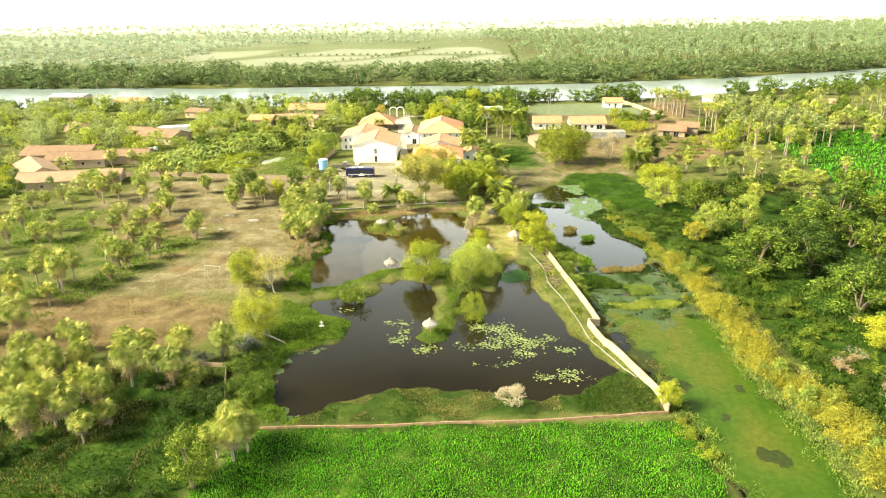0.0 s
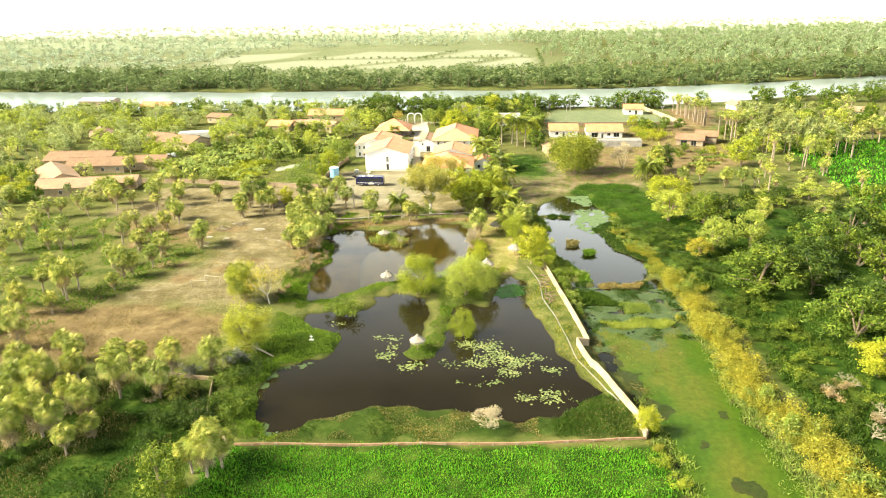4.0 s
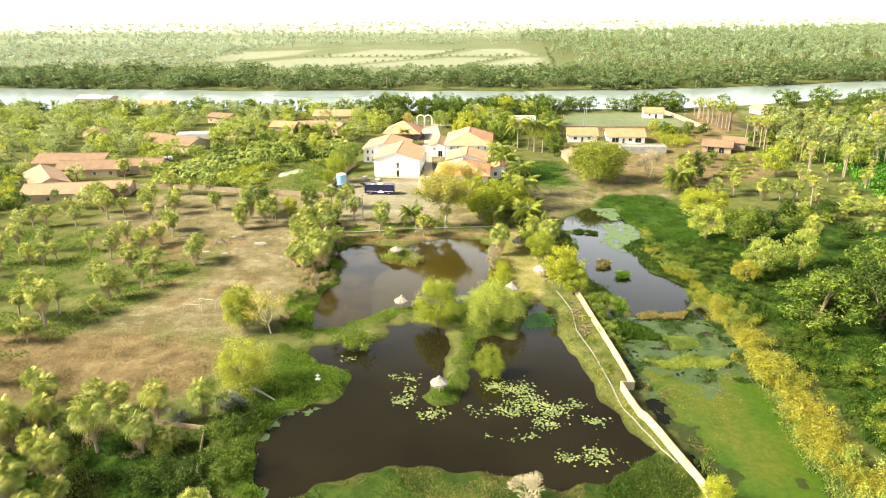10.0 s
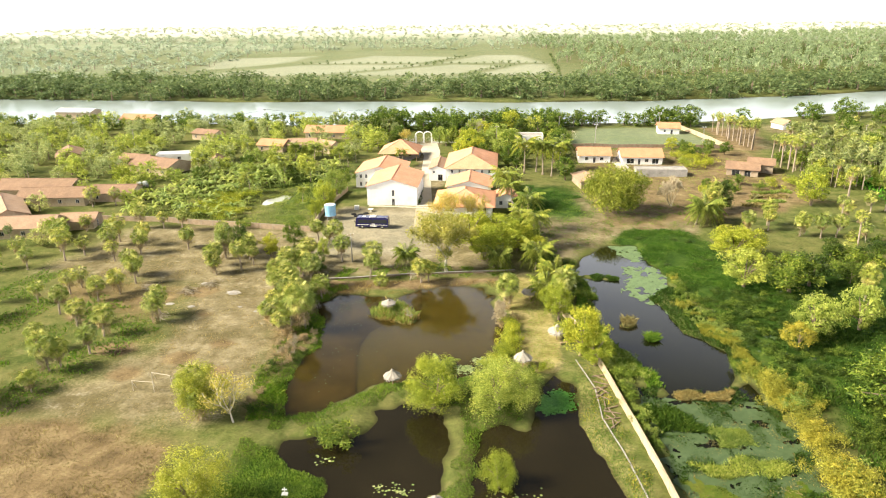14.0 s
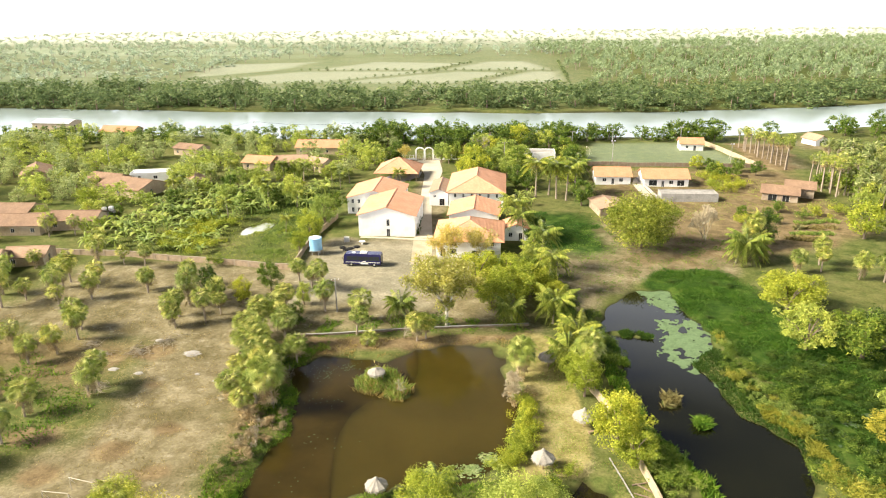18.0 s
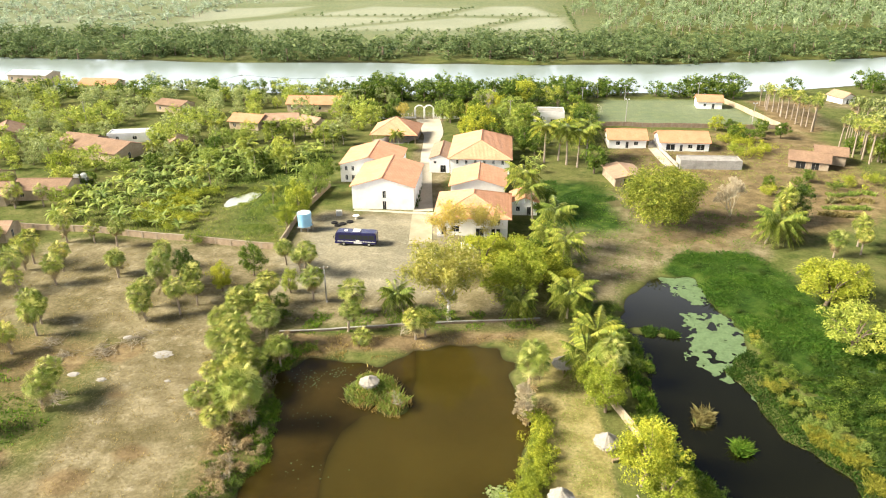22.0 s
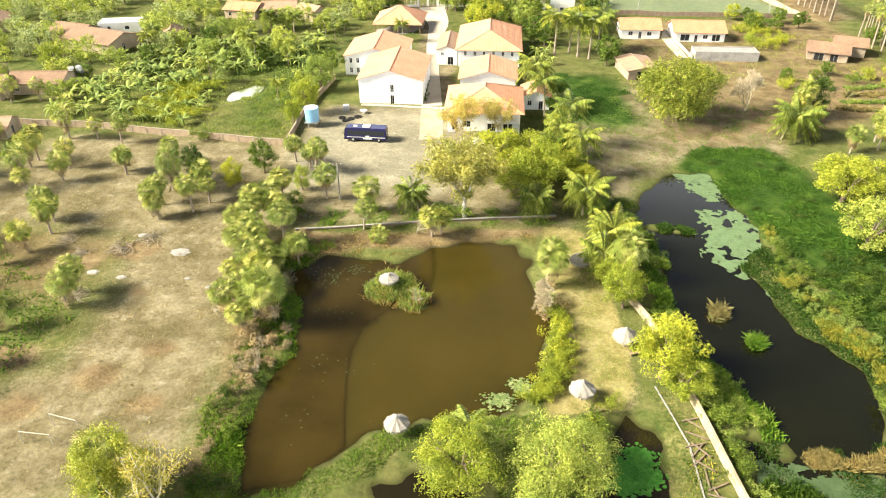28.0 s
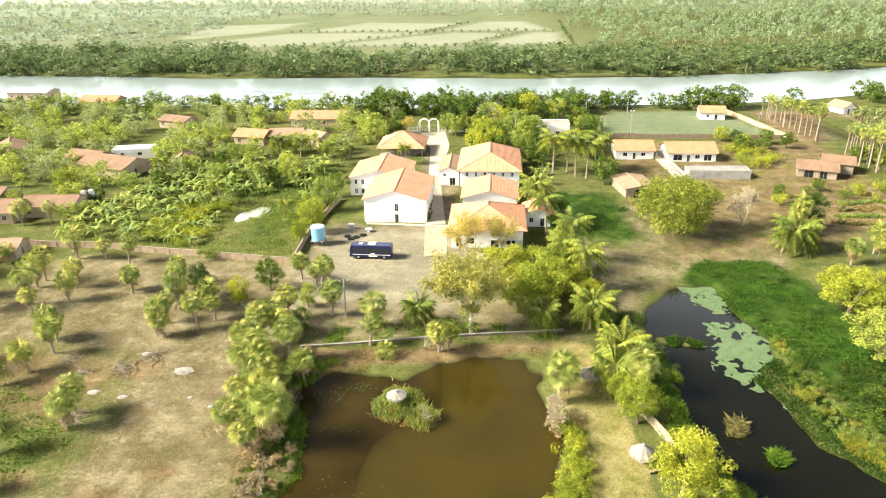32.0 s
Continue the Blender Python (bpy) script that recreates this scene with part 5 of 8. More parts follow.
def coconut(name, seed, h=9.0, fronds=30, length=3.9, rise=1.15):
    g = np.random.default_rng(seed)
    t = thing(name, 0, 0)
    bend = g.normal(size=2) * 0.9
    pts = [(bend[0] * (k / 7) ** 1.7, bend[1] * (k / 7) ** 1.7, -0.2 + (h - length * 0.35) * k / 7) for k in range(8)]
    v, f = tube(pts, [0.2 - 0.09 * k / 7 + (0.08 if k == 0 else 0) for k in range(8)], 8)
    link("trunk", v, f, "palm_bark", t, smooth=True)
    top = Vector(pts[-1])
    vs, fs = [], []
    for k in range(fronds):
        a = k * 2.399 + g.normal() * 0.15
        lift = rise - 1.5 * k / fronds
        d = Vector((math.cos(a), math.sin(a), 0))
        side = Vector((-d.y, d.x, 0))
        L = length * g.uniform(0.85, 1.1)
        prev = None
        for s in range(23):
            u = s / 22
            p = top + d * (L * u * (1 - 0.12 * u)) + Vector((0, 0, 1)) * (L * (0.75 * lift * u - (0.55 + 0.25 * (1 - lift)) * u * u))
            wing = 0.9 * math.sin(math.pi * min(1, 0.12 + u * 0.86)) + 0.08
            for sg in (-1, 1):
                if s == 22:
                    break
                b = len(vs)
                q = p + side * sg * wing + d * 0.4 - Vector((0, 0, 1)) * wing * (0.45 + 0.2 * g.random())
                vs += [tuple(p - d * 0.06), tuple(p + d * 0.17), tuple(q)]
                fs.append((b, b + 1, b + 2))
            if prev is not None:
                b = len(vs)
                vs += [tuple(prev - side * 0.035), tuple(prev + side * 0.035), tuple(p + side * 0.03), tuple(p - side * 0.03)]
                fs.append((b, b + 1, b + 2, b + 3))
            prev = p
    link("crown", vs, fs, "coco_leaf", t)
    return t


def banana(name, seed, h=3.2):
    g = np.random.default_rng(seed)
    vs, fs = tube([(0, 0, -0.1), (0.05, 0, h * 0.3), (0.05, 0.03, h * 0.5)], [0.16, 0.13, 0.08], 7)
    vs, fs = list(vs), list(fs)
    for k in range(14):
        a = k * 2.399 + g.normal() * 0.2
        d, side = Vector((math.cos(a), math.sin(a), 0)), Vector((-math.sin(a), math.cos(a), 0))
        L, lift = h * g.uniform(0.5, 0.75), g.uniform(0.6, 1.5)
        rows = []
        for s in range(6):
            u = s / 5
            p = Vector((0.05, 0.03, h * 0.48)) + d * L * u * 0.85 + Vector((0, 0, L * (lift * u - 0.95 * u * u)))
            w = 0.21 * math.sin(math.pi * min(0.97, 0.15 + 0.85 * u)) + 0.03
            b = len(vs)
            vs += [tuple(p - side * w - Vector((0, 0, w * 0.4))), tuple(p), tuple(p + side * w - Vector((0, 0, w * 0.4)))]
            rows.append(b)
        for b, c in zip(rows, rows[1:]):
            fs += [(b, b + 1, c + 1, c), (b + 1, b + 2, c + 2, c + 1)]
    return link(name, vs, fs, "banana_leaf")


def bare_tree(name, seed, h=5.5, spread=0.75, mat="dry_twig", depth=5, r=0.12, least=0.022):
    """A leafless tree, forking into fine twigs; one mesh."""
    g = random.Random(seed)
    pieces = []

    def grow(p, d, length, rad, level):
        q = p + d * length
        mid = p + d * length * 0.5 + Vector((g.gauss(0, 1), g.gauss(0, 1), g.gauss(0, 0.5))) * length * 0.06
        pieces.append(tube([tuple(p), tuple(mid), tuple(q)], [rad, rad * 0.85, rad * 0.65], 5 if level < 2 else 3))
        if level < depth:
            for _ in range(3 if level < 3 else 4):
                e = (d + Vector((g.gauss(0, spread), g.gauss(0, spread), g.gauss(0.12, spread * 0.7)))).normalized()
                if e.z < -0.25:
                    e.z = 0.05
                grow(q, e.normalized(), length * g.uniform(0.6, 0.85), max(least, rad * 0.55), level + 1)

    for k in range(3):
        grow(Vector((0, 0, -0.1)), Vector((g.gauss(0, 0.5), g.gauss(0, 0.5), 1)).normalized(), h * 0.27, r, 1)
    v, f = joined(pieces)
    return link(name, v, f, mat)


def airy_tree(name, seed, leaf, bark, h=15.0, spread=0.55, trunk=0.3, per=64, leaf_size=0.13, first=0.26):
    """A tree of long forking limbs with loose hanging sprays of fine leaves and sky between them."""
    g = random.Random(seed)
    gen = np.random.default_rng(seed)
    t = thing(name, 0, 0)
    limbs, tips = [], []

    def grow(p, d, length, rad, level):
        q = p + d * length
        mid = p + d * length * 0.5 + Vector((g.gauss(0, 1), g.gauss(0, 1), 0)) * length * 0.05
        limbs.append(tube([tuple(p), tuple(mid), tuple(q)], [rad, rad * 0.82, rad * 0.62], 7 if level < 2 else 4))
        if level >= 1:
            tips.append((mid, 0.8))
        if level == 2:
            tips.append((q, 0.9))
        if level == 3:
            tips.append((q, 1.0))
            return
        turn = g.uniform(0, 6.28)
        for k in range(3):
            a = turn + 2.094 * k + g.uniform(-0.4, 0.4)
            e = d * 0.75 + Vector((math.cos(a), math.sin(a), 0)) * spread * g.uniform(0.7, 1.25) + Vector((0, 0, 0.22))
            grow(q, e.normalized(), length * g.uniform(0.8, 1.08), rad * 0.6, level + 1)

    grow(Vector((0, 0, -0.3)), Vector((g.gauss(0, 0.06), g.gauss(0, 0.06), 1)).normalized(), h * first, trunk, 0)
    link("trunk", *joined(limbs), bark, t, smooth=True)
    cen = np.array([tuple(p) for p, _ in tips])
    r = h * 0.062
    base = np.repeat(cen, per, 0)
    rad = np.repeat(np.array([w for _, w in tips]) * gen.uniform(0.7, 1.25, len(tips)), per)[:, None]
    off = gen.normal(size=base.shape) * np.array([0.62, 0.62, 0.75]) * r * rad
    off[:, 2] -= np.abs(gen.normal(size=len(base))) * r * 0.55
    v, f = leaves(base + off, off * 0.4 + np.array([0, 0, 0.5]), leaf_size, 0.42, 0.9, gen)
    link("crown", v, f, leaf, t)
    return t


KINDS = {
    "yellow_tree": [broadleaf("leafy_tree", 100 + k, "leaf_yellow", "bark", 8, 4.2, 0.26, 60, 120, 0.145, 0.06) for k in range(3)],
    "gold_tree": [broadleaf("leafy_tree", 105, "gold_shrub", "bark", 8, 4.0, 0.2, 50, 60, 0.17, 0.06)],
    "green_tree": [broadleaf("leafy_tree", 110 + k, "leaf_green", "bark", 8, 4.1, 0.26, 52, 90, 0.175, 0.05) for k in range(4)],
    "dark_tree": [broadleaf("leafy_tree", 120 + k, "leaf_dark", "bark", 8, 4.1, 0.26, 52, 84, 0.18, 0.03) for k in range(3)],
    "olive_tree": [broadleaf("leafy_tree", 130 + k, "leaf_olive", "bark", 8, 4.0, 0.26, 54, 84, 0.175, 0.06) for k in range(3)],
    "willow": [broadleaf("willow_tree", 140 + k, "leaf_yellow" if k else "leaf_olive", "bark", 8, 4.0, 0.25, 80, 190, 0.09, 0.06, 0.6, 1.0) for k in range(2)],
    "gum": [airy_tree("gum_tree", 150, "leaf_gum", "pale_bark", 15, 0.56, 0.36, 190, 0.23, 0.245)],
    "feathery": [airy_tree("feathery_tree", 155 + k, "leaf_gold", "pale_bark", 10, 0.5, 0.14, 80, 0.15, 0.25) for k in range(2)],
    "sparse": [airy_tree("sparse_tree", 165, "leaf_gum", "pale_bark", 9, 0.6, 0.16, 28, 0.13, 0.24)],
    "yellow_willow": [broadleaf("willow_tree", 147, "leaf_willow", "bark", 8, 4.2, 0.25, 80, 190, 0.09, 0.04, 0.5, 1.0)],
    "tan_bush": [shrub("dry_bush", 285 + k, "palm_dead", 2.1, 2.4, 700, 0.17) for k in range(2)],
    "round_tree": [broadleaf("mango_tree", 160, "leaf_mango", "bark", 12, 7.2, 0.4, 150, 130, 0.2, 0.04, 0, 0.9)],
    "palm": [fan_palm("carnauba_palm", 200 + k, 6.5, (2.3, 2.45, 2.2, 2.4)[k], 80, 24, 0.15, (0.35, 0.7, 0.25, 0.5)[k]) for k in range(4)],
    "tall_palm": [fan_palm("carnauba_palm", 210 + k, 11.0, 2.0, 54, 18, 0.17, 0.16) for k in range(2)],
    "young_palm": [fan_palm("carnauba_palm", 215 + k, 2.8, 1.9, 50, 12, 0.2, 0.9) for k in range(2)],
    "coconut": [coconut("coconut_palm", 220 + k) for k in range(3)],
    "low_coconut": [coconut("coconut_palm", 226, 4.6, 58, 4.1, 1.3)],
    "pale_bare": [bare_tree("bare_tree", 297, 6.5, 0.42, "pink_twig", 6, 0.13, 0.036)],
    "banana": [banana("banana_plant", 230 + k) for k in range(3)],
    "green_bush": [shrub("bush", 240 + k, "leaf_green", 2.1, 2.4, 1000, 0.135) for k in range(2)],
    "dark_bush": [shrub("bush", 250 + k, "leaf_dark", 2.1, 2.4, 1000, 0.135) for k in range(2)],
    "yellow_bush": [shrub("bush", 260 + k, "leaf_yellow", 2.1, 2.4, 1100, 0.12) for k in range(2)],
    "gold_bush": [shrub("bush", 270 + k, "gold_shrub", 2.1, 2.4, 1500, 0.1) for k in range(3)],
    "weed_bush": [shrub("bush", 275 + k, "weed", 2.1, 2.4, 800, 0.14) for k in range(2)],
    "grey_bush": [shrub("bush", 280, "leaf_grey", 2.0, 2.3, 770, 0.18)],
    "bare": [bare_tree("bare_tree", 290 + k, depth=4, least=0.026) for k in range(2)],
    "pink_bare": [bare_tree("bare_tree", 295, 5.0, 0.85, "pink_twig", 6, 0.1)],
}
KINDS["yellow_tree_far"] = [broadleaf("leafy_tree", 102, "leaf_yellow", "bark", 8, 4.2, 0.26, 52, 36, 0.26, 0.06)]
KINDS["green_tree_far"] = [broadleaf("leafy_tree", 115 + k, "leaf_green", "bark", 8, 4.1, 0.26, 48, 34, 0.29, 0.05) for k in range(2)]
KINDS["dark_tree_far"] = [broadleaf("leafy_tree", 125, "leaf_dark", "bark", 8, 4.1, 0.26, 48, 34, 0.29, 0.03)]
KINDS["olive_tree_far"] = [broadleaf("leafy_tree", 135, "leaf_olive", "bark", 8, 4.0, 0.26, 48, 34, 0.28, 0.06)]
KINDS["palm_far"] = [fan_palm("carnauba_palm", 205 + k, 6.5, (2.3, 2.45)[k], 50, 16, 0.15, (0.35, 0.6)[k]) for k in range(2)]
KINDS["tall_palm_far"] = [fan_palm("carnauba_palm", 212, 11.0, 2.0, 40, 12, 0.17, 0.16)]
NOMINAL = {"low_coconut": 4.6, "pale_bare": 6.5, "feathery": 10.0, "sparse": 9.0, "tan_bush": 2.4, "willow": 8.0, "gum": 15.0, "round_tree": 12.0, "palm": 6.5, "tall_palm": 11.0, "young_palm": 2.8, "coconut": 9.0, "banana": 3.2, "green_bush": 2.4, "dark_bush": 2.4,
           "yellow_bush": 2.4, "gold_bush": 2.4, "weed_bush": 2.4, "grey_bush": 2.3, "bare": 5.5, "pink_bare": 5.5}
WORDS = {
    "low_coconut": ("low coconut palm with long bushy fronds", "palm"), "pale_bare": ("wide leafless pale tan dry tree", "tree"),
    "sparse": ("half-bare tree with pale twigs and few leaves", "tree"), "yellow_willow": ("full yellow-green feathery tree on the bank", "tree"),
    "feathery": ("slim feathery olive tree with a pale trunk", "tree"), "tan_bush": ("dry tan bush of dead twigs and fans", "bush"),
    "gold_tree": ("dry golden leafy tree by the marsh", "tree"), "yellow_tree": ("sunlit yellow-green leafy tree", "tree"), "green_tree": ("green leafy tree with an uneven crown", "tree"),
    "dark_tree": ("dense dark green leafy tree", "tree"), "olive_tree": ("dusty olive-green leafy tree", "tree"),
    "willow": ("drooping feathery yellow-green tree by the pond", "tree"), "gum": ("tall airy tree with a pale forked trunk", "tree"),
    "round_tree": ("big round dense tree standing alone", "tree"), "palm": ("fan palm with a round spiky head and dry skirt", "palm"),
    "young_palm": ("young stemless fan palm with spiky leaves", "palm"), "tall_palm": ("tall slim fan palm with a bare trunk", "palm"), "coconut": ("coconut palm with arching feathery fronds", "palm"),
    "banana": ("banana plant with broad arching leaves", "plant"), "green_bush": ("low green leafy bush", "bush"), "dark_bush": ("low dark green bush", "bush"),
    "yellow_bush": ("low yellow-green bush in the sun", "bush"), "weed_bush": ("rank olive-green weedy bush", "bush"), "gold_bush": ("golden sunlit shrub on the bank", "bush"),
    "grey_bush": ("dusty low bush with grey leaves", "bush"), "bare": ("leafless grey-brown dry tree", "tree"), "pink_bare": ("leafless pale pink dry tree", "tree"),
}


def plant(kind, x, y, h, group="", wide=1.0):
    far = y > 250 or abs(x) > 88
    proto = rnd.choice(KINDS.get(kind + "_far", KINDS[kind]) if far else KINDS[kind])
    ob = copy_thing(proto, pose(x, y, ground_z(x, y) - 0.05, 0, 0, rnd.uniform(0, 360)))
    s = h / NOMINAL.get(kind, 8.0)
    ob.scale = (s * wide, s * wide, s)
    return tagged(ob, WORDS[kind][0], WORDS[kind][1], group)


def palms(spots, group):
    """Fan palms at their places; heads stay much the same size whatever the trunk."""
    for x, y, h in spots:
        kind = "young_palm" if h < 4.2 else "palm"
        plant(kind, x, y, h, group, (1.12 if "ponds" in group else 1.0) * min(1.15, max(0.72, (6.5 / h) ** 0.55)) if kind == "palm" else 1.0)


# ---- trees that stand singly ----
palms(((-95.5, 204, 8), (-85.6, 198.3, 7), (-89.7, 193.4, 5.8), (-95.2, 218, 8.3), (-88.9, 218, 5.3), (-83, 216.5, 6.9), (-75.2, 202.3, 6.5), (-79.1, 183.7, 6), (-78.3, 174.5, 6.2), (-64.6, 164.2, 7), (-63.3, 196.4, 9.6),
       (-62.5, 187, 7.8), (-63.2, 191, 6.4), (-61.5, 185.8, 5.2), (-56.7, 188.8, 7.8), (-57.1, 195.8, 7.2), (-55.1, 192.5, 5.2), (-67.5, 206.5, 6.8)), "palms on the sandy lot")
palms(((-43.9, 210, 6.2), (-38.8, 205.4, 8.2), (-40.4, 207.5, 5.4), (-41.6, 192.6, 7.4), (-34.5, 195.3, 7.6), (-45.4, 187.2, 7.1), (-43.1, 189.6, 6.8), (-41.5, 186.2, 6.4), (-45.7, 181.6, 6.4), (-44.4, 184.2, 6.8), (-37.6, 178.7, 8.8), (-43.7, 175, 6.6),
       (-41.2, 175.4, 6.8), (-42.6, 178.4, 7), (-34.4, 174.6, 6), (-33.8, 159.6, 10.4), (-40.8, 161, 5.6), (-39.4, 163.9, 6), (-37, 160.9, 6), (-37.8, 157.8, 5.1), (-36.2, 165.4, 5.6), (-40.6, 170, 6.5), (-38.6, 167.6, 6.8), (-39.6, 172.4, 6.2), (-36.8, 171, 5.6), (-42.4, 168, 4.8), (-26.6, 190.6, 7.4), (-25.9, 185.2, 6.4), (-23.5, 181.6, 3.2),
       (-14.4, 183.6, 6.4), (-12.9, 184.6, 4.8), (3.7, 171.1, 8.2), (4.8, 173.6, 6.8), (15.6, 173.2, 9.2), (-43.4, 131.6, 8.6), (-41.6, 129.8, 6.2)), "palms round the ponds")
palms(((-55, 82.8, 9.6), (-65, 92.6, 7.6), (-60.5, 92.8, 9.2), (-50.4, 87, 7.3), (-47.6, 83, 4.5), (-49, 93.2, 9.8), (-60.7, 101.5, 7.2), (-50.7, 102.4, 5.6), (-54, 101.6, 6.4), (-44.1, 100.6, 7.6), (-42.8, 93.5, 7), (-38.3, 102.6, 7), (-29.3, 78.8, 7),
       (-40.9, 95.4, 4), (-52.5, 81.4, 7.8), (-57.2, 80, 8.6), (-49.3, 79, 5.2), (-28.2, 75.4, 8.6), (-26.9, 77.2, 6.2), (-30.4, 76, 5.6), (-63, 86, 8), (-68, 98, 7.4), (-57, 96, 7.6), (-54.5, 90, 6.2), (-47, 97.4, 5), (-64, 104.5, 6.4), (-70, 90, 8)), "palms in the lower corner")
palms(((-79.3, 129.4, 10), (-79.7, 134.5, 7.6), (-81.5, 131.6, 6.2), (-91.9, 144, 5.6), (-73.4, 141.6, 8.2), (-79.4, 147.8, 6.4), (-72, 142.8, 6.2), (-72.2, 135, 4.4), (-69.7, 147.8, 6.4), (-77.6, 180, 7.2), (-81, 184.4, 7), (-88.8, 173.4, 6.4), (-107.2, 186.6, 6),
       (-102.9, 167.2, 7), (-98.4, 158.9, 5.9), (-102.1, 159.4, 6), (-108.6, 158.7, 8), (-88.7, 126.4, 9.4), (-84.5, 122, 7.6), (-92.3, 197, 9.6), (-101.6, 192.4, 9.4), (-99.2, 196.7, 5.8), (-75.9, 203.8, 5.2), (-87.5, 204, 6.9), (-99.9, 226, 7.4), (-95.9, 207.4, 8.6),
       (-106, 199, 9.6), (-109, 215, 5), (-75.3, 108, 9.6), (-97, 122, 8), (-100, 140, 7), (-108, 150, 8), (-112, 170, 7), (-120, 140, 8), (-118, 185, 7), (-110, 125, 7.6), (-88, 114, 7), (-94, 108, 7), (-104, 132, 7)), "palms on the western grass")
for x, y, h in ((103.5, 248, 12.2), (105.5, 251.5, 11), (112, 243, 10.6), (115, 248, 10.4), (91.5, 224.5, 10), (89, 209.5, 10.4), (110, 199, 11), (117, 236, 10)):
    plant("tall_palm", x, y, h, "tall palms in the east", 1.15)
palms(((67, 222, 6.6), (74.2, 227.8, 8), (73, 223.6, 6.4), (79.5, 219.5, 7.2), (84, 218, 7.4), (88, 218.5, 7), (107, 241, 7), (115, 234, 7.4), (63, 239.5, 10.4), (61, 237, 8), (76.5, 178.6, 9), (96, 232, 7), (93.5, 215, 6)), "palms in the east")
for x, y, h in ((4.6, 244.3, 12), (6.2, 238, 10), (9.5, 219.2, 11.5), (7.2, 214, 9), (10.6, 208, 10), (-57, 243, 6), (-33, 293, 7), (11, 284, 13), (17.3, 282.3, 13.2), (20.2, 280.4, 12.4), (23.5, 289.3, 12.4), (15.2, 286.5, 11.6), (-5.6, 136.8, 7.4), (-70, 268, 8), (-94, 300, 8), (-77, 254, 7)):
    plant("coconut", x, y, h, "coconut palms")
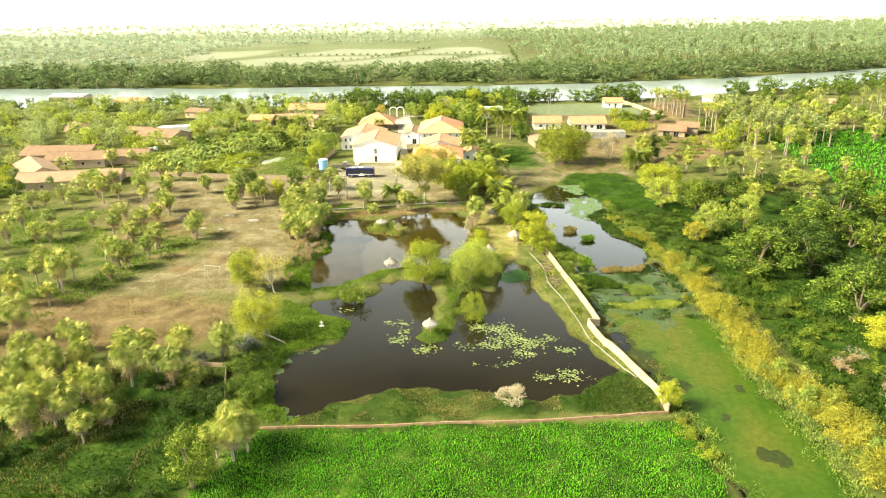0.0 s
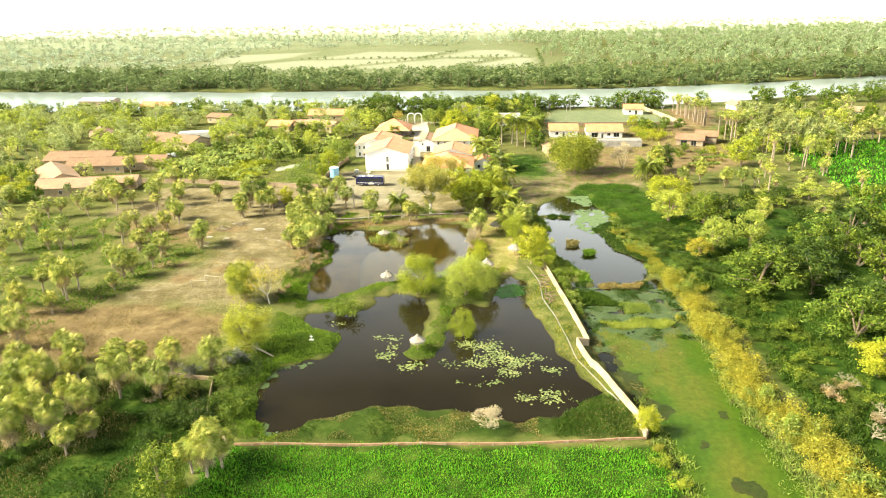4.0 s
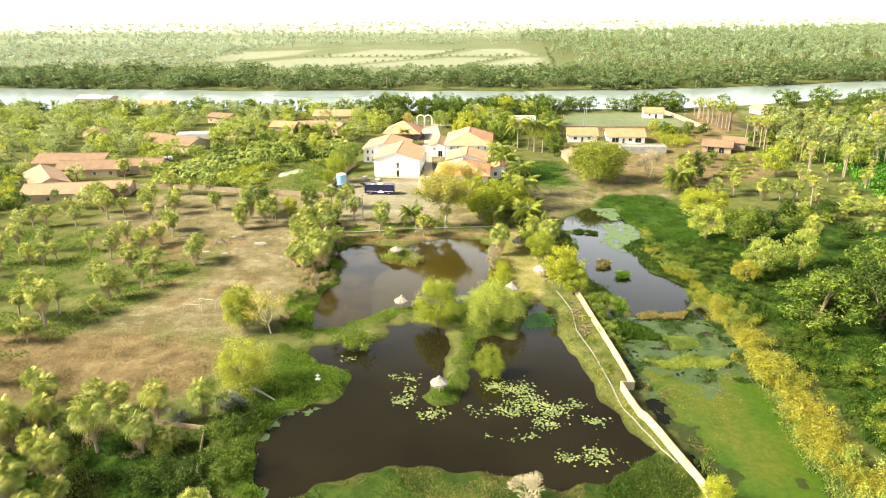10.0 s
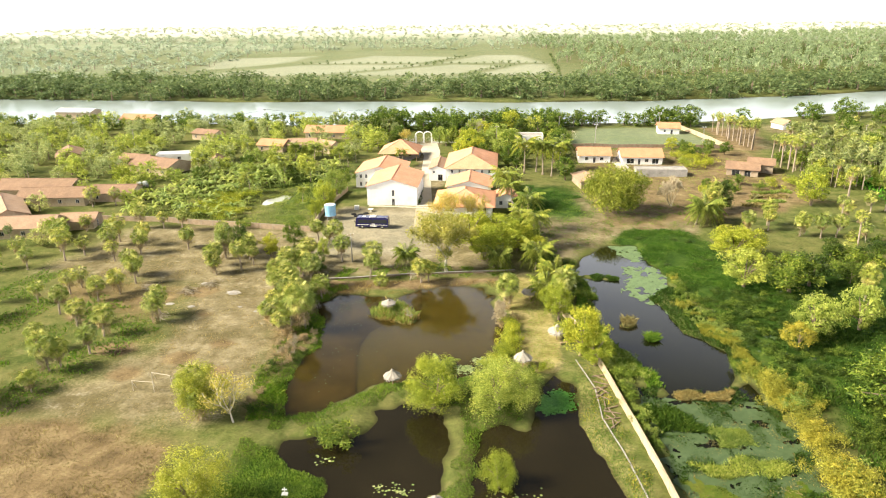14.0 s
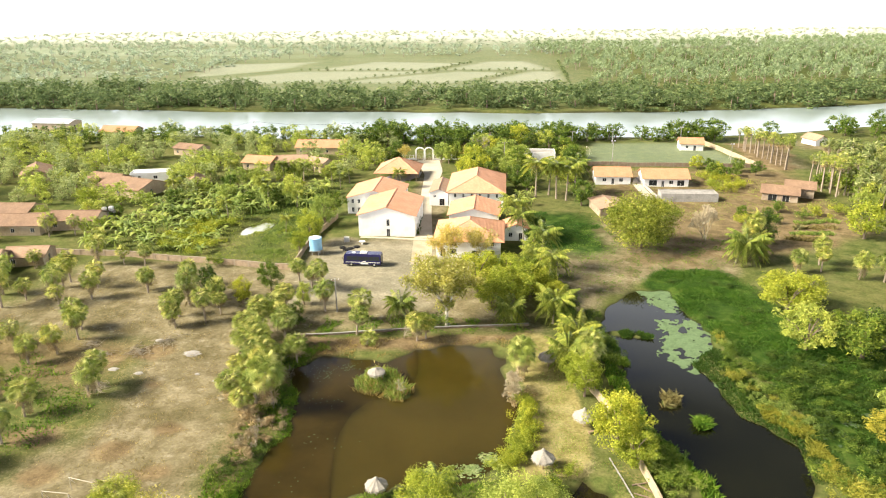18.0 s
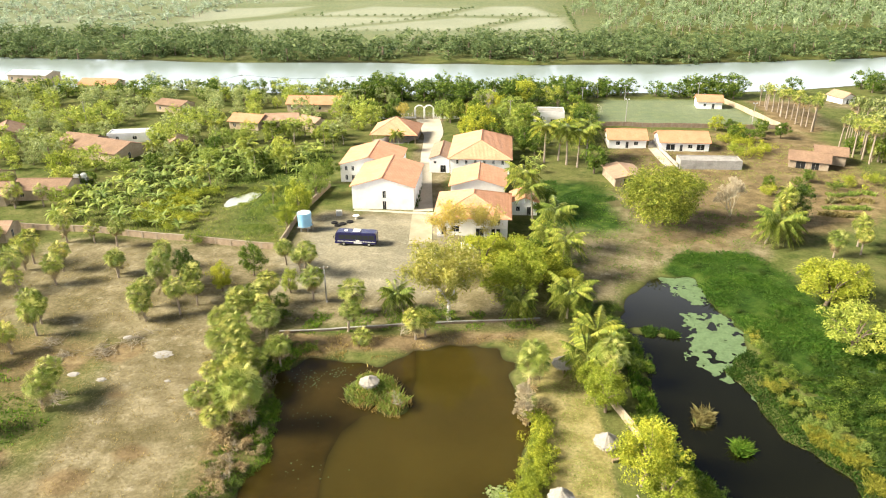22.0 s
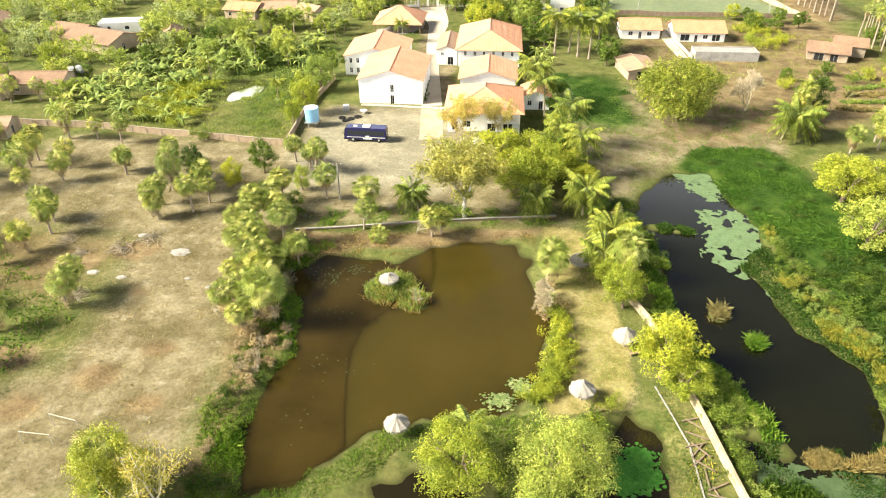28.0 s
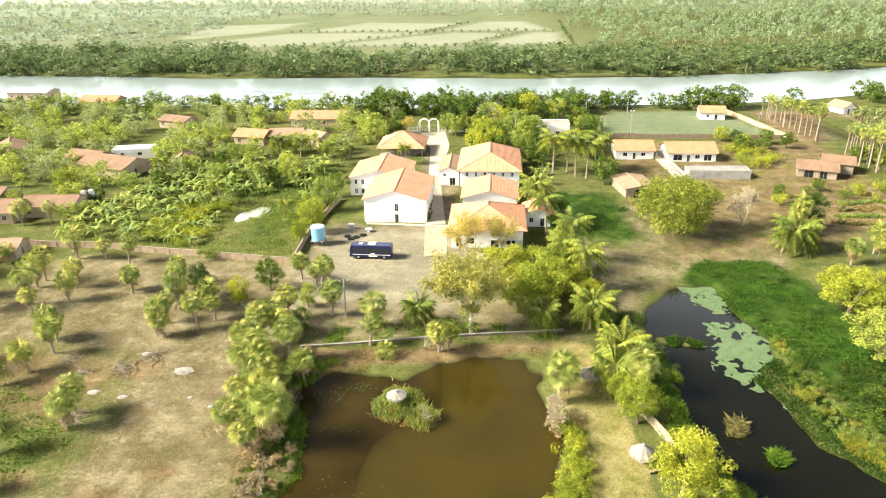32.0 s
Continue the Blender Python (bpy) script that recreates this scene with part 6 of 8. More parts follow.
for kind, x, y, h, wd in (("gum", -9.4, 190.4, 15.0, 1.2), ("green_bush", -12.5, 190.6, 3.0, 1.2), ("yellow_tree", -4, 206, 10, 1.15), ("yellow_tree", 3, 201, 10, 1.15), ("yellow_tree", -1, 198, 7, 1.2), ("yellow_tree", 7, 205, 8, 1.1), ("yellow_tree", 2, 208, 9, 1.1), ("yellow_tree", -2, 212, 7, 1.1), ("green_tree", 7, 211, 7, 1), ("green_tree", 9, 241, 7.4, 1),
                          ("round_tree", 35.4, 238.5, 13.8, 1.22), ("yellow_tree", 16.8, 152.4, 9.8, 0.9), ("yellow_tree", 19, 149, 6, 1.1), ("yellow_tree", 18.6, 155.6, 6.4, 0.9), ("yellow_tree", 14.2, 166.4, 8.0, 0.8), ("yellow_tree", 12.5, 170.5, 5.5, 0.9),
                          ("willow", -7.2, 135, 9.3, 1.1), ("willow", 2.8, 134.6, 8.8, 1.3), ("willow", 6.2, 137.4, 6.4, 1.1), ("yellow_bush", 6.5, 142, 2.6, 1), ("yellow_willow", -41.8, 130, 9.2, 0.95), ("sparse", -36.4, 128.6, 9.4, 1.0), ("green_bush", -20, 124.8, 3.4, 1.1), ("green_bush", -21.5, 125.6, 3.0, 1.1), ("willow", 3, 117.5, 6.5, 0.85),
                          ("yellow_willow", -34.5, 109.5, 9, 1.1), ("green_tree", -31.6, 70.4, 8.6, 0.9), ("yellow_tree", 30, 88, 4.6, 0.9), ("yellow_tree", -48, 235.4, 10, 0.75), ("olive_tree", -48.1, 250, 10, 0.8), ("green_tree", -48, 262, 7.4, 0.9), ("yellow_tree", -49.5, 229, 6, 0.8),
                          ("dark_tree", -61, 201.3, 7.4, 0.75), ("dark_tree", -58.8, 199, 6, 0.8), ("yellow_tree", -52.7, 198.4, 6.2, 0.8), ("green_tree", -48.8, 204.7, 7.6, 0.8), ("olive_tree", -39.6, 198.2, 5.2, 0.8), ("dark_tree", -38.4, 188.2, 5.4, 0.8), ("green_bush", -66.4, 219, 3.0, 1.0),
                          ("pale_bare", 52.5, 244, 10.4, 0.9), ("low_coconut", 55.6, 228.4, 7.6, 0.85), ("low_coconut", 58, 231.5, 6.4, 0.85), ("low_coconut", 10.8, 192.5, 6.2, 0.85), ("low_coconut", 12.4, 181.6, 5.8, 0.9), ("low_coconut", 12.6, 177, 5.4, 0.9), ("low_coconut", 3, 193, 5.6, 0.7), ("low_coconut", -17.4, 191.6, 5.4, 0.75), ("bare", -35, 150, 2.6, 1), ("bare", -34, 154.5, 2.4, 1.1), ("bare", -36.5, 166, 2.6, 1), ("bare", -34.5, 171, 2.8, 1), ("bare", -37, 176, 2.6, 1), ("tan_bush", -35.5, 168.5, 2.4, 1.2), ("tan_bush", -38, 173, 2.6, 1.2), ("tan_bush", -36.6, 181, 2.0, 1.2), ("tan_bush", -36, 156, 2.2, 1.1),
                          ("pale_bare", 3.2, 165.6, 5.0, 1.1), ("tan_bush", 3.4, 165.2, 2.8, 1), ("pink_bare", 7.8, 88, 5.6, 0.9), ("bare", -15.5, 166, 3.4, 1), ("bare", -38, 131, 8, 0.8), ("bare", -33.5, 151, 4, 1), ("bare", -17, 184.5, 4.4, 0.7), ("bare", -7, 343, 13, 1.2), ("bare", 88.5, 153, 7, 1.2),
                          ("feathery", -12, 222.2, 11.4, 1.05), ("feathery", -4, 224.0, 10.4, 1.0), ("yellow_bush", 4.7, 163, 2.6, 0.8), ("yellow_bush", 4.9, 160.5, 3.0, 0.8), ("yellow_bush", 5, 158.5, 2.6, 0.8), ("yellow_bush", 4.8, 156, 2.6, 0.8), ("yellow_bush", 4.3, 153.5, 2.8, 0.8), ("yellow_bush", 3.6, 151, 2.6, 0.8), ("yellow_bush", 2.6, 149, 2.4, 0.9), ("yellow_bush", 1, 147.3, 2.2, 0.9), ("green_bush", 8, 143.6, 2.4, 1.2), ("yellow_bush", 10, 146.6, 2.0, 1)):
    plant(kind, x, y, h, "", wd)

for k in range(6):
    plant("dark_bush", -21.6 - 0.2 * k, 245 + 3.1 * k, 1.5, "hedge beside the guest house", 0.55)

for kind, x, y, h, wd in (("yellow_tree", 57, 200.5, 9.0, 1.35), ("yellow_tree", 61.5, 204, 7.5, 1.2), ("olive_tree", 54.5, 184.5, 9.0, 1.25), ("green_tree", 63, 182, 9.2, 1.35), ("dark_tree", 68.5, 186, 8.2, 1.2), ("olive_tree", 59.6, 161.5, 9.0, 1.05), ("gold_tree", 55.2, 157, 5.6, 1.2), ("olive_tree", 69.5, 165.5, 9.4, 1.0), ("green_tree", 61.8, 137, 10.6, 1.45),
                          ("dark_tree", 66.5, 143, 9.4, 1.3), ("dark_tree", 72, 137, 10, 1.3), ("green_tree", 81, 156.5, 11, 1.2), ("dark_tree", 76, 148, 9, 1.2), ("green_tree", 69.5, 115.5, 10.8, 1.35), ("dark_tree", 74.5, 122, 10, 1.3), ("yellow_tree", 69, 104.5, 6.6, 1.3), ("dark_tree", 79, 112, 11, 1.2), ("green_tree", 104, 183, 12, 1.0),
                          ("yellow_tree", 93.5, 248, 11, 0.95), ("dark_tree", 66.5, 241.5, 9.6, 0.8), ("olive_tree", 99.6, 206.5, 5.6, 1.7), ("dark_tree", 88, 200, 6, 1.3), ("dark_tree", 80, 203, 5.4, 1.2), ("green_tree", 24.5, 275.5, 9, 0.9), ("green_tree", 5, 296, 8.6, 0.9), ("green_tree", 8.6, 293, 7.6, 0.9)):
    plant(kind, x, y, h, "trees of the eastern marsh", wd)


# ---- trees in stands ----
KEEP = [(7, 22, 314, 342), (-47, -14, 190, 300), (-24, 3, 225, 292), (-36, -14, 290, 345), (29, 95, 327, 376), (28, 68, 276, 315), (26, 37, 260, 277), (78, 100, 278, 300), (8, 20, 328, 340), (-132, -114, 302, 314), (44, 52, 280, 310), (14, 62, 225, 262), (14, 32, 196, 226), (100, 122, 322, 384), (122, 150, 360, 384)]


def free(x, y):
    if any(a < x < b and c < y < d for a, b, c, d in KEEP):
        return False
    for fx, fy, fw, fl, a in FOOT:
        dx, dy = x - fx, y - fy
        if abs(dx * math.cos(a) + dy * math.sin(a)) < fw and abs(dy * math.cos(a) - dx * math.sin(a)) < fl:
            return False
    return ground_z(x, y) > 0.25


def stand(poly, n, kinds, lo, hi, group, gap=3.0, wide=1.0):
    xs, ys = [p[0] for p in poly], [p[1] for p in poly]
    placed, tries = [], 0
    while len(placed) < n and tries < n * 40:
        tries += 1
        x, y = rnd.uniform(min(xs), max(xs)), rnd.uniform(min(ys), max(ys))
        if not within(poly, x, y) or not free(x, y) or any((x - a) ** 2 + (y - b) ** 2 < gap * gap for a, b in placed):
            continue
        placed.append((x, y))
        plant(rnd.choice(kinds), x, y, rnd.uniform(lo, hi), group, wide)


def brush(name, poly, n, kinds, lo, hi, label, gap, wide):
    """Low bushes too close to tell apart, joined into one object."""
    xs, ys = [p[0] for p in poly], [p[1] for p in poly]
    placed, tries, tris, mats = [], 0, {}, []
    while len(placed) < n and tries < n * 40:
        tries += 1
        x, y = rnd.uniform(min(xs), max(xs)), rnd.uniform(min(ys), max(ys))
        if not within(poly, x, y) or not free(x, y) or any((x - a) ** 2 + (y - b) ** 2 < gap * gap for a, b in placed):
            continue
        placed.append((x, y))
        kind = rnd.choice(kinds)
        me = rnd.choice(KINDS[kind]).data
        co = np.empty(len(me.vertices) * 3, np.float32)
        me.vertices.foreach_get("co", co)
        a, z = rnd.uniform(0, 6.28), rnd.uniform(lo, hi) / NOMINAL[kind]
        w = z * wide
        rot = np.array([[math.cos(a) * w, -math.sin(a) * w, 0], [math.sin(a) * w, math.cos(a) * w, 0], [0, 0, z]])
        tris.setdefault(me.materials[0].name, []).append(co.reshape(-1, 3) @ rot.T + np.array([x, y, ground_z(x, y) - 0.05]))
    q, slots = [], []
    for k, group in enumerate(tris.values()):
        q.append(np.concatenate(group))
        slots += [k] * (len(q[-1]) // 3)
    q = np.concatenate(q)
    ob = link(name, q, np.arange(len(q)).reshape(-1, 3), next(iter(tris)))
    for m in list(tris)[1:]:
        ob.data.materials.append(M[m])
    ob.data.polygons.foreach_set("material_index", slots)
    return tagged(ob, label, "undergrowth", "", "stuff")


stand([(-107, 230), (-86, 228), (-80, 258), (-56, 266), (-54, 292), (-100, 286), (-104, 262)], 120, ["banana"], 3.2, 5.0, "banana plants", 2.2, 1.1)
stand([(-107, 262), (-54, 262), (-50, 312), (-100, 300)], 26, ["green_tree", "coconut", "olive_tree"], 5, 8, "trees of the banana plot", 4)
stand([(-18, 300), (28, 300), (28, 326), (20, 365), (-24, 365), (-24, 340)], 34, ["green_tree", "olive_tree", "yellow_tree", "dark_tree"], 7, 11, "trees behind the hall", 4.5)
stand([(4, 270), (10, 272), (12, 300), (4, 300)], 7, ["green_bush", "banana", "banana"], 2.5, 4, "growth beside the hall", 3)
for k in range(24):
    u = k / 23
    plant("tall_palm", 97.6 + 5.4 * u + 1.3 * math.sin(7.3 * k), 366 - 41 * u + 0.8 * math.sin(3.1 * k), 8.6 + 3.6 * u + 1.2 * math.sin(2.3 * k), "row of tall palms by the lane", 1.1)
for x, y, h in ((102.2, 295.8, 12), (103.9, 293.5, 12.6), (103.8, 288.9, 12.4), (107.4, 291.4, 13), (102.4, 305.7, 10.8), (109.2, 317, 9.4), (106, 299, 11.4), (110, 303, 12), (112.5, 296, 12.6), (108, 309, 10)):
    plant("tall_palm", x, y, h, "tall palms behind the farm huts", 1.15)
stand([(100, 262), (190, 250), (230, 350), (118, 352)], 60, ["palm", "tall_palm", "tall_palm", "green_tree", "olive_tree"], 7, 11, "palms east of the hut", 4.5)
stand([(66, 250), (100, 262), (98, 276), (78, 276), (66, 268)], 9, ["green_bush", "yellow_bush", "green_tree"], 2, 4.5, "growth in the eastern plots", 4)
stand([(58, 290), (80, 296), (78, 316), (58, 312)], 10, ["green_bush", "olive_tree", "yellow_bush"], 2, 4.5, "growth in the eastern plots", 3.5)
stand([(100, 270), (130, 262), (130, 320), (104, 320)], 16, ["olive_tree", "green_tree", "palm"], 5, 8, "growth in the eastern plots", 4)
stand([(62, 312), (92, 304), (92, 326), (62, 326)], 8, ["green_tree", "yellow_tree"], 4, 6, "small trees by the field wall", 4)
stand([(84, 108), (90, 84), (112, 84), (112, 172), (96, 178), (88, 168), (84, 140)], 22, ["green_tree", "dark_tree", "dark_tree"], 7, 12, "eastern thicket", 4.2, 1.15)
stand([(72, 186), (112, 186), (112, 232), (84, 214), (74, 204)], 16, ["dark_bush", "dark_tree", "green_bush", "young_palm"], 2.5, 5, "thicket by the marsh", 4.0, 1.2)
brush("palm_undergrowth", [(-76, 56), (-33, 56), (-31, 82), (-38, 97), (-64, 100), (-78, 90)], 46, ["green_bush", "dark_bush", "dark_bush", "dark_bush", "tan_bush"], 1.2, 3.0, "rank dark bushes under the fan palms", 2.0, 1.2)
stand([(-110, 58), (-70, 58), (-68, 112), (-110, 118)], 34, ["palm", "green_tree", "yellow_tree", "palm"], 5, 8, "trees in the western corner", 4)
stand([(-120, 100), (-66, 108), (-62, 160), (-120, 200)], 16, ["palm"], 4.5, 8, "palms on the western grass", 6)
stand([(44, 150), (47, 138), (48, 128), (49.4, 116), (48.8, 102), (50.6, 93), (53.4, 84), (54, 60), (50, 60), (49.6, 84), (46.8, 93), (44.8, 102), (45.8, 116), (45.2, 128), (44, 138)], 96, ["gold_bush", "gold_bush", "gold_bush", "gold_bush", "weed_bush"], 1.2, 4.0, "golden shrubs along the bank", 1.45, 1.0)
brush("channel_undergrowth", [(43, 150), (46, 150), (52, 142), (50, 136), (45, 138)], 16, ["gold_bush", "green_bush", "green_bush"], 1.4, 2.4, "golden and green shrubs along the channel", 1.6, 1.2)
brush("channel_undergrowth", [(38.2, 178), (38.4, 171), (39.6, 166), (41.6, 162), (44.6, 158), (46.4, 159), (45, 164), (43.4, 172), (42, 182), (41.8, 190), (40.6, 190), (40.2, 184)], 44, ["green_bush", "weed_bush", "gold_bush", "weed_bush"], 0.8, 1.6, "rank weedy bushes along the channel bank", 1.4, 1.1)
brush("wall_undergrowth", [(16, 166), (20.5, 166), (21.5, 156), (25.5, 150), (28, 144), (27, 120), (25.6, 118), (21, 147), (18.4, 160)], 50, ["green_bush", "green_bush", "weed_bush"], 0.9, 1.9, "green bushes behind the boundary wall", 1.3, 1.2)
brush("bank_undergrowth", [(-36.5, 184), (-31, 180), (-33, 165), (-30.5, 152), (-32.5, 140), (-31, 132), (-36, 132), (-38, 150), (-36, 165), (-40, 180)], 46, ["green_bush", "tan_bush", "tan_bush", "dark_bush"], 0.7, 1.6, "green and dry bushes on the pond bank", 1.2, 1.2)
brush("path_hedge", [(0.6, 146.4), (3.4, 148.6), (5.2, 153), (6, 160), (5.2, 165.4), (3.8, 165), (4, 158), (3, 152), (0.4, 148)], 26, ["yellow_bush"], 1.2, 2.2, "clipped yellow-green hedge along the pond path", 0.8, 0.8)
brush("meadow_undergrowth", [(44, 176), (46, 160), (48, 150), (56, 142), (64, 150), (66, 170), (62, 186), (50, 180)], 46, ["dark_bush", "dark_bush", "dark_bush", "green_bush"], 0.8, 1.9, "dark low thickets in the marsh meadow", 2.2, 1.5)
brush("marsh_undergrowth", [(51, 62), (68, 62), (66, 104), (60, 140), (53, 136), (55, 100)], 64, ["dark_bush", "dark_bush", "dark_bush", "green_bush"], 0.8, 2.0, "dark low bushes behind the golden shrubs", 2.0, 1.5)
for x, y, h in ((60, 88, 3.5), (63, 93, 4), (59, 98, 3.4), (62, 101, 4), (92, 172, 6), (97, 168, 6)):
    plant("bare", x, y, h)
stand([(30, 85), (32, 86), (35, 75), (39, 69), (36, 67), (32, 74)], 14, ["gold_bush", "yellow_bush", "green_bush"], 0.9, 1.9, "weeds at the field's edge", 1.0, 1.1)
stand([(-160, 196), (-104, 196), (-104, 262), (-160, 268)], 26, ["palm", "olive_tree", "yellow_tree", "green_tree"], 4.5, 7.5, "trees round the western houses", 4)
brush("pond_undergrowth", [(-36, 84), (-29, 88), (-30, 104), (-36, 108), (-35, 100)], 16, ["green_bush", "dark_bush"], 1.5, 2.8, "dark green bushes by the pond corner", 1.5, 1.2)
plant("grey_bush", -34.2, 104.6, 2.8, "", 1.0)
plant("grey_bush", -41, 101, 2.0, "", 1.0)
brush("channel_head_undergrowth", [(18, 188), (13, 200), (20, 206), (19, 190), (21, 178), (17, 178)], 20, ["green_bush", "dark_bush"], 1.0, 2.0, "green bushes at the head of the channel", 1.4, 1.2)
stand([(9, 194), (13, 190), (14, 196), (13, 212), (9, 234), (5, 216), (8, 204)], 14, ["green_tree", "yellow_tree", "yellow_bush"], 3, 5.5, "trees beside the court", 2.6)

for x, y, h in ((-47, 333, 8), (-43, 332, 7), (-40, 334, 9), (-37, 331, 7.5), (-23, 333, 9), (-20, 331, 8), (-17, 334, 9), (-14, 332, 8), (-11, 333, 9)):
    plant(rnd.choice(["olive_tree", "green_tree", "feathery"]), x, y, h, "trees along the gate fence", 0.8)
for x, y in ((59, 98), (61.5, 100.5), (63, 92)):
    plant("tan_bush", x, y, 1.6, "dry bushes in the thicket", 1.4)
strip("road_drive", along((46.5, 283), (45.2, 302), 6) + along((47, 309), (51.5, 316), 4), [1.4] * 12, 0.07, "paving", "pale worn driveway between two cottages")
# Flat dark bushes drawn for the meadow's shaded hollows.
stand([(46, 182), (54, 184), (58, 168), (50, 164), (45, 172)], 9, ["dark_bush"], 0.7, 1.1, "bushes in the reeds", 2.6, 2.4)
stand([(33, 212), (40, 218), (50, 216), (54, 200), (44, 190), (38, 200)], 7, ["dark_bush"], 0.6, 1.0, "bushes in the reeds", 3.0, 2.2)
stand([(-86, 228), (-72, 226), (-73, 242), (-76, 258), (-84, 256)], 46, ["banana", "banana", "yellow_bush"], 2.0, 3.2, "banana plants", 1.9, 1.2)
stand([(-58, 236), (-50, 236), (-49, 262), (-60, 262)], 14, ["yellow_bush", "green_bush", "banana"], 1.4, 2.6, "growth beside the puddle", 2.2, 1.2)

# ---- woods too many to count ----
def lite_tree(seed, clumps, per, size, r=3.6, h=8.0, low=0.1):
    """Quads of one light tree: leaves first, then the trunk."""
    g = np.random.default_rng(seed)
    p = unit(g.normal(size=(clumps, 3))) * (0.4 + 0.55 * g.random((clumps, 1)) ** 0.6)
    cen = p * np.array([r, r, h * (0.5 - low / 2) * 0.9]) * (0.8 + 0.35 * g.random((clumps, 1))) + np.array([0, 0, h * (0.5 + low / 2)])
    base = np.repeat(cen, per, 0)
    d = unit(g.normal(size=base.shape))
    v, _ = leaves(base + d * g.uniform(0.3, 1.0, (len(base), 1)) * r * 0.3, d + np.array([0, 0, 0.5]), size, 0.55, 0.7, g)
    tv, tf = tube([(0, 0, -0.3), (0.1, 0, h * 0.45)], [0.25, 0.15], 4)
    return v.reshape(-1, 3, 3), np.array([[tv[i] for i in t] for q in tf if len(q) == 4 for t in (q[:3], (q[0], q[2], q[3]))])


def lite_palm(seed, h=7.0, r=2.1, n=90, trunk=0.16):
    g = np.random.default_rng(seed)
    d = unit(g.normal(size=(n, 3)) + np.array([0, 0, 0.25]))
    v, _ = leaves(np.array([0, 0, h - r]) + d * r * g.uniform(0.35, 0.95, (n, 1)), d, 0.26 * r, 0.34, 0.6, g)
    tv, tf = tube([(0, 0, -0.3), (0, 0, h - r)], [trunk, trunk * 0.8], 4)
    return v.reshape(-1, 3, 3), np.array([[tv[i] for i in t] for q in tf if len(q) == 4 for t in (q[:3], (q[0], q[2], q[3]))])


def woods(name, spots, protos, leaf, label, bark="bark"):
    """One object of many trees. spots: x, y, height, width factor."""
    crowns, trunks = [], []
    for x, y, h, wd in spots:
        c, t, nominal = protos[rnd.randrange(len(protos))]
        a, s = rnd.uniform(0, 6.28), h / nominal
        rot = np.array([[math.cos(a) * s * wd, -math.sin(a) * s * wd, 0], [math.sin(a) * s * wd, math.cos(a) * s * wd, 0], [0, 0, s]])
        at = np.array([x, y, ground_z(x, y) - 0.05])
        crowns.append(c @ rot.T + at)
        trunks.append(t @ rot.T + at)
    c, t = np.concatenate(crowns), np.concatenate(trunks)
    q = np.concatenate([c, t]).reshape(-1, 3).astype(np.float32)
    me = bpy.data.meshes.new(name)
    n = len(q) // 3
    me.vertices.add(len(q))
    me.vertices.foreach_set("co", q.ravel())
    me.loops.add(len(q))
    me.loops.foreach_set("vertex_index", np.arange(len(q), dtype=np.int32))
    me.polygons.add(n)
    me.polygons.foreach_set("loop_start", np.arange(0, len(q), 3, dtype=np.int32))
    me.materials.append(M[leaf])
    me.materials.append(M[bark])
    me.polygons.foreach_set("material_index", np.r_[np.zeros(len(c), np.int32), np.ones(len(t), np.int32)].astype(np.int32))
    me.update(calc_edges=True)
    return tagged(new(name, me), label, "trees", "", "stuff")


MID = [(*lite_tree(300 + k, 32, 22, 0.33, 3.7, 8.0, 0.0), 8.0) for k in range(4)]
FAR = [(*lite_tree(310 + k, 8, 6, 1.15, 3.6, 8.0, -0.1), 8.0) for k in range(4)]
BANK = [(*lite_tree(315 + k, 26, 15, 0.42, 4.6, 8.0, -0.16), 8.0) for k in range(4)]
MID_PALM = [(*lite_palm(320 + k, 7.0, 1.75, 150), 7.0) for k in range(3)]
FAR_PALM = [(*lite_palm(330 + k, 7.0, 2.7, 70, 0.2), 7.5) for k in range(3)]


def scatter(poly, n, lo, hi, gap, wide=1.15, check=free):
    xs, ys = [p[0] for p in poly], [p[1] for p in poly]
    out, tries, cells = [], 0, {}
    while len(out) < n and tries < n * 12:
        tries += 1
        x, y = rnd.uniform(min(xs), max(xs)), rnd.uniform(min(ys), max(ys))
        key = (int(x // gap), int(y // gap))
        near = [q for i in (-1, 0, 1) for j in (-1, 0, 1) for q in cells.get((key[0] + i, key[1] + j), ())]
        if any((x - a) ** 2 + (y - b) ** 2 < gap * gap for a, b in near) or not within(poly, x, y) or not check(x, y):
            continue
        cells.setdefault(key, []).append((x, y))
        out.append((x, y, rnd.uniform(lo, hi), wide * rnd.uniform(0.85, 1.2)))
    return out


dry_land = lambda x, y: ground_z(x, y) > 0.2
village = scatter([(-300, 262), (-100, 268), (-95, 300), (-60, 300), (-45, 318), (-45, 380), (-300, 400)], 300, 4.5, 8.5, 4.6)
woods("village_woods", village[: len(village) // 2], MID, "leaf_pale", "haze-paled olive-green trees filling the village")
woods("village_woods", village[len(village) // 2 :], MID, "leaf_olive", "green leafy trees filling the village")
woods("western_palm_grove", scatter([(-300, 110), (-128, 120), (-112, 200), (-150, 262), (-300, 262)], 150, 5.5, 8.5, 4.5, 1.1), MID_PALM, "palm_far", "grove of fan palms west of the lot", "palm_bark")
woods("western_scrub", scatter([(-300, 110), (-128, 120), (-112, 200), (-150, 262), (-300, 262)], 110, 3.5, 6.5, 5.0), MID, "leaf_pale", "olive scrub trees west of the lot")
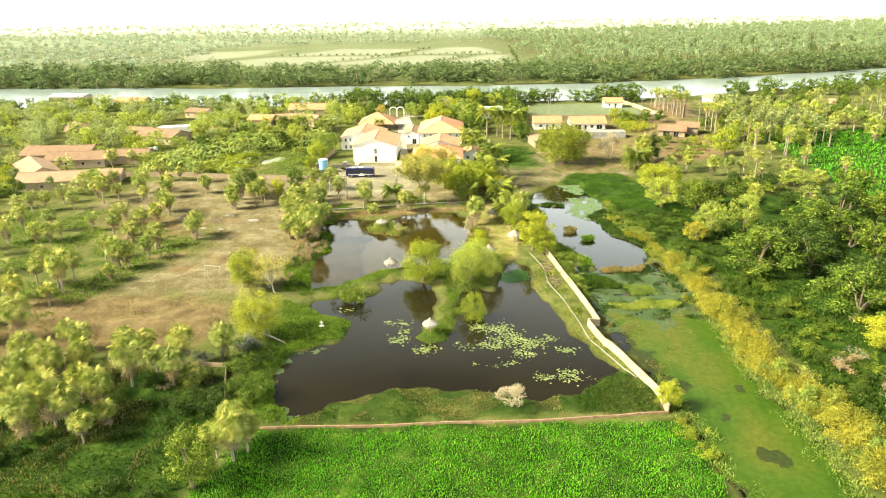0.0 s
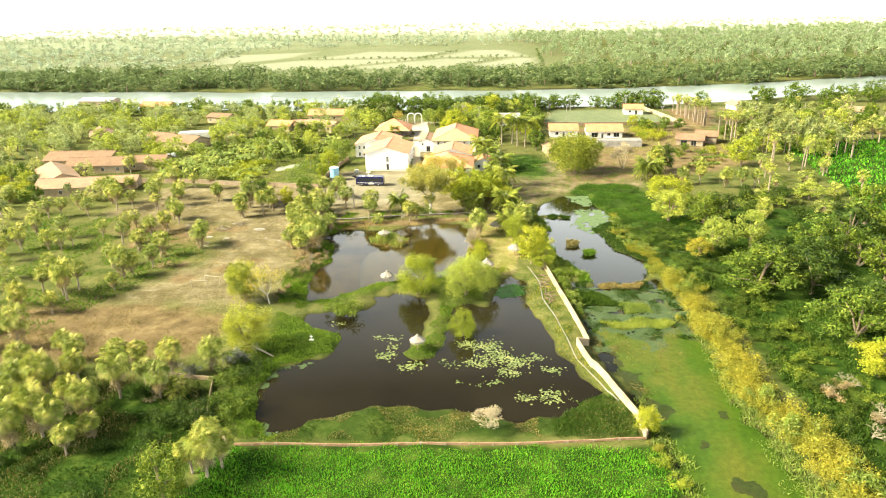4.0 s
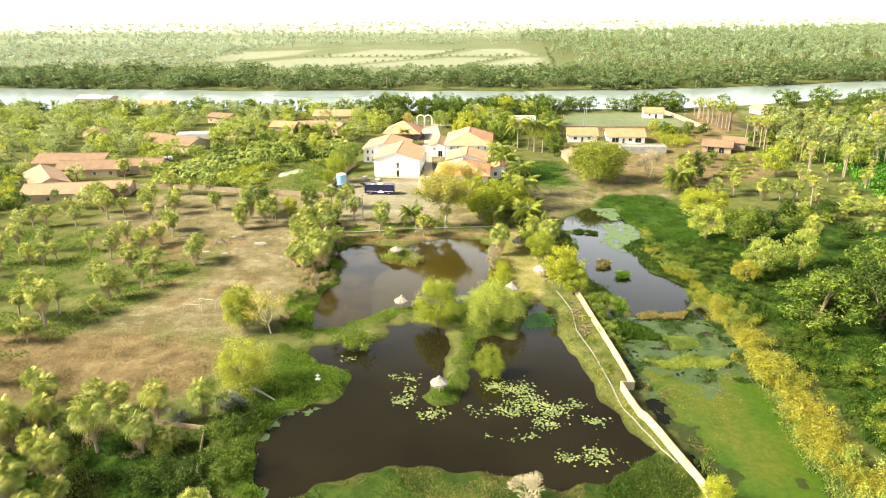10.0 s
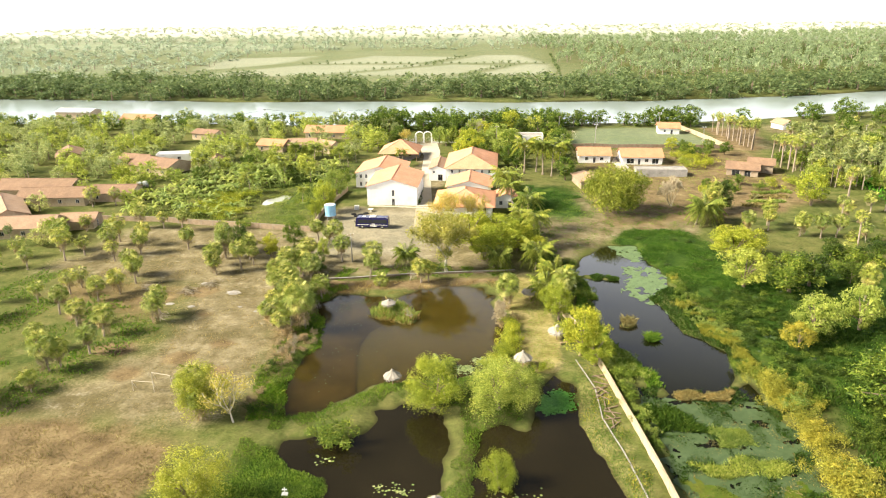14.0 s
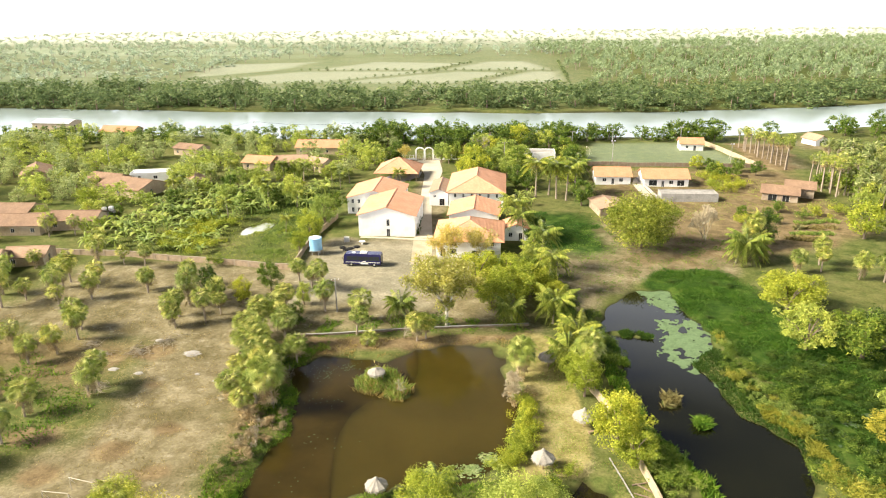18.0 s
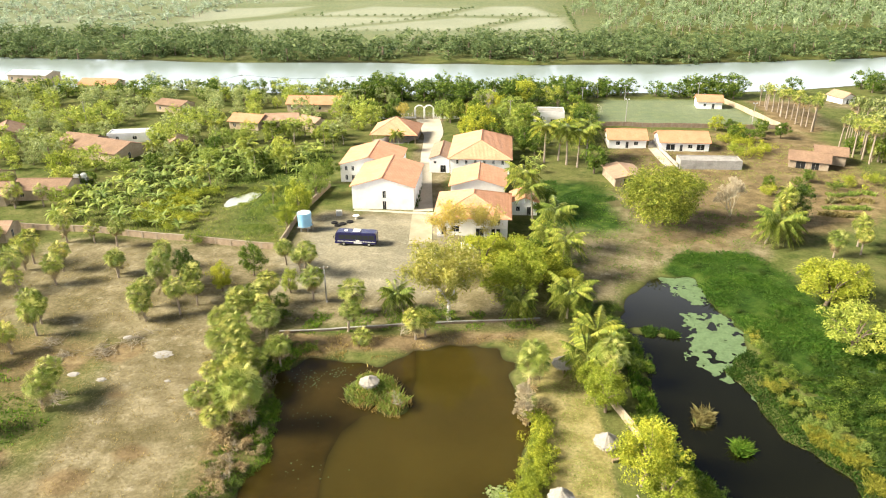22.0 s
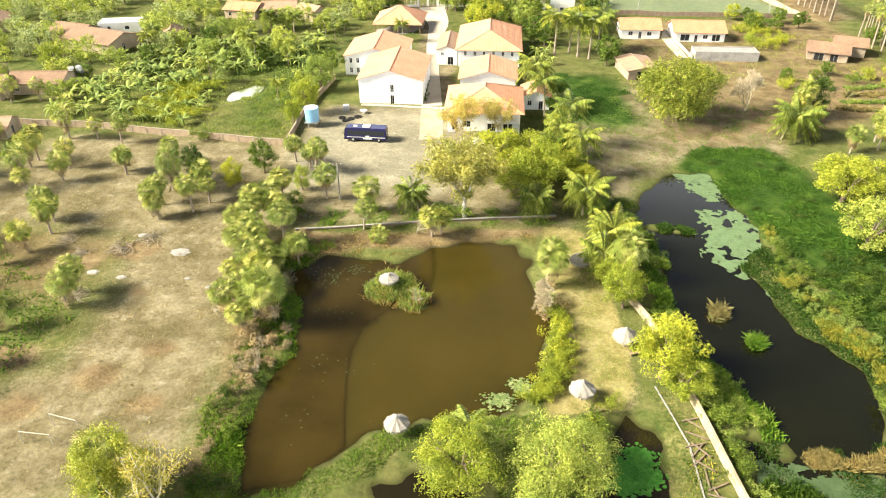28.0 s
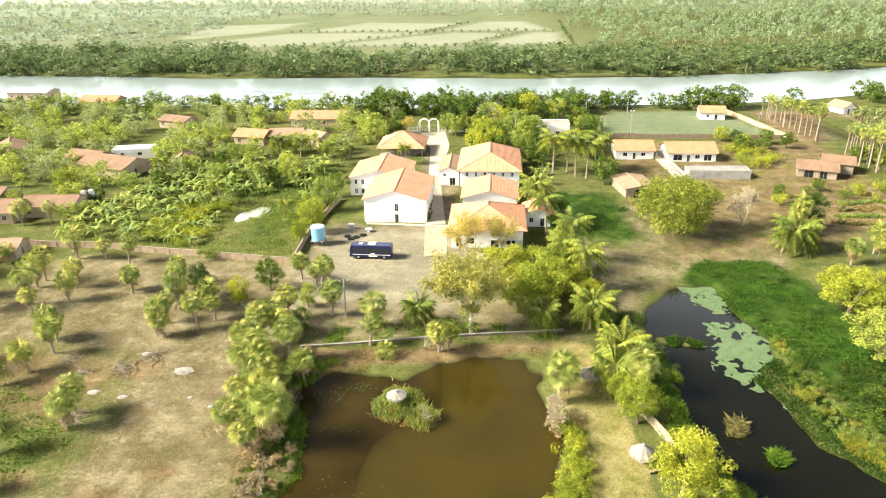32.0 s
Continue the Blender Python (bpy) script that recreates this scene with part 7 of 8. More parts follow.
woods("riverside_trees", scatter([(-60, 358), (20, 364), (94, 370), (98, 386), (-60, 384)], 66, 6.5, 10.5, 4.0, 1.25) + scatter([(-260, 362), (-60, 360), (-60, 382), (-260, 388)], 44, 4.0, 8.5, 5.0, 1.2) + scatter([(112, 372), (330, 420), (330, 470), (112, 394)], 50, 6, 10, 5.0), MID, "leaf_green", "dark green trees along the near river bank")
woods("eastern_woods", scatter([(112, 60), (330, 40), (330, 260), (200, 250), (150, 190), (112, 190)], 190, 7, 11, 5.0), MID, "leaf_green", "green woods far to the east")
woods("eastern_palm_wood", scatter([(118, 262), (330, 240), (400, 420), (118, 352)], 150, 7, 10, 4.6), MID_PALM, "palm_far", "palm wood between the huts and the river", "palm_bark")
woods("hut_palm_grove", scatter([(102, 270), (135, 258), (150, 330), (122, 350), (108, 318)], 90, 7, 10.5, 3.0, 1.0), MID_PALM, "palm_far", "close grove of fan palms beside the farm huts", "palm_bark")
bank = [(x, y, h, w) for x, y, h, w in scatter([(-700, 466), (900, 466), (900, 1180), (-700, 640)], 1000, 8, 14.5, 7.0, 1.45, lambda x, y: RIVER_FAR(x) - 2 < y < RIVER_FAR(x) + 62 + 14 * math.sin(x * 0.02))]
woods("far_bank_woods", bank, BANK, "leaf_bank", "dense green woods along the far river bank")
inland = lambda x, y: y > RIVER_FAR(x) + 75 and not (-260 < x < 48 and 590 < y < 845 + 0.1 * x)
woods("far_palm_wood", scatter([(52, 560), (300, 590), (900, 1000), (900, 1250), (20, 990), (38, 900), (70, 800), (48, 720), (76, 640)], 1300, 9, 13, 7.5, 1.1, inland), FAR_PALM, "leaf_wood", "palm woods across the river, haze paled into their colour", "palm_bark")
woods("western_far_wood", scatter([(-800, 570), (-250, 560), (-262, 760), (-130, 850), (60, 862), (100, 960), (-300, 1060), (-800, 1100)], 520, 7, 11, 9.0, 1.15, inland), FAR_PALM, "leaf_far", "palm woods behind the far fields, haze in the leaf colour", "palm_bark")
woods("far_scrub", scatter([(-900, 560), (-240, 540), (-240, 860), (60, 860), (100, 1000), (900, 1000), (900, 1500), (-900, 1500)], 2100, 2.0, 4.2, 7.5, 2.8, inland), FAR, "leaf_far", "scattered scrub with distance haze put into its leaf colour")
woods("field_hedges", [(x0 + (x1 - x0) * k / n, y0 + (y1 - y0) * k / n, rnd.uniform(1.5, 3.5), 1.4) for x0, y0, x1, y1, n in ((-245, 594, 45, 597, 40), (-180, 697, 48, 697, 30), (-145, 600, -52, 695, 16), (-30, 603, 18, 692, 12), (-62, 704, -30, 780, 10), (48, 600, 52, 800, 22)) for k in range(n)], FAR, "leaf_bank", "low hedges between the far fields")


# ---- tall grass and reeds ----
def tufts(name, poly, n, h, width, mat, label, lean=0.35, zmin=-0.1, zmax=9.0, clump=0.0, fade=0.7, lump=0.0):
    """Blades over a plot, one object."""
    g = np.random.default_rng(int(n + abs(poly[0][0]) * 10))
    xs, ys = np.array([p[0] for p in poly]), np.array([p[1] for p in poly])
    x, y = g.uniform(xs.min(), xs.max(), n * 3), g.uniform(ys.min(), ys.max(), n * 3)
    keep = polygon_distance(poly, x, y) < 1.2 * wobble(x, y, 0.6, 4) - g.exponential(fade, len(x)) + 0.6 * fade
    if clump:
        keep &= wobble(x, y, clump, 17) > -0.05
    x, y = x[keep][:n], y[keep][:n]
    z = height(x, y)
    ok = (z > zmin) & (z < zmax)
    x, y, z = x[ok], y[ok], z[ok] - 0.03
    a = g.uniform(0, 6.28, len(x))
    hh = h * g.uniform(0.5, 1.25, len(x)) * (0.85 + 0.3 * wobble(x, y, 0.4, 6))
    if lump:
        hh = hh * np.clip(1.0 + lump * (wobble(x, y, 0.28, 14) + 0.5 * wobble(x, y, 0.7, 15)), 0.25, 2.6)
    dx, dy = g.normal(size=len(x)) * lean * hh, g.normal(size=len(x)) * lean * hh
    w = width * g.uniform(0.6, 1.3, len(x))
    p0 = np.stack([x - np.cos(a) * w, y - np.sin(a) * w, z], 1)
    p1 = np.stack([x + np.cos(a) * w, y + np.sin(a) * w, z], 1)
    p2 = np.stack([x + dx * 0.4 + np.cos(a) * w * 0.7, y + dy * 0.4 + np.sin(a) * w * 0.7, z + hh * 0.65], 1)
    p3 = np.stack([x + dx, y + dy, z + hh], 1)
    v = np.stack([p0, p1, p2, p3], 1).reshape(-1, 3)
    ob = link(name, v, np.arange(len(v)).reshape(-1, 4), mat)
    return tagged(ob, label, "grass", "", "stuff")


tufts("field_grass", [(-36, 52), (34, 52), (31, 84.5), (15, 83.6), (-8, 82.6), (-28, 81.6)], 70000, 0.36, 0.055, "grass", "tall lush green grass of the open field")
tufts("shore_grass", [(-24, 82.8), (28, 86), (29, 97), (18, 92.5), (4, 93), (-9, 94.5), (-18, 91)], 15000, 0.22, 0.035, "reed", "rough green grass on the south shore", 0.7, 0.02, 9, 0, 0.7, 0.5)
tufts("corner_grass", [(-33, 84), (-22, 83.6), (-24, 88), (-28, 96), (-28.5, 103), (-24, 107), (-31, 106), (-33, 96)], 7000, 0.35, 0.06, "marsh_grass", "green grass between the wall and the pond", 0.6, 0.0)
tufts("corner_grass", [(17, 85.4), (29, 87), (28.5, 92), (25, 99), (17, 91)], 6000, 0.35, 0.06, "reed", "green grass in the pond's corner", 0.6, 0.0)
tufts("shore_sedge", [(-24, 83.2), (28, 86.6), (29, 97), (18, 92.5), (4, 93), (-9, 94.5), (-18, 91)], 11000, 0.22, 0.035, "dry_grass", "brown sedge on the south shore", 0.6, 0.0, 9, 0.35)
tufts("ditch_edge_weeds", [(29.5, 98), (31, 85), (32.5, 74), (36, 61), (38.5, 61), (35, 74), (33.5, 86), (32, 98)], 5000, 0.5, 0.08, "weed", "weeds along the ditch", 0.5, -1)
tufts("ditch_edge_weeds", [(44, 118), (43.5, 104), (44.5, 86), (45.5, 72), (45, 61), (49, 61), (49, 84), (47, 100), (46.5, 119)], 7000, 0.5, 0.08, "weed", "weeds along the ditch", 0.5, -1)
tufts("ditch_weeds", [(28, 118), (44, 118), (46, 86), (46, 62), (38, 62), (33, 80), (30, 100)], 5000, 0.14, 0.05, "reed", "sparse weeds over the duckweed", 0.8, -1, 9, 0.4)
tufts("ditch_sedge", [(27, 120), (36, 119), (38, 108), (34, 96), (31, 98)], 5000, 0.24, 0.04, "dry_grass", "brown sedge drying on the ditch", 0.8, -1, 9, 0.7)
tufts("thicket_grass", [(50, 60), (74, 60), (74, 110), (62, 152), (50, 144), (54, 100)], 9000, 0.8, 0.1, "reed", "dark grass below the thicket", 0.5, -0.1, 9, 0.3)
tufts("lobe_grass", [(-33, 103), (-24, 106), (-19, 112), (-19, 118), (-27, 121), (-33, 125), (-36, 115)], 16000, 0.3, 0.05, "bright_grass", "bright green grass on the low spit", 0.5, 0.02)
tufts("dike_grass", [(-31, 128), (-24, 129), (-14, 137), (-3, 135), (-2, 128), (-3, 116), (-8, 110), (-4, 107), (1, 114), (2, 124), (6, 134), (8, 144), (-4, 145), (-14, 143), (-24, 135), (-31, 132)], 26000, 0.35, 0.045, "bright_grass", "green grass along the dike between the ponds", 0.5, -0.06, 9, 0, 0.3)
tufts("bank_grass", [(16, 150), (14.5, 132), (18, 118), (24, 101), (28, 95), (29, 91), (25, 105), (22.6, 113), (19.6, 147)], 3500, 0.34, 0.04, "gold_shrub", "golden yellow grass on the narrow bank", 0.5, 0.03, 9, 0.6)
tufts("bank_weeds", [(16, 150), (14.5, 132), (18, 118), (24, 101), (28, 95), (29, 91), (25, 105), (22.6, 113), (19.6, 147)], 9000, 0.26, 0.04, "marsh_grass", "green weeds on the narrow bank", 0.6, 0.03)
tufts("meadow_tussocks", [(41, 184), (40, 176), (44, 164), (46, 152), (60, 142), (64, 160), (66, 186), (50, 190)], 11000, 0.45, 0.07, "reed", "tussocks of the marsh meadow", 0.6, -1, 9, 0.6)
tufts("marsh_tussocks", [(25.5, 143), (42, 144), (46, 133), (45, 117), (26, 117)], 17000, 0.42, 0.06, "reed", "low green tussocks in the marsh", 0.7, -1, 9, 0.6)
tufts("marsh_sedge", [(26, 140), (42, 142), (45, 128), (44, 112), (34, 98), (31, 98), (27, 110)], 7000, 0.35, 0.06, "dry_grass", "brown sedge clumps in the marsh", 0.6, -1, 9, 0.9)
tufts("ditch_tussocks", [(27, 118), (32, 118), (36, 100), (37, 84), (33, 84), (30.5, 98)], 9000, 0.24, 0.045, "reed", "dark tussocks along the ditch's side", 0.7, -1, 9, 0.8)
tufts("marsh_reeds", [(31, 213), (38, 222), (50, 223), (56, 208), (60, 190), (62, 164), (48, 164), (44, 174), (42, 182), (40, 189), (35, 210)], 50000, 0.36, 0.035, "meadow_grass", "lush green reeds beside the channel", 0.8, 0.0, 9, 0, 2.2, 1.1)
tufts("headland_reeds", [(29.6, 197.6), (35.4, 203), (37.4, 200), (32, 195.8)], 1800, 0.6, 0.05, "reed", "dark green reeds on a spit of the channel", 0.5, -1.5)
tufts("green_pasture", [(110, 180), (170, 170), (220, 300), (120, 290)], 9000, 1.0, 0.3, "grass", "green pasture behind the thicket", 0.4)
tufts("east_marsh_grass", [(52, 118), (62, 112), (84, 118), (92, 150), (96, 182), (70, 190), (58, 176), (52, 150)], 24000, 0.5, 0.06, "reed", "dark rank grass under the marsh trees", 0.5, 0.05, 9, 0, 0.7, 0.8)
tufts("east_marsh_weeds", [(54, 104), (66, 104), (80, 130), (88, 166), (64, 176), (56, 150)], 7000, 0.35, 0.06, "marsh_grass", "lighter weeds in the eastern marsh", 0.6, 0.05, 9, 0.25)
tufts("marsh_grass", [(44, 165), (60, 160), (60, 185), (46, 182)], 9000, 0.6, 0.07, "reed", "mottled marsh grass by the thicket", 0.5, -0.1, 9, 0.5)
tufts("path_grass", [(3, 147), (14, 148), (15, 165), (8, 186), (4, 186), (5, 165)], 9000, 0.14, 0.05, "weed", "short sunlit grass of the path", 0.6, 0.05, 9, 0.5)
tufts("lot_grass", [(-80, 126), (-40, 126), (-36, 160), (-48, 180), (-100, 182), (-90, 150)], 8000, 0.22, 0.04, "dry_grass", "thin dry grass over the sandy lot", 0.6, 0.1, 9, 0.35)
tufts("brown_grass", [(-96, 103), (-44, 104), (-38, 122), (-60, 128), (-104, 127)], 22000, 0.28, 0.035, "dry_grass", "tall dry brown grass", 0.6, 0.1, 9, 0, 1.5, 0.5)
tufts("western_grass", [(-125, 112), (-84, 104), (-70, 128), (-62, 160), (-98, 186), (-126, 190)], 14000, 0.4, 0.13, "marsh_grass", "olive grass under the western palms", 0.5, 0.1, 9, 0.25)
tufts("undergrowth", [(-80, 50), (-34, 50), (-29, 80), (-36, 98), (-50, 100), (-82, 104)], 26000, 0.5, 0.055, "reed", "rank dark undergrowth among the palms", 0.5, 0.1, 9, 0, 0.7, 0.7)
tufts("dry_undergrowth", [(-80, 60), (-40, 66), (-36, 98), (-50, 100), (-82, 104)], 12000, 0.5, 0.05, "dry_grass", "dry brown grass among the palms", 0.5, 0.1, 9, 0.3)
tufts("plot_grass", [(-106, 226), (-50, 220), (-48, 262), (-54, 300), (-100, 290)], 20000, 0.4, 0.06, "weed", "pale green weeds of the banana plot", 0.5, 0.1)
tufts("north_shore_weeds", [(-36, 174), (-14, 179), (0, 180), (5, 186), (-12, 185), (-37, 182)], 4000, 0.35, 0.04, "dry_grass", "brown weeds below the court wall", 0.6, 0.05, 9, 0.5)
tufts("west_bank_grass", [(-37, 181), (-32, 179), (-33.6, 170), (-31, 163), (-29.4, 155), (-31.4, 146), (-31.4, 139), (-29.4, 131), (-34.8, 129), (-36.4, 139), (-36, 150), (-34.6, 158), (-37, 167), (-39.5, 176)], 15000, 0.42, 0.05, "marsh_grass", "rank green grass on the west bank of the pond", 0.6, -0.1, 9, 0, 0.5, 0.6)
tufts("yard_grass", [(9, 268), (24, 268), (28, 248), (29, 234), (18, 229), (8, 238)], 11000, 0.3, 0.05, "meadow_grass", "dark green grass of the garden plot", 0.7, 0.1, 9, 0.22, 2.5, 0.5)
tufts("plot_herbs", [(-62, 228), (-51, 222), (-50, 262), (-62, 264)], 6000, 0.4, 0.06, "weed", "green herbs of the open plot", 0.6, 0.1, 9, 0.25, 1.0, 0.5)
tufts("hedge_foot", [(1, 146.6), (3.6, 149.5), (4.6, 154), (5.6, 160), (5, 166), (3.6, 166), (4, 160), (3.2, 154), (1, 149)], 5000, 0.5, 0.05, "weed", "light green grass along the pond path", 0.5, 0.0)
tufts("puddle_reeds", [(-72.5, 242), (-64, 244.4), (-61.6, 254), (-67, 257), (-73, 248)], 1600, 0.55, 0.07, "weed", "pale reeds standing round the puddle", 0.5, -0.35, 9, 0.3)
tufts("golden_reeds", [(40.0, 164.8), (41.8, 165.2), (43.6, 161), (45.6, 155.5), (46, 150.5), (44.4, 150.5), (43.7, 156.4), (41.2, 160.8)], 6000, 0.75, 0.04, "gold_shrub", "golden dry reeds edging the channel", 0.45, 0.0)
tufts("isle_weeds", [(-24, 165), (-15, 163), (-13, 168), (-16, 174), (-22, 174)], 2600, 1.2, 0.05, "weed", "pale green weeds on the islet", 0.35, 0.0)
tufts("isle_weeds", [(-23, 164), (-14.5, 162.6), (-12.6, 167), (-16, 175), (-21, 176)], 1500, 0.9, 0.06, "dry_grass", "dry brown weeds on the islet", 0.5, -0.2)
for x, y, r, mat, lab in ((27.3, 166.3, 1.6, "dry_grass", "tuft of pale reeds standing in the channel"), (30.6, 160.2, 1.2, "marsh_grass", "tuft of green reeds standing in the channel")):
    tufts("reed_tuft", [(x + r * math.cos(k), y + r * math.sin(k)) for k in (0, 1, 2, 3, 4, 5)], 900, 1.2, 0.035, mat, lab, 0.5, -1.5)
for k, poly in enumerate(([(29.5, 141.2), (33, 142), (37, 141.4), (39.6, 142.6), (38, 140), (33, 139.6)], [(33, 131), (38, 132), (39, 128.5), (34, 127.5)], [(28, 123.5), (36, 125), (42, 126), (41, 122.5), (33, 120.5)])):
    tufts("dry_reeds", poly, 4500, 0.8, 0.03, "weed" if k else "dry_grass", "bed of rank brown-green reeds in the marsh" if k else "bed of dry tan reeds in the marsh", 0.4, -1)
tufts("green_reeds", [(24, 135), (28, 138), (32, 135), (33, 131), (27, 131.5)], 4200, 0.9, 0.06, "reed", "bed of green reeds in the marsh", 0.4, -1)
tufts("bank_reeds", [(20, 190), (22.5, 184), (21.5, 171), (23, 160), (26, 152), (30, 143), (26, 143), (21, 152), (18.5, 163), (18.5, 185)], 9000, 0.8, 0.1, "marsh_grass", "green reeds below the white wall", 0.45, -0.3)
tufts("sandbar_reeds", [(21, 190), (24, 191.2), (29, 189.5), (29, 188), (24, 188)], 1800, 0.6, 0.07, "reed", "low spit of weeds in the channel", 0.5, -0.3)


tufts("bank_weeds", [(36, 183), (39, 187), (41, 180), (42, 170), (45, 160), (47, 149), (41.3, 147), (41.3, 156), (39, 160), (35.8, 162.5), (34.8, 171), (33.8, 179)], 11000, 0.5, 0.07, "reed", "rank weeds along the channel's bank", 0.6, 0.0)
tufts("scattered_weeds", [(14, 196), (20, 196), (22, 207), (34, 217), (54, 225), (62, 246), (30, 262), (12, 240)], 11000, 0.3, 0.05, "marsh_grass", "clumps of weed over the sandy ground", 0.7, 0.1, 9, 0.7)
tufts("scattered_weeds", [(-62, 150), (-40, 132), (-36, 160), (-44, 180), (-40, 190), (-60, 214), (-98, 214), (-100, 186)], 9000, 0.26, 0.04, "dry_grass", "clumps of dry weed over the sandy lot", 0.7, 0.1, 9, 0.8)
tufts("court_weeds", [(-36, 184), (-14, 187), (7, 189), (6, 194), (-12, 194), (-36, 191)], 4000, 0.35, 0.09, "marsh_grass", "weeds along the court wall", 0.7, 0.1, 9, 0.6)
tufts("yard_weeds", [(60, 262), (100, 262), (104, 300), (62, 326), (28, 326), (26, 262)], 12000, 0.3, 0.06, "weed", "weeds of the eastern plots", 0.7, 0.1, 9, 0.5)


# ---- floating weed ----
def sheet(name, poly, z, mat, label, cell=0.45, cut=0.0, grain=0.8, seed=1):
    xs, ys = [p[0] for p in poly], [p[1] for p in poly]
    ax, ay = np.arange(min(xs), max(xs), cell), np.arange(min(ys), max(ys), cell)
    X, Y = np.meshgrid(ax, ay)
    inside = polygon_distance(poly, X + cell / 2, Y + cell / 2) + 1.1 * wobble(X, Y, grain, seed) + 0.5 * wobble(X, Y, 3 * grain, seed + 5) < 0
    inside &= (wobble(X, Y, grain * 0.6, seed + 1) + 0.5 * wobble(X, Y, grain * 2.2, seed + 2)) > cut
    vs, fs, ids = [], [], {}
    for j, i in zip(*np.nonzero(inside)):
        q = []
        for di, dj in ((0, 0), (1, 0), (1, 1), (0, 1)):
            k = (i + di, j + dj)
            if k not in ids:
                ids[k] = len(vs)
                jx, jy = 0.3 * cell * math.sin(k[0] * 12.9 + k[1] * 7.1), 0.3 * cell * math.sin(k[0] * 5.3 - k[1] * 9.7)
                vs.append((xs and min(xs) + k[0] * cell + jx, min(ys) + k[1] * cell + jy, z))
            q.append(ids[k])
        fs.append(tuple(q))
    return tagged(link(name, vs, fs, mat), label, "weed", "", "stuff")


sheet("duckweed", [(26, 121), (34, 117), (40, 120), (46, 116), (45, 98), (46.5, 86), (47.5, 74), (47.5, 60), (36, 60), (33, 74), (32, 86), (32.5, 96), (29.5, 108)], 0.06, "duckweed", "smooth green duckweed over the ditch", 0.3, -0.8, 0.55, 31)
sheet("ditch_scum", [(26, 119), (46, 116), (45, 98), (46.5, 86), (47.5, 74), (47.5, 60), (36, 60), (33, 74), (32, 86), (31, 96), (27.5, 108)], 0.045, "algae_dark", "dull olive scum under the duckweed", 0.5, -1.6, 0.5, 33)
sheet("marsh_algae", [(24.5, 140.5), (30, 139), (42, 140), (47, 133), (46, 112), (26, 112)], 0.05, "algae", "mottled green algae on the marsh", 0.24, -0.75, 1.3, 41)
sheet("meadow_algae", [(44, 182), (44, 166), (50, 150), (58, 148), (62, 165), (58, 182)], 0.62, "algae", "pale scum drying on the marsh meadow", 0.2, 0.7, 1.6, 46)
sheet("channel_algae", [(29, 212), (37, 212), (37.5, 200), (33, 201), (31, 206)], 0.03, "algae_mint", "pale green algae at the channel head", 0.16, -0.8, 1.5, 51)
sheet("channel_algae", [(31, 196.5), (38, 197), (41, 190), (39.5, 183), (37.5, 174.5), (33.5, 176), (28.5, 182), (31.5, 190)], 0.03, "algae_mint", "pale green algae drifting on black water", 0.16, -0.6, 1.5, 61)
sheet("channel_algae", [(35, 180), (38.5, 182), (38, 174), (41, 166), (39, 165), (35.5, 173)], 0.03, "algae_mint", "broken green algae along the bank", 0.16, 0.1, 1.6, 64)
sheet("pond_algae", [(-32, 103), (-24, 105.5), (-22, 107), (-27, 104), (-28, 97), (-31, 99)], 0.03, "algae", "green scum along the pond edge", 0.35, -0.4, 1.2, 91)
sheet("pond_algae", [(-30, 92), (-26, 89), (-22, 85), (-20, 85.2), (-24, 83.6), (-30, 84)], 0.03, "algae", "green scum at the pond corner", 0.35, -0.7, 1.2, 95)


def lilies(name, spots, mat, label, seed, size=0.52):
    """Round notched pads lying on the water."""
    g = random.Random(seed)
    vs, fs = [], []
    for cx, cy, r, n in spots:
        for _ in range(int(n * 2.1)):
            x, y, s, a0 = cx + g.gauss(0, r * 0.54), cy + g.gauss(0, r * 0.44), size * g.uniform(0.14, 0.4), g.uniform(0, 6.28)
            b = len(vs)
            z = 0.02 + g.uniform(0, 0.03)
            vs.append((x, y, z))
            vs += [(x + s * math.cos(a0 + 0.25 + 5.8 * k / 9), y + s * math.sin(a0 + 0.25 + 5.8 * k / 9), z + g.uniform(-0.008, 0.014)) for k in range(10)]
            fs += [(b, b + 1 + k, b + 2 + k) for k in range(9)]
    return tagged(link(name, vs, fs, mat), label, "water lilies", "", "stuff")


lilies("lily_pads", [(4, 114, 2.2, 60), (7.5, 113.5, 2.4, 80), (9, 109.5, 3.0, 110), (12.5, 108, 2.4, 80), (11, 104.5, 2.0, 50), (6, 107.5, 2.2, 60), (18, 105.5, 1.6, 30), (17.5, 97.5, 2.4, 60), (13.5, 97, 1.6, 24),
                     (15.5, 109.5, 1.8, 24), (3, 101, 0.6, 5), (1, 107, 2.0, 14), (6.5, 100.5, 1.6, 8), (9, 101.5, 1.0, 10)], "lily", "floating water lily pads on the dark pond", 5)
lilies("lily_pads", [(-10, 109.5, 1.8, 50), (-9.5, 112.5, 1.2, 18), (-6, 105.5, 1.8, 30), (-10, 116, 1.8, 20), (-12.5, 116, 1.0, 10), (-4.5, 106.5, 1.4, 24), (-21, 121.5, 1.4, 9)], "lily", "scattered lily pads near the thatched shelter", 6)
lilies("lily_pads", [(-3, 147.3, 1.7, 120), (-0.2, 150.0, 1.5, 100)], "lily", "two round beds of lily pads by the bank", 7)


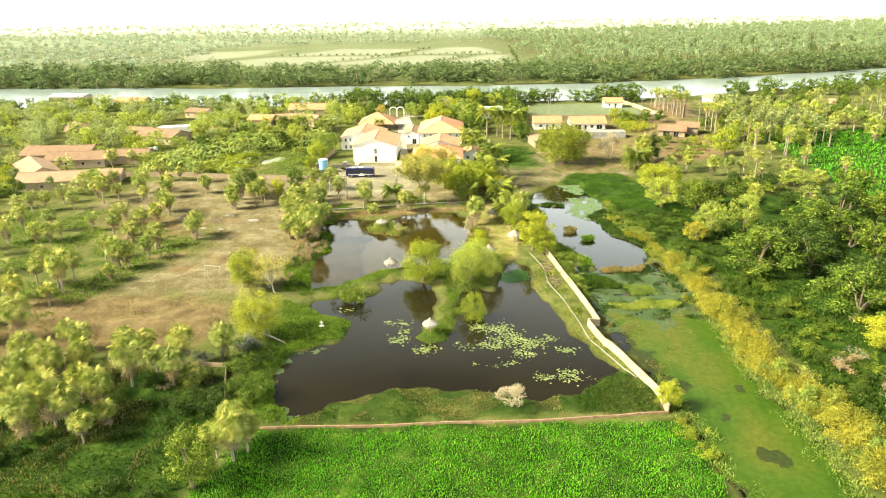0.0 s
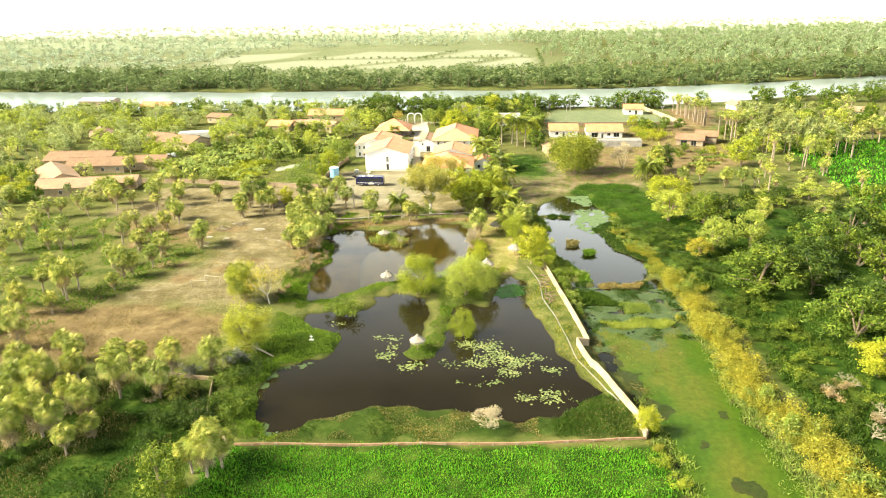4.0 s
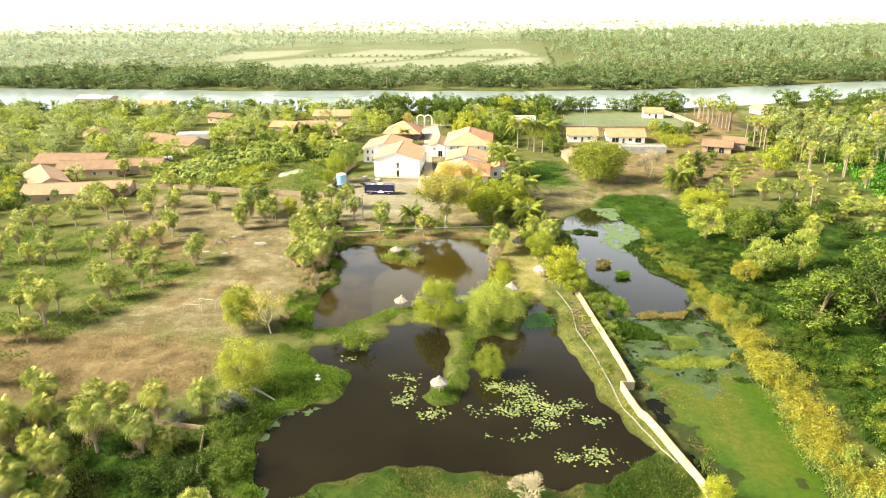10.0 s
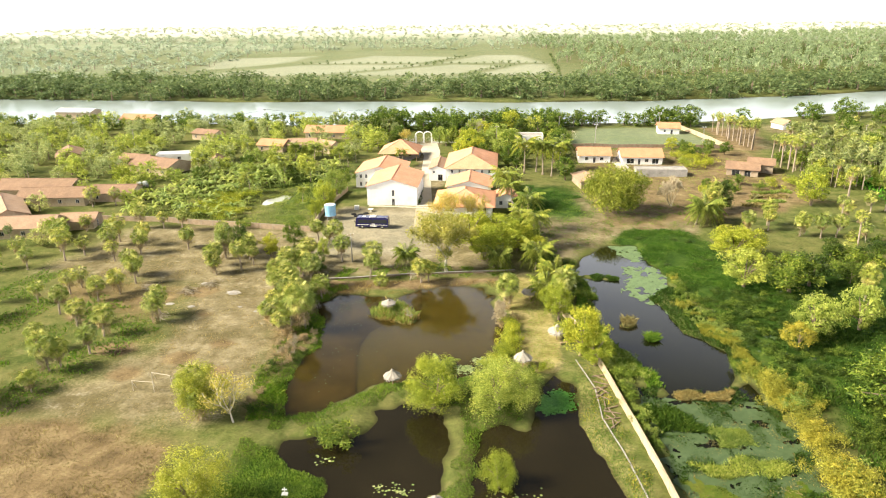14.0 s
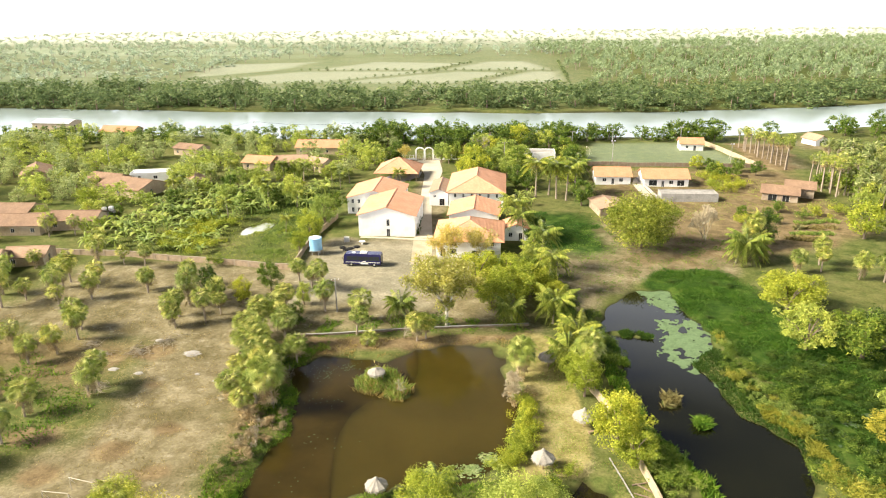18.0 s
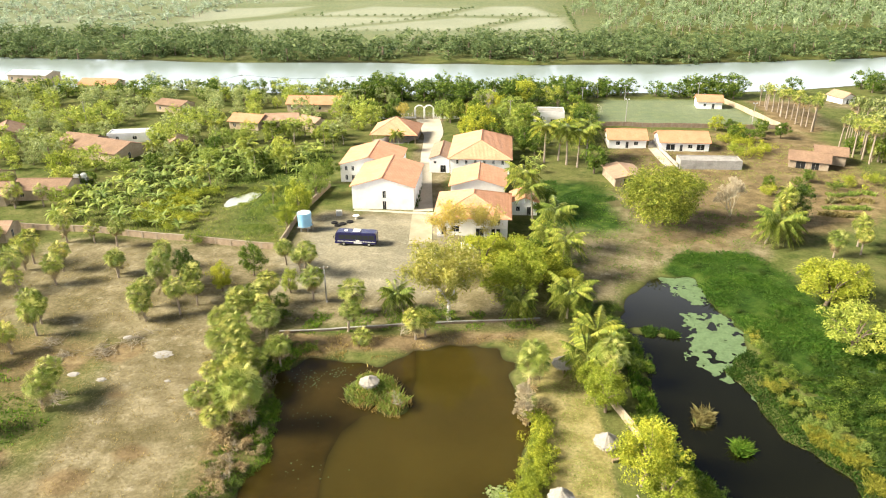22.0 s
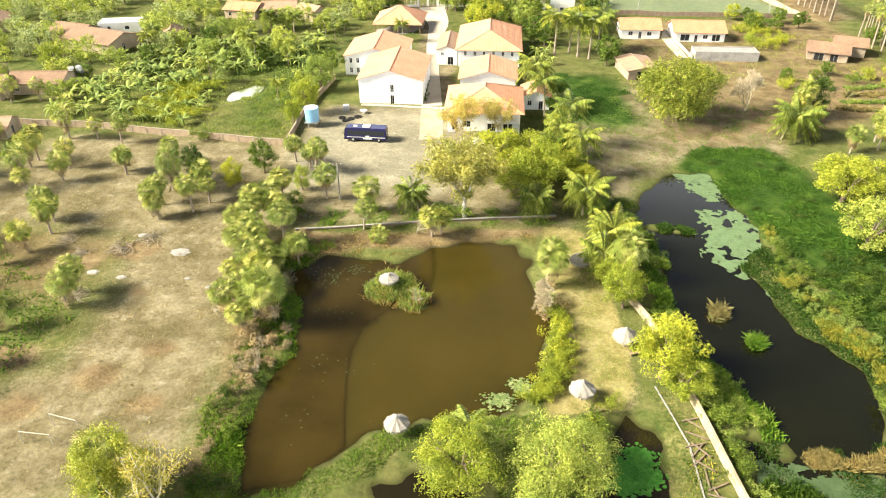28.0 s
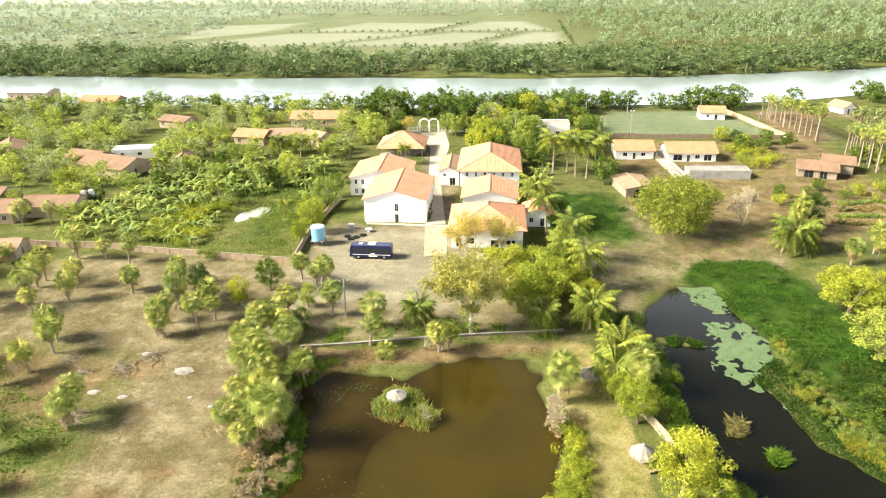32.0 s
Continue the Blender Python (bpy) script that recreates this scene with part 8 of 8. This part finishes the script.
lilies("water_plants", [(10.4, 135.8, 1.5, 130), (12.6, 137.2, 1.7, 170), (12.6, 140, 1.5, 140), (10.6, 138.4, 1.5, 150)], "lily_bright", "dense bright green bed of water plants", 12, 0.75)
lilies("floating_scraps", [(-29, 172, 3.0, 30), (-25, 174, 2.5, 20), (-28, 163, 3.5, 10), (-26, 152, 4.0, 6), (-27, 143, 3.5, 5), (-18, 150, 6.0, 3)], "algae", "pale scraps of leaf drifting on the shallows", 8, 0.34)
for k in range(4):
    ax, ay, bx, by = 73.0 + 2.6 * k, 246 + 4.2 * k, 83.0 + 3.2 * k, 244.5 + 5.6 * k
    tufts("crop_row", [(ax, ay), (bx, by), (bx + 0.6, by + 1.7), (ax + 0.6, ay + 1.7)], 900, 0.9, 0.16, "weed" if k % 2 else "dry_grass", "low dull green row of crop plants", 0.5, 0.1)


# ---- small built things ----
def thatch(x, y, r, h, seed, label, base=None):
    g = random.Random(seed)
    t = thing("thatched_shelter", x, y, ground_z(x, y) if base is None else base, g.uniform(0, 90), label, "shelter", "thatched shelters")
    n = 20
    prof = [(0.08, h), (r * 0.3, h - 0.32 * (h - 1.9)), (r * 0.7, h - 0.72 * (h - 1.9)), (r, 1.9), (r * 0.98, 1.72)]
    vs, fs = [], []
    for i, (rr, z) in enumerate(prof):
        for k in range(n):
            w = 1 + (0.09 if k % 2 else -0.06) * (i / 4) + g.uniform(-0.03, 0.03)
            vs.append((rr * w * math.cos(6.2832 * k / n), rr * w * math.sin(6.2832 * k / n), z + g.uniform(-0.05, 0.05)))
    for i in range(len(prof) - 1):
        fs += [(i * n + k, i * n + (k + 1) % n, (i + 1) * n + (k + 1) % n, (i + 1) * n + k) for k in range(n)]
    fs += [tuple(range(n)), tuple(reversed(range((len(prof) - 1) * n, len(prof) * n)))]
    link("thatch_roof", vs, fs, "thatch", t)
    link("straw_fringe", *leaf_fringe(r, g), "thatch", t)
    link("cap", *lathe([(0.02, h + 0.2), (0.22, h + 0.02), (0.3, h - 0.16)], 10), "thatch", t)
    v, f = tube([(0, 0, -0.4), (0, 0, h - 0.3)], [0.1, 0.08], 8)
    link("post", v, f, "wood", t)
    for k in range(6):
        a = 6.2832 * k / 6
        v, f = tube([(0, 0, 1.4), (r * 0.8 * math.cos(a), r * 0.8 * math.sin(a), 1.95)], [0.04, 0.03], 5)
        link("brace", v, f, "wood", t)
    return t


def leaf_fringe(r, g):
    vs, fs = [], []
    for k in range(70):
        a = 6.2832 * k / 70
        b = len(vs)
        for da, rr, z in ((-0.05, r * 0.96, 1.82), (0.05, r * 0.96, 1.82), (g.uniform(-0.04, 0.04), r * (1.08 + g.uniform(-0.05, 0.05)), 1.5 + g.uniform(-0.1, 0.1))):
            vs.append((rr * math.cos(a + da), rr * math.sin(a + da), z))
        fs.append((b, b + 1, b + 2))
    return vs, fs


thatch(6.8, 147.8, 1.5, 3.1, 1, "pointed grey thatched shelter on the path")
thatch(13.2, 158, 1.6, 3.1, 2, "grey thatched shelter beside the white wall")
thatch(9, 175.5, 1.7, 3.0, 3, "small grey thatched shelter under palms")
thatch(-14.4, 141, 1.4, 2.9, 4, "pale thatched shelter on the dike")
thatch(-4.7, 111, 1.3, 2.8, 5, "pale thatched umbrella at the tip of the spit")
thatch(-19.3, 168.8, 1.4, 2.5, 6, "small thatched umbrella on the islet")
for x, y in ((7, 147.4), (13.2, 158)):
    b = thing("bench", x + 1.2, y - 1.6, ground_z(x + 1.2, y - 1.6), 20, "dark wooden bench beside the thatched shelter", "bench", "benches")
    box_part("seat", -0.8, 0.8, -0.2, 0.2, 0.4, 0.46, "wood", b, bevel=0.01)
    for s in (-0.6, 0.6):
        box_part("leg", s - 0.05, s + 0.05, -0.16, 0.16, -0.1, 0.399, "wood", b)


def bus():
    b = thing("bus", -31.8, 221.6, ground_z(-32, 221.5), 178, "dark blue coach with black windows on the sandy court", "bus")
    L, W = 9.0, 2.45
    bm = bmesh.new()
    prof = [(-4.5, 0.45), (-4.5, 2.7), (-4.25, 3.05), (3.85, 3.05), (4.25, 2.75), (4.5, 1.4), (4.5, 0.45)]
    lv, rv = [bm.verts.new((x, -W / 2, z)) for x, z in prof], [bm.verts.new((x, W / 2, z)) for x, z in prof]
    bm.faces.new(lv), bm.faces.new(list(reversed(rv)))
    n = len(prof)
    for i in range(n):
        bm.faces.new((lv[(i + 1) % n], lv[i], rv[i], rv[(i + 1) % n]))
    bmesh.ops.recalc_face_normals(bm, faces=bm.faces)
    bmesh.ops.bevel(bm, geom=bm.edges[:], offset=0.1, segments=2, affect="EDGES")
    part("body", bm, "bus_blue", b)
    for s in (-1, 1):
        for k in range(6):
            x = -4.1 + k * 1.3
            y0, y1 = sorted((s * (W / 2 + 0.002), s * (W / 2 + 0.02)))
            box_part("side_window", x, x + 1.2, y0, y1, 1.55, 2.5, "glass", b)
        y0, y1 = sorted((s * (W / 2 + 0.003), s * (W / 2 + 0.012)))
        box_part("stripe", -4.3, 3.9, y0, y1, 1.0, 1.12, "white", b, "pale stripe")
        box_part("emblem", -1.4, 0.4, y0, y1, 0.62, 0.9, "white", b, "pale lettering shown as a bar")
        box_part("emblem", -0.9, -0.1, y0, y1, 1.2, 1.4, "white", b, "pale lettering shown as a bar")
        for x in (-2.9, 2.6):
            v, f = lathe([(0.2, -0.13), (0.46, -0.13), (0.48, -0.09), (0.48, 0.09), (0.46, 0.13), (0.2, 0.13)], 18)
            w = link("wheel", v, f, "tyre", b)
            w.matrix_basis = pose(x, s * (W / 2 - 0.1), 0.46, 90, 0, 0)
            v, f = lathe([(0.05, -0.15), (0.2, -0.145), (0.26, -0.11), (0.26, 0.11), (0.2, 0.145), (0.05, 0.15)], 14)
            link("rim", v, f, "steel", w)
        x0 = box_part("headlight", 4.49, 4.53, s * 0.95 - 0.16, s * 0.95 + 0.16, 0.8, 0.98, "white", b, "clear headlight", 0.01)
    screen = box_part("windscreen", -0.02, 0.02, -1.08, 1.08, -0.66, 0.66, "glass", b)
    screen.matrix_basis = pose(4.4, 0, 2.1, 0, -10.5, 0)
    box_part("rear_window", -4.53, -4.49, -0.95, 0.95, 1.7, 2.5, "glass", b)
    box_part("bumper", 4.46, 4.62, -1.15, 1.15, 0.42, 0.66, "dark", b, bevel=0.03)
    box_part("air_conditioner", -1.0, 0.6, -0.75, 0.75, 3.04, 3.24, "white", b, "white roof unit", 0.04)
    box_part("roof_hatch", 1.8, 2.6, -0.4, 0.4, 3.04, 3.1, "white", b, "", 0.02)
    for s in (-1, 1):
        v, f = tube([(4.35, s * 1.2, 2.4), (4.65, s * 1.38, 2.2)], [0.03, 0.03], 5)
        arm = link("mirror_arm", v, f, "dark", b)
        box_part("mirror", 4.6, 4.7, s * 1.38 - 0.1, s * 1.38 + 0.1, 1.8, 2.2, "dark", arm, "", 0.02)


bus()


def tank():
    t = thing("water_tank", -45, 228.6, ground_z(-45, 228.6), 0, "tall pale blue water tank on a low stand", "water tank")
    link("shell", *lathe([(0.05, 1.2), (1.5, 1.2), (1.55, 1.3), (1.5, 1.5), (1.54, 2.6), (1.5, 2.7), (1.56, 3.9), (1.56, 4.1), (1.6, 4.15), (1.6, 4.28), (1.48, 4.3), (1.48, 4.2), (0.05, 4.25)], 26), "tank_blue", t, smooth=False)
    link("lid", *lathe([(1.46, 4.31), (1.0, 4.5), (0.3, 4.6), (0.02, 4.62)], 22), "white", t, "white domed lid")
    for k in range(4):
        a = 0.78 + 1.5708 * k
        x, y = 1.1 * math.cos(a), 1.1 * math.sin(a)
        box_part("leg", x - 0.14, x + 0.14, y - 0.14, y + 0.14, -0.4, 1.06, "concrete", t)
    box_part("platform", -1.5, 1.5, -1.5, 1.5, 1.06, 1.198, "concrete", t, bevel=0.02)
    v, f = tube([(1.58, 0, 1.3), (1.75, 0, 1.0), (1.75, 0, -0.3)], [0.05, 0.05, 0.05], 6)
    link("pipe", v, f, "steel", t)


tank()
for x, y, r in ((-39.5, 233.5, 0.75), (-37.4, 233, 0.8), (-36, 234.2, 0.8), (-38.4, 231.8, 0.7)):
    v, f = lathe([(r * 0.55, 0), (r, 0), (r * 1.05, 0.12), (r, 0.26), (r * 0.6, 0.28), (r * 0.55, 0.2)], 18)
    ty = link("tyre", v, f, "tyre")
    ty.location = (x, y, ground_z(x, y))
    tagged(ty, "black tyre lying flat on the sand", "tyre", "tyres by the tank")
for x, y in ((-35, 236.5), (-6, 222.5)):
    tb = thing("garden_table", x, y, ground_z(x, y), 0, "round white concrete garden table", "table", "garden tables")
    link("top", *lathe([(0.05, 0.72), (0.8, 0.72), (0.84, 0.76), (0.8, 0.8), (0.05, 0.8)], 20), "white", tb)
    link("pedestal", *lathe([(0.3, -0.1), (0.28, 0.1), (0.14, 0.25), (0.16, 0.715)], 12), "white", tb)
for x, y, rz in ((-39.5, 238.5, 10), (-8.5, 221, 30), (-7.2, 220, 70)):
    bx = thing("white_crate", x, y, ground_z(x, y), rz, "white discarded appliance on the sand", "appliance")
    box_part("case", -0.7, 0.7, -0.5, 0.5, -0.02, 1.3, "white", bx, bevel=0.05)
    box_part("door", -0.62, 0.62, -0.53, -0.505, 0.08, 1.22, "sheet_metal", bx, bevel=0.01)


def pole(x, y, h, label, arms=1, lamp=False):
    p = thing("utility_pole", x, y, ground_z(x, y), rnd.uniform(-20, 20), label, "pole", "poles")
    v, f = tube([(0, 0, -0.3), (0, 0, h)], [0.15, 0.09], 8)
    link("post", v, f, "concrete", p)
    for k in range(arms):
        box_part("crossarm", -0.8, 0.8, 0.1, 0.2, h - 0.5 - 0.7 * k, h - 0.38 - 0.7 * k, "wood", p)
        for s in (-0.7, 0, 0.7):
            v, f = lathe([(0.03, 0), (0.07, 0.05), (0.04, 0.12), (0.06, 0.18), (0.02, 0.24)], 8)
            o = link("insulator", v, f, "white", p)
            o.location = (s, 0.15, h - 0.379 - 0.7 * k)
    if lamp:
        for s in (-0.5, 0.5):
            box_part("floodlight", s - 0.25, s + 0.25, -0.25, 0.05, h - 0.05, h + 0.35, "steel", p, bevel=0.03)
    return p


for x, y, h, lamp in ((41, 329.9, 9, True), (85, 334, 7.5, True), (74, 366.5, 8, True), (47, 372, 6, True)):
    pole(x, y, h, "concrete floodlight post at the football field", 0, lamp)
for x, y, h in ((1, 325, 9.5), (124, 327, 8.5), (-32, 195, 7.2), (-110, 372, 9), (-148, 318, 9), (-60, 372, 9), (28, 352, 9), (150, 338, 8)):
    pole(x, y, h, "concrete utility pole carrying wires")
for a, b, z in (((1, 325), (28, 352), 9.6), ((1, 325), (-60, 372), 9.3), ((-60, 372), (-110, 372), 9.2), ((-110, 372), (-148, 318), 9.2), ((124, 327), (150, 338), 8.3)):
    for s in (-0.5, 0.5):
        pts = [(a[0] + (b[0] - a[0]) * k / 10 + s, a[1] + (b[1] - a[1]) * k / 10, 0.4 + z - 0.35 - 1.2 * math.sin(math.pi * k / 10)) for k in range(11)]
        v, f = tube(pts, [0.02] * 11, 4)
        tagged(link("power_line", v, f, "dark"), "thin dark overhead wire between poles", "cable", "wires")


def goal(x, y, w, h, rz, group):
    g = thing("football_goal", x, y, ground_z(x, y), rz, "weathered white wooden football goal without net", "goal", group)
    for s in (-1, 1):
        v, f = tube([(s * w / 2, 0, -0.2), (s * w / 2, 0, h)], [0.05, 0.05], 8)
        link("goal_post", v, f, "paving", g)
        v, f = tube([(s * w / 2, 0.03, h - 0.1), (s * w / 2, 0.9, 0)], [0.035, 0.035], 6)
        link("stay", v, f, "paving", g)
    v, f = tube([(-w / 2 - 0.05, 0, h), (w / 2 + 0.05, 0, h)], [0.05, 0.05], 8)
    link("crossbar", v, f, "paving", g)


goal(-54, 136.2, 3.6, 1.8, -3, "goals on the lot")
goal(-52.2, 138.8, 3.6, 1.8, -12, "goals on the lot")
goal(88.5, 346, 5, 2.2, 80, "goals on the field")
goal(34.5, 352, 5, 2.2, -80, "goals on the field")

cross = thing("white_cross", -24.1, 113.4, ground_z(-24.1, 113.4), 0, "small white cross on a plinth in the grass", "cross")
box_part("plinth", -0.7, 0.7, -0.5, 0.5, -0.1, 0.35, "white", cross, bevel=0.04)
box_part("upright", -0.11, 0.11, -0.1, 0.1, 0.351, 2.0, "white", cross, bevel=0.02)
box_part("crossbeam", -0.6, 0.6, -0.13, 0.13, 1.3, 1.52, "white", cross, bevel=0.02)

cross.scale = (0.55, 0.55, 0.55)

# stone edging along the pond path
curb = thing("stone_edging", 16, 150, 0, 0, "row of worn grey edging stones along the bank", "edging", "", "structure")
g = random.Random(3)
stone = None
track = along((16, 150.5), (18, 142), 22) + along((18.1, 141.6), (18.2, 133), 22) + along((18.3, 132.6), (20, 125), 20) + along((20.1, 124.6), (21.3, 117), 19) + along((21.4, 116.6), (22.4, 109), 19) + along((22.6, 108.4), (27.2, 96), 30)
for (x, y), (nx, ny) in zip(track, track[1:] + track[-1:]):
    if stone is None:
        bm = bmesh.new()
        boxed(bm, -0.19, 0.19, -0.095, 0.095, 0, 0.18, 0.03)
        stone = part("stone", bm, "concrete", curb)
        me = stone.data
        ob = stone
    else:
        ob = new("stone", me)
        ob.parent = curb
    ob.matrix_basis = pose(x - 16, y - 150, ground_z(x, y) - 0.05, g.uniform(-3, 3), g.uniform(-3, 3), math.degrees(math.atan2(ny - y, nx - x)) + g.uniform(-8, 8))

# timber lying inside the wall
for k in range(16):
    x, y = 19.2 + g.uniform(-0.7, 0.7), g.uniform(130, 146)
    pl = thing("timber", x + 0.35 * (138 - y) / 8, y, ground_z(x, y) + 0.06 + 0.03 * (k % 3), g.uniform(-50, 50) + (90 if k % 3 == 0 else 0), "grey weathered timber lying by the wall", "timber", "timbers by the wall")
    box_part("beam", -1.3, 1.3, -0.08, 0.08, 0, 0.12, "bark", pl, bevel=0.015)

# a trunk fallen towards the pond
v, f = tube([(-33.6, 109.6, 1.3), (-31.5, 108.6, 0.95), (-29.2, 107.4, 0.5)], [0.2, 0.17, 0.12], 8)
tagged(link("fallen_trunk", v, f, "pale_bark"), "grey fallen trunk leaning out over the grass", "log")

# brushwood and rubble on the lot
for x, y, s in ((-64, 176, 1.2), (-60.5, 180, 1.1), (-70, 173.5, 1.1), (-64, 163.4, 1.0), (-74, 178, 1.0)):
    pieces = []
    for _ in range(46):
        a, px, py = g.uniform(0, 3.14), g.gauss(0, 1.5), g.gauss(0, 1.0)
        L, z = g.uniform(0.6, 1.8), g.uniform(0.05, 0.6)
        pieces.append(tube([(px - L * math.cos(a), py - L * math.sin(a), z * 0.4), (px, py, z), (px + L * math.cos(a), py + L * math.sin(a), g.uniform(0.05, 0.5))], [0.05, 0.045, 0.02], 4))
    o = link("brush_pile", *joined(pieces), "dry_twig")
    o.matrix_basis = pose(x, y, ground_z(x, y), 0, 0, g.uniform(0, 180))
    o.scale = (s * 0.75, s * 0.75, s * 0.75)
    tagged(o, "pile of dry cut branches on the lot", "brushwood", "brush piles", "stuff")
for x, y, r in ((-54, 176, 1.7), (-65, 169.5, 1.0), (-60, 168.5, 0.8), (-50, 169, 0.5), (-46, 167, 0.5), (-62, 180.5, 0.9)):
    vs = [(r * (1 + 0.25 * math.sin(3 * k + x)) * math.cos(k * 0.4488), 0.7 * r * math.sin(k * 0.4488), 0.0) for k in range(14)] + [(0.6 * r * math.cos(k * 0.4488), 0.4 * r * math.sin(k * 0.4488), 0.12) for k in range(14)]
    fs = [(k, (k + 1) % 14, 14 + (k + 1) % 14, 14 + k) for k in range(14)] + [tuple(14 + k for k in range(14))]
    o = link("ash_patch", vs, fs, "concrete")
    o.location = (x, y, ground_z(x, y) - 0.01)
    tagged(o, "flat spread of pale ash and lime", "ash", "patches of ash")

# water containers on the western houses
for x, y in ((-113.5, 253.5), (-112, 254.5)):
    c = thing("roof_cistern", x, y, 0.5, 0, "white cistern on a block stand by the house", "cistern", "cisterns")
    box_part("stand", -0.8, 0.8, -0.8, 0.8, -0.3, 2.6, "concrete", c)
    link("drum", *lathe([(0.05, 2.61), (0.7, 2.61), (0.78, 2.8), (0.78, 3.6), (0.5, 3.8), (0.05, 3.82)], 16), "white", c)

for kind in KINDS.values():
    for proto in kind:
        for o in (*proto.children_recursive, proto):
            bpy.data.objects.remove(o)
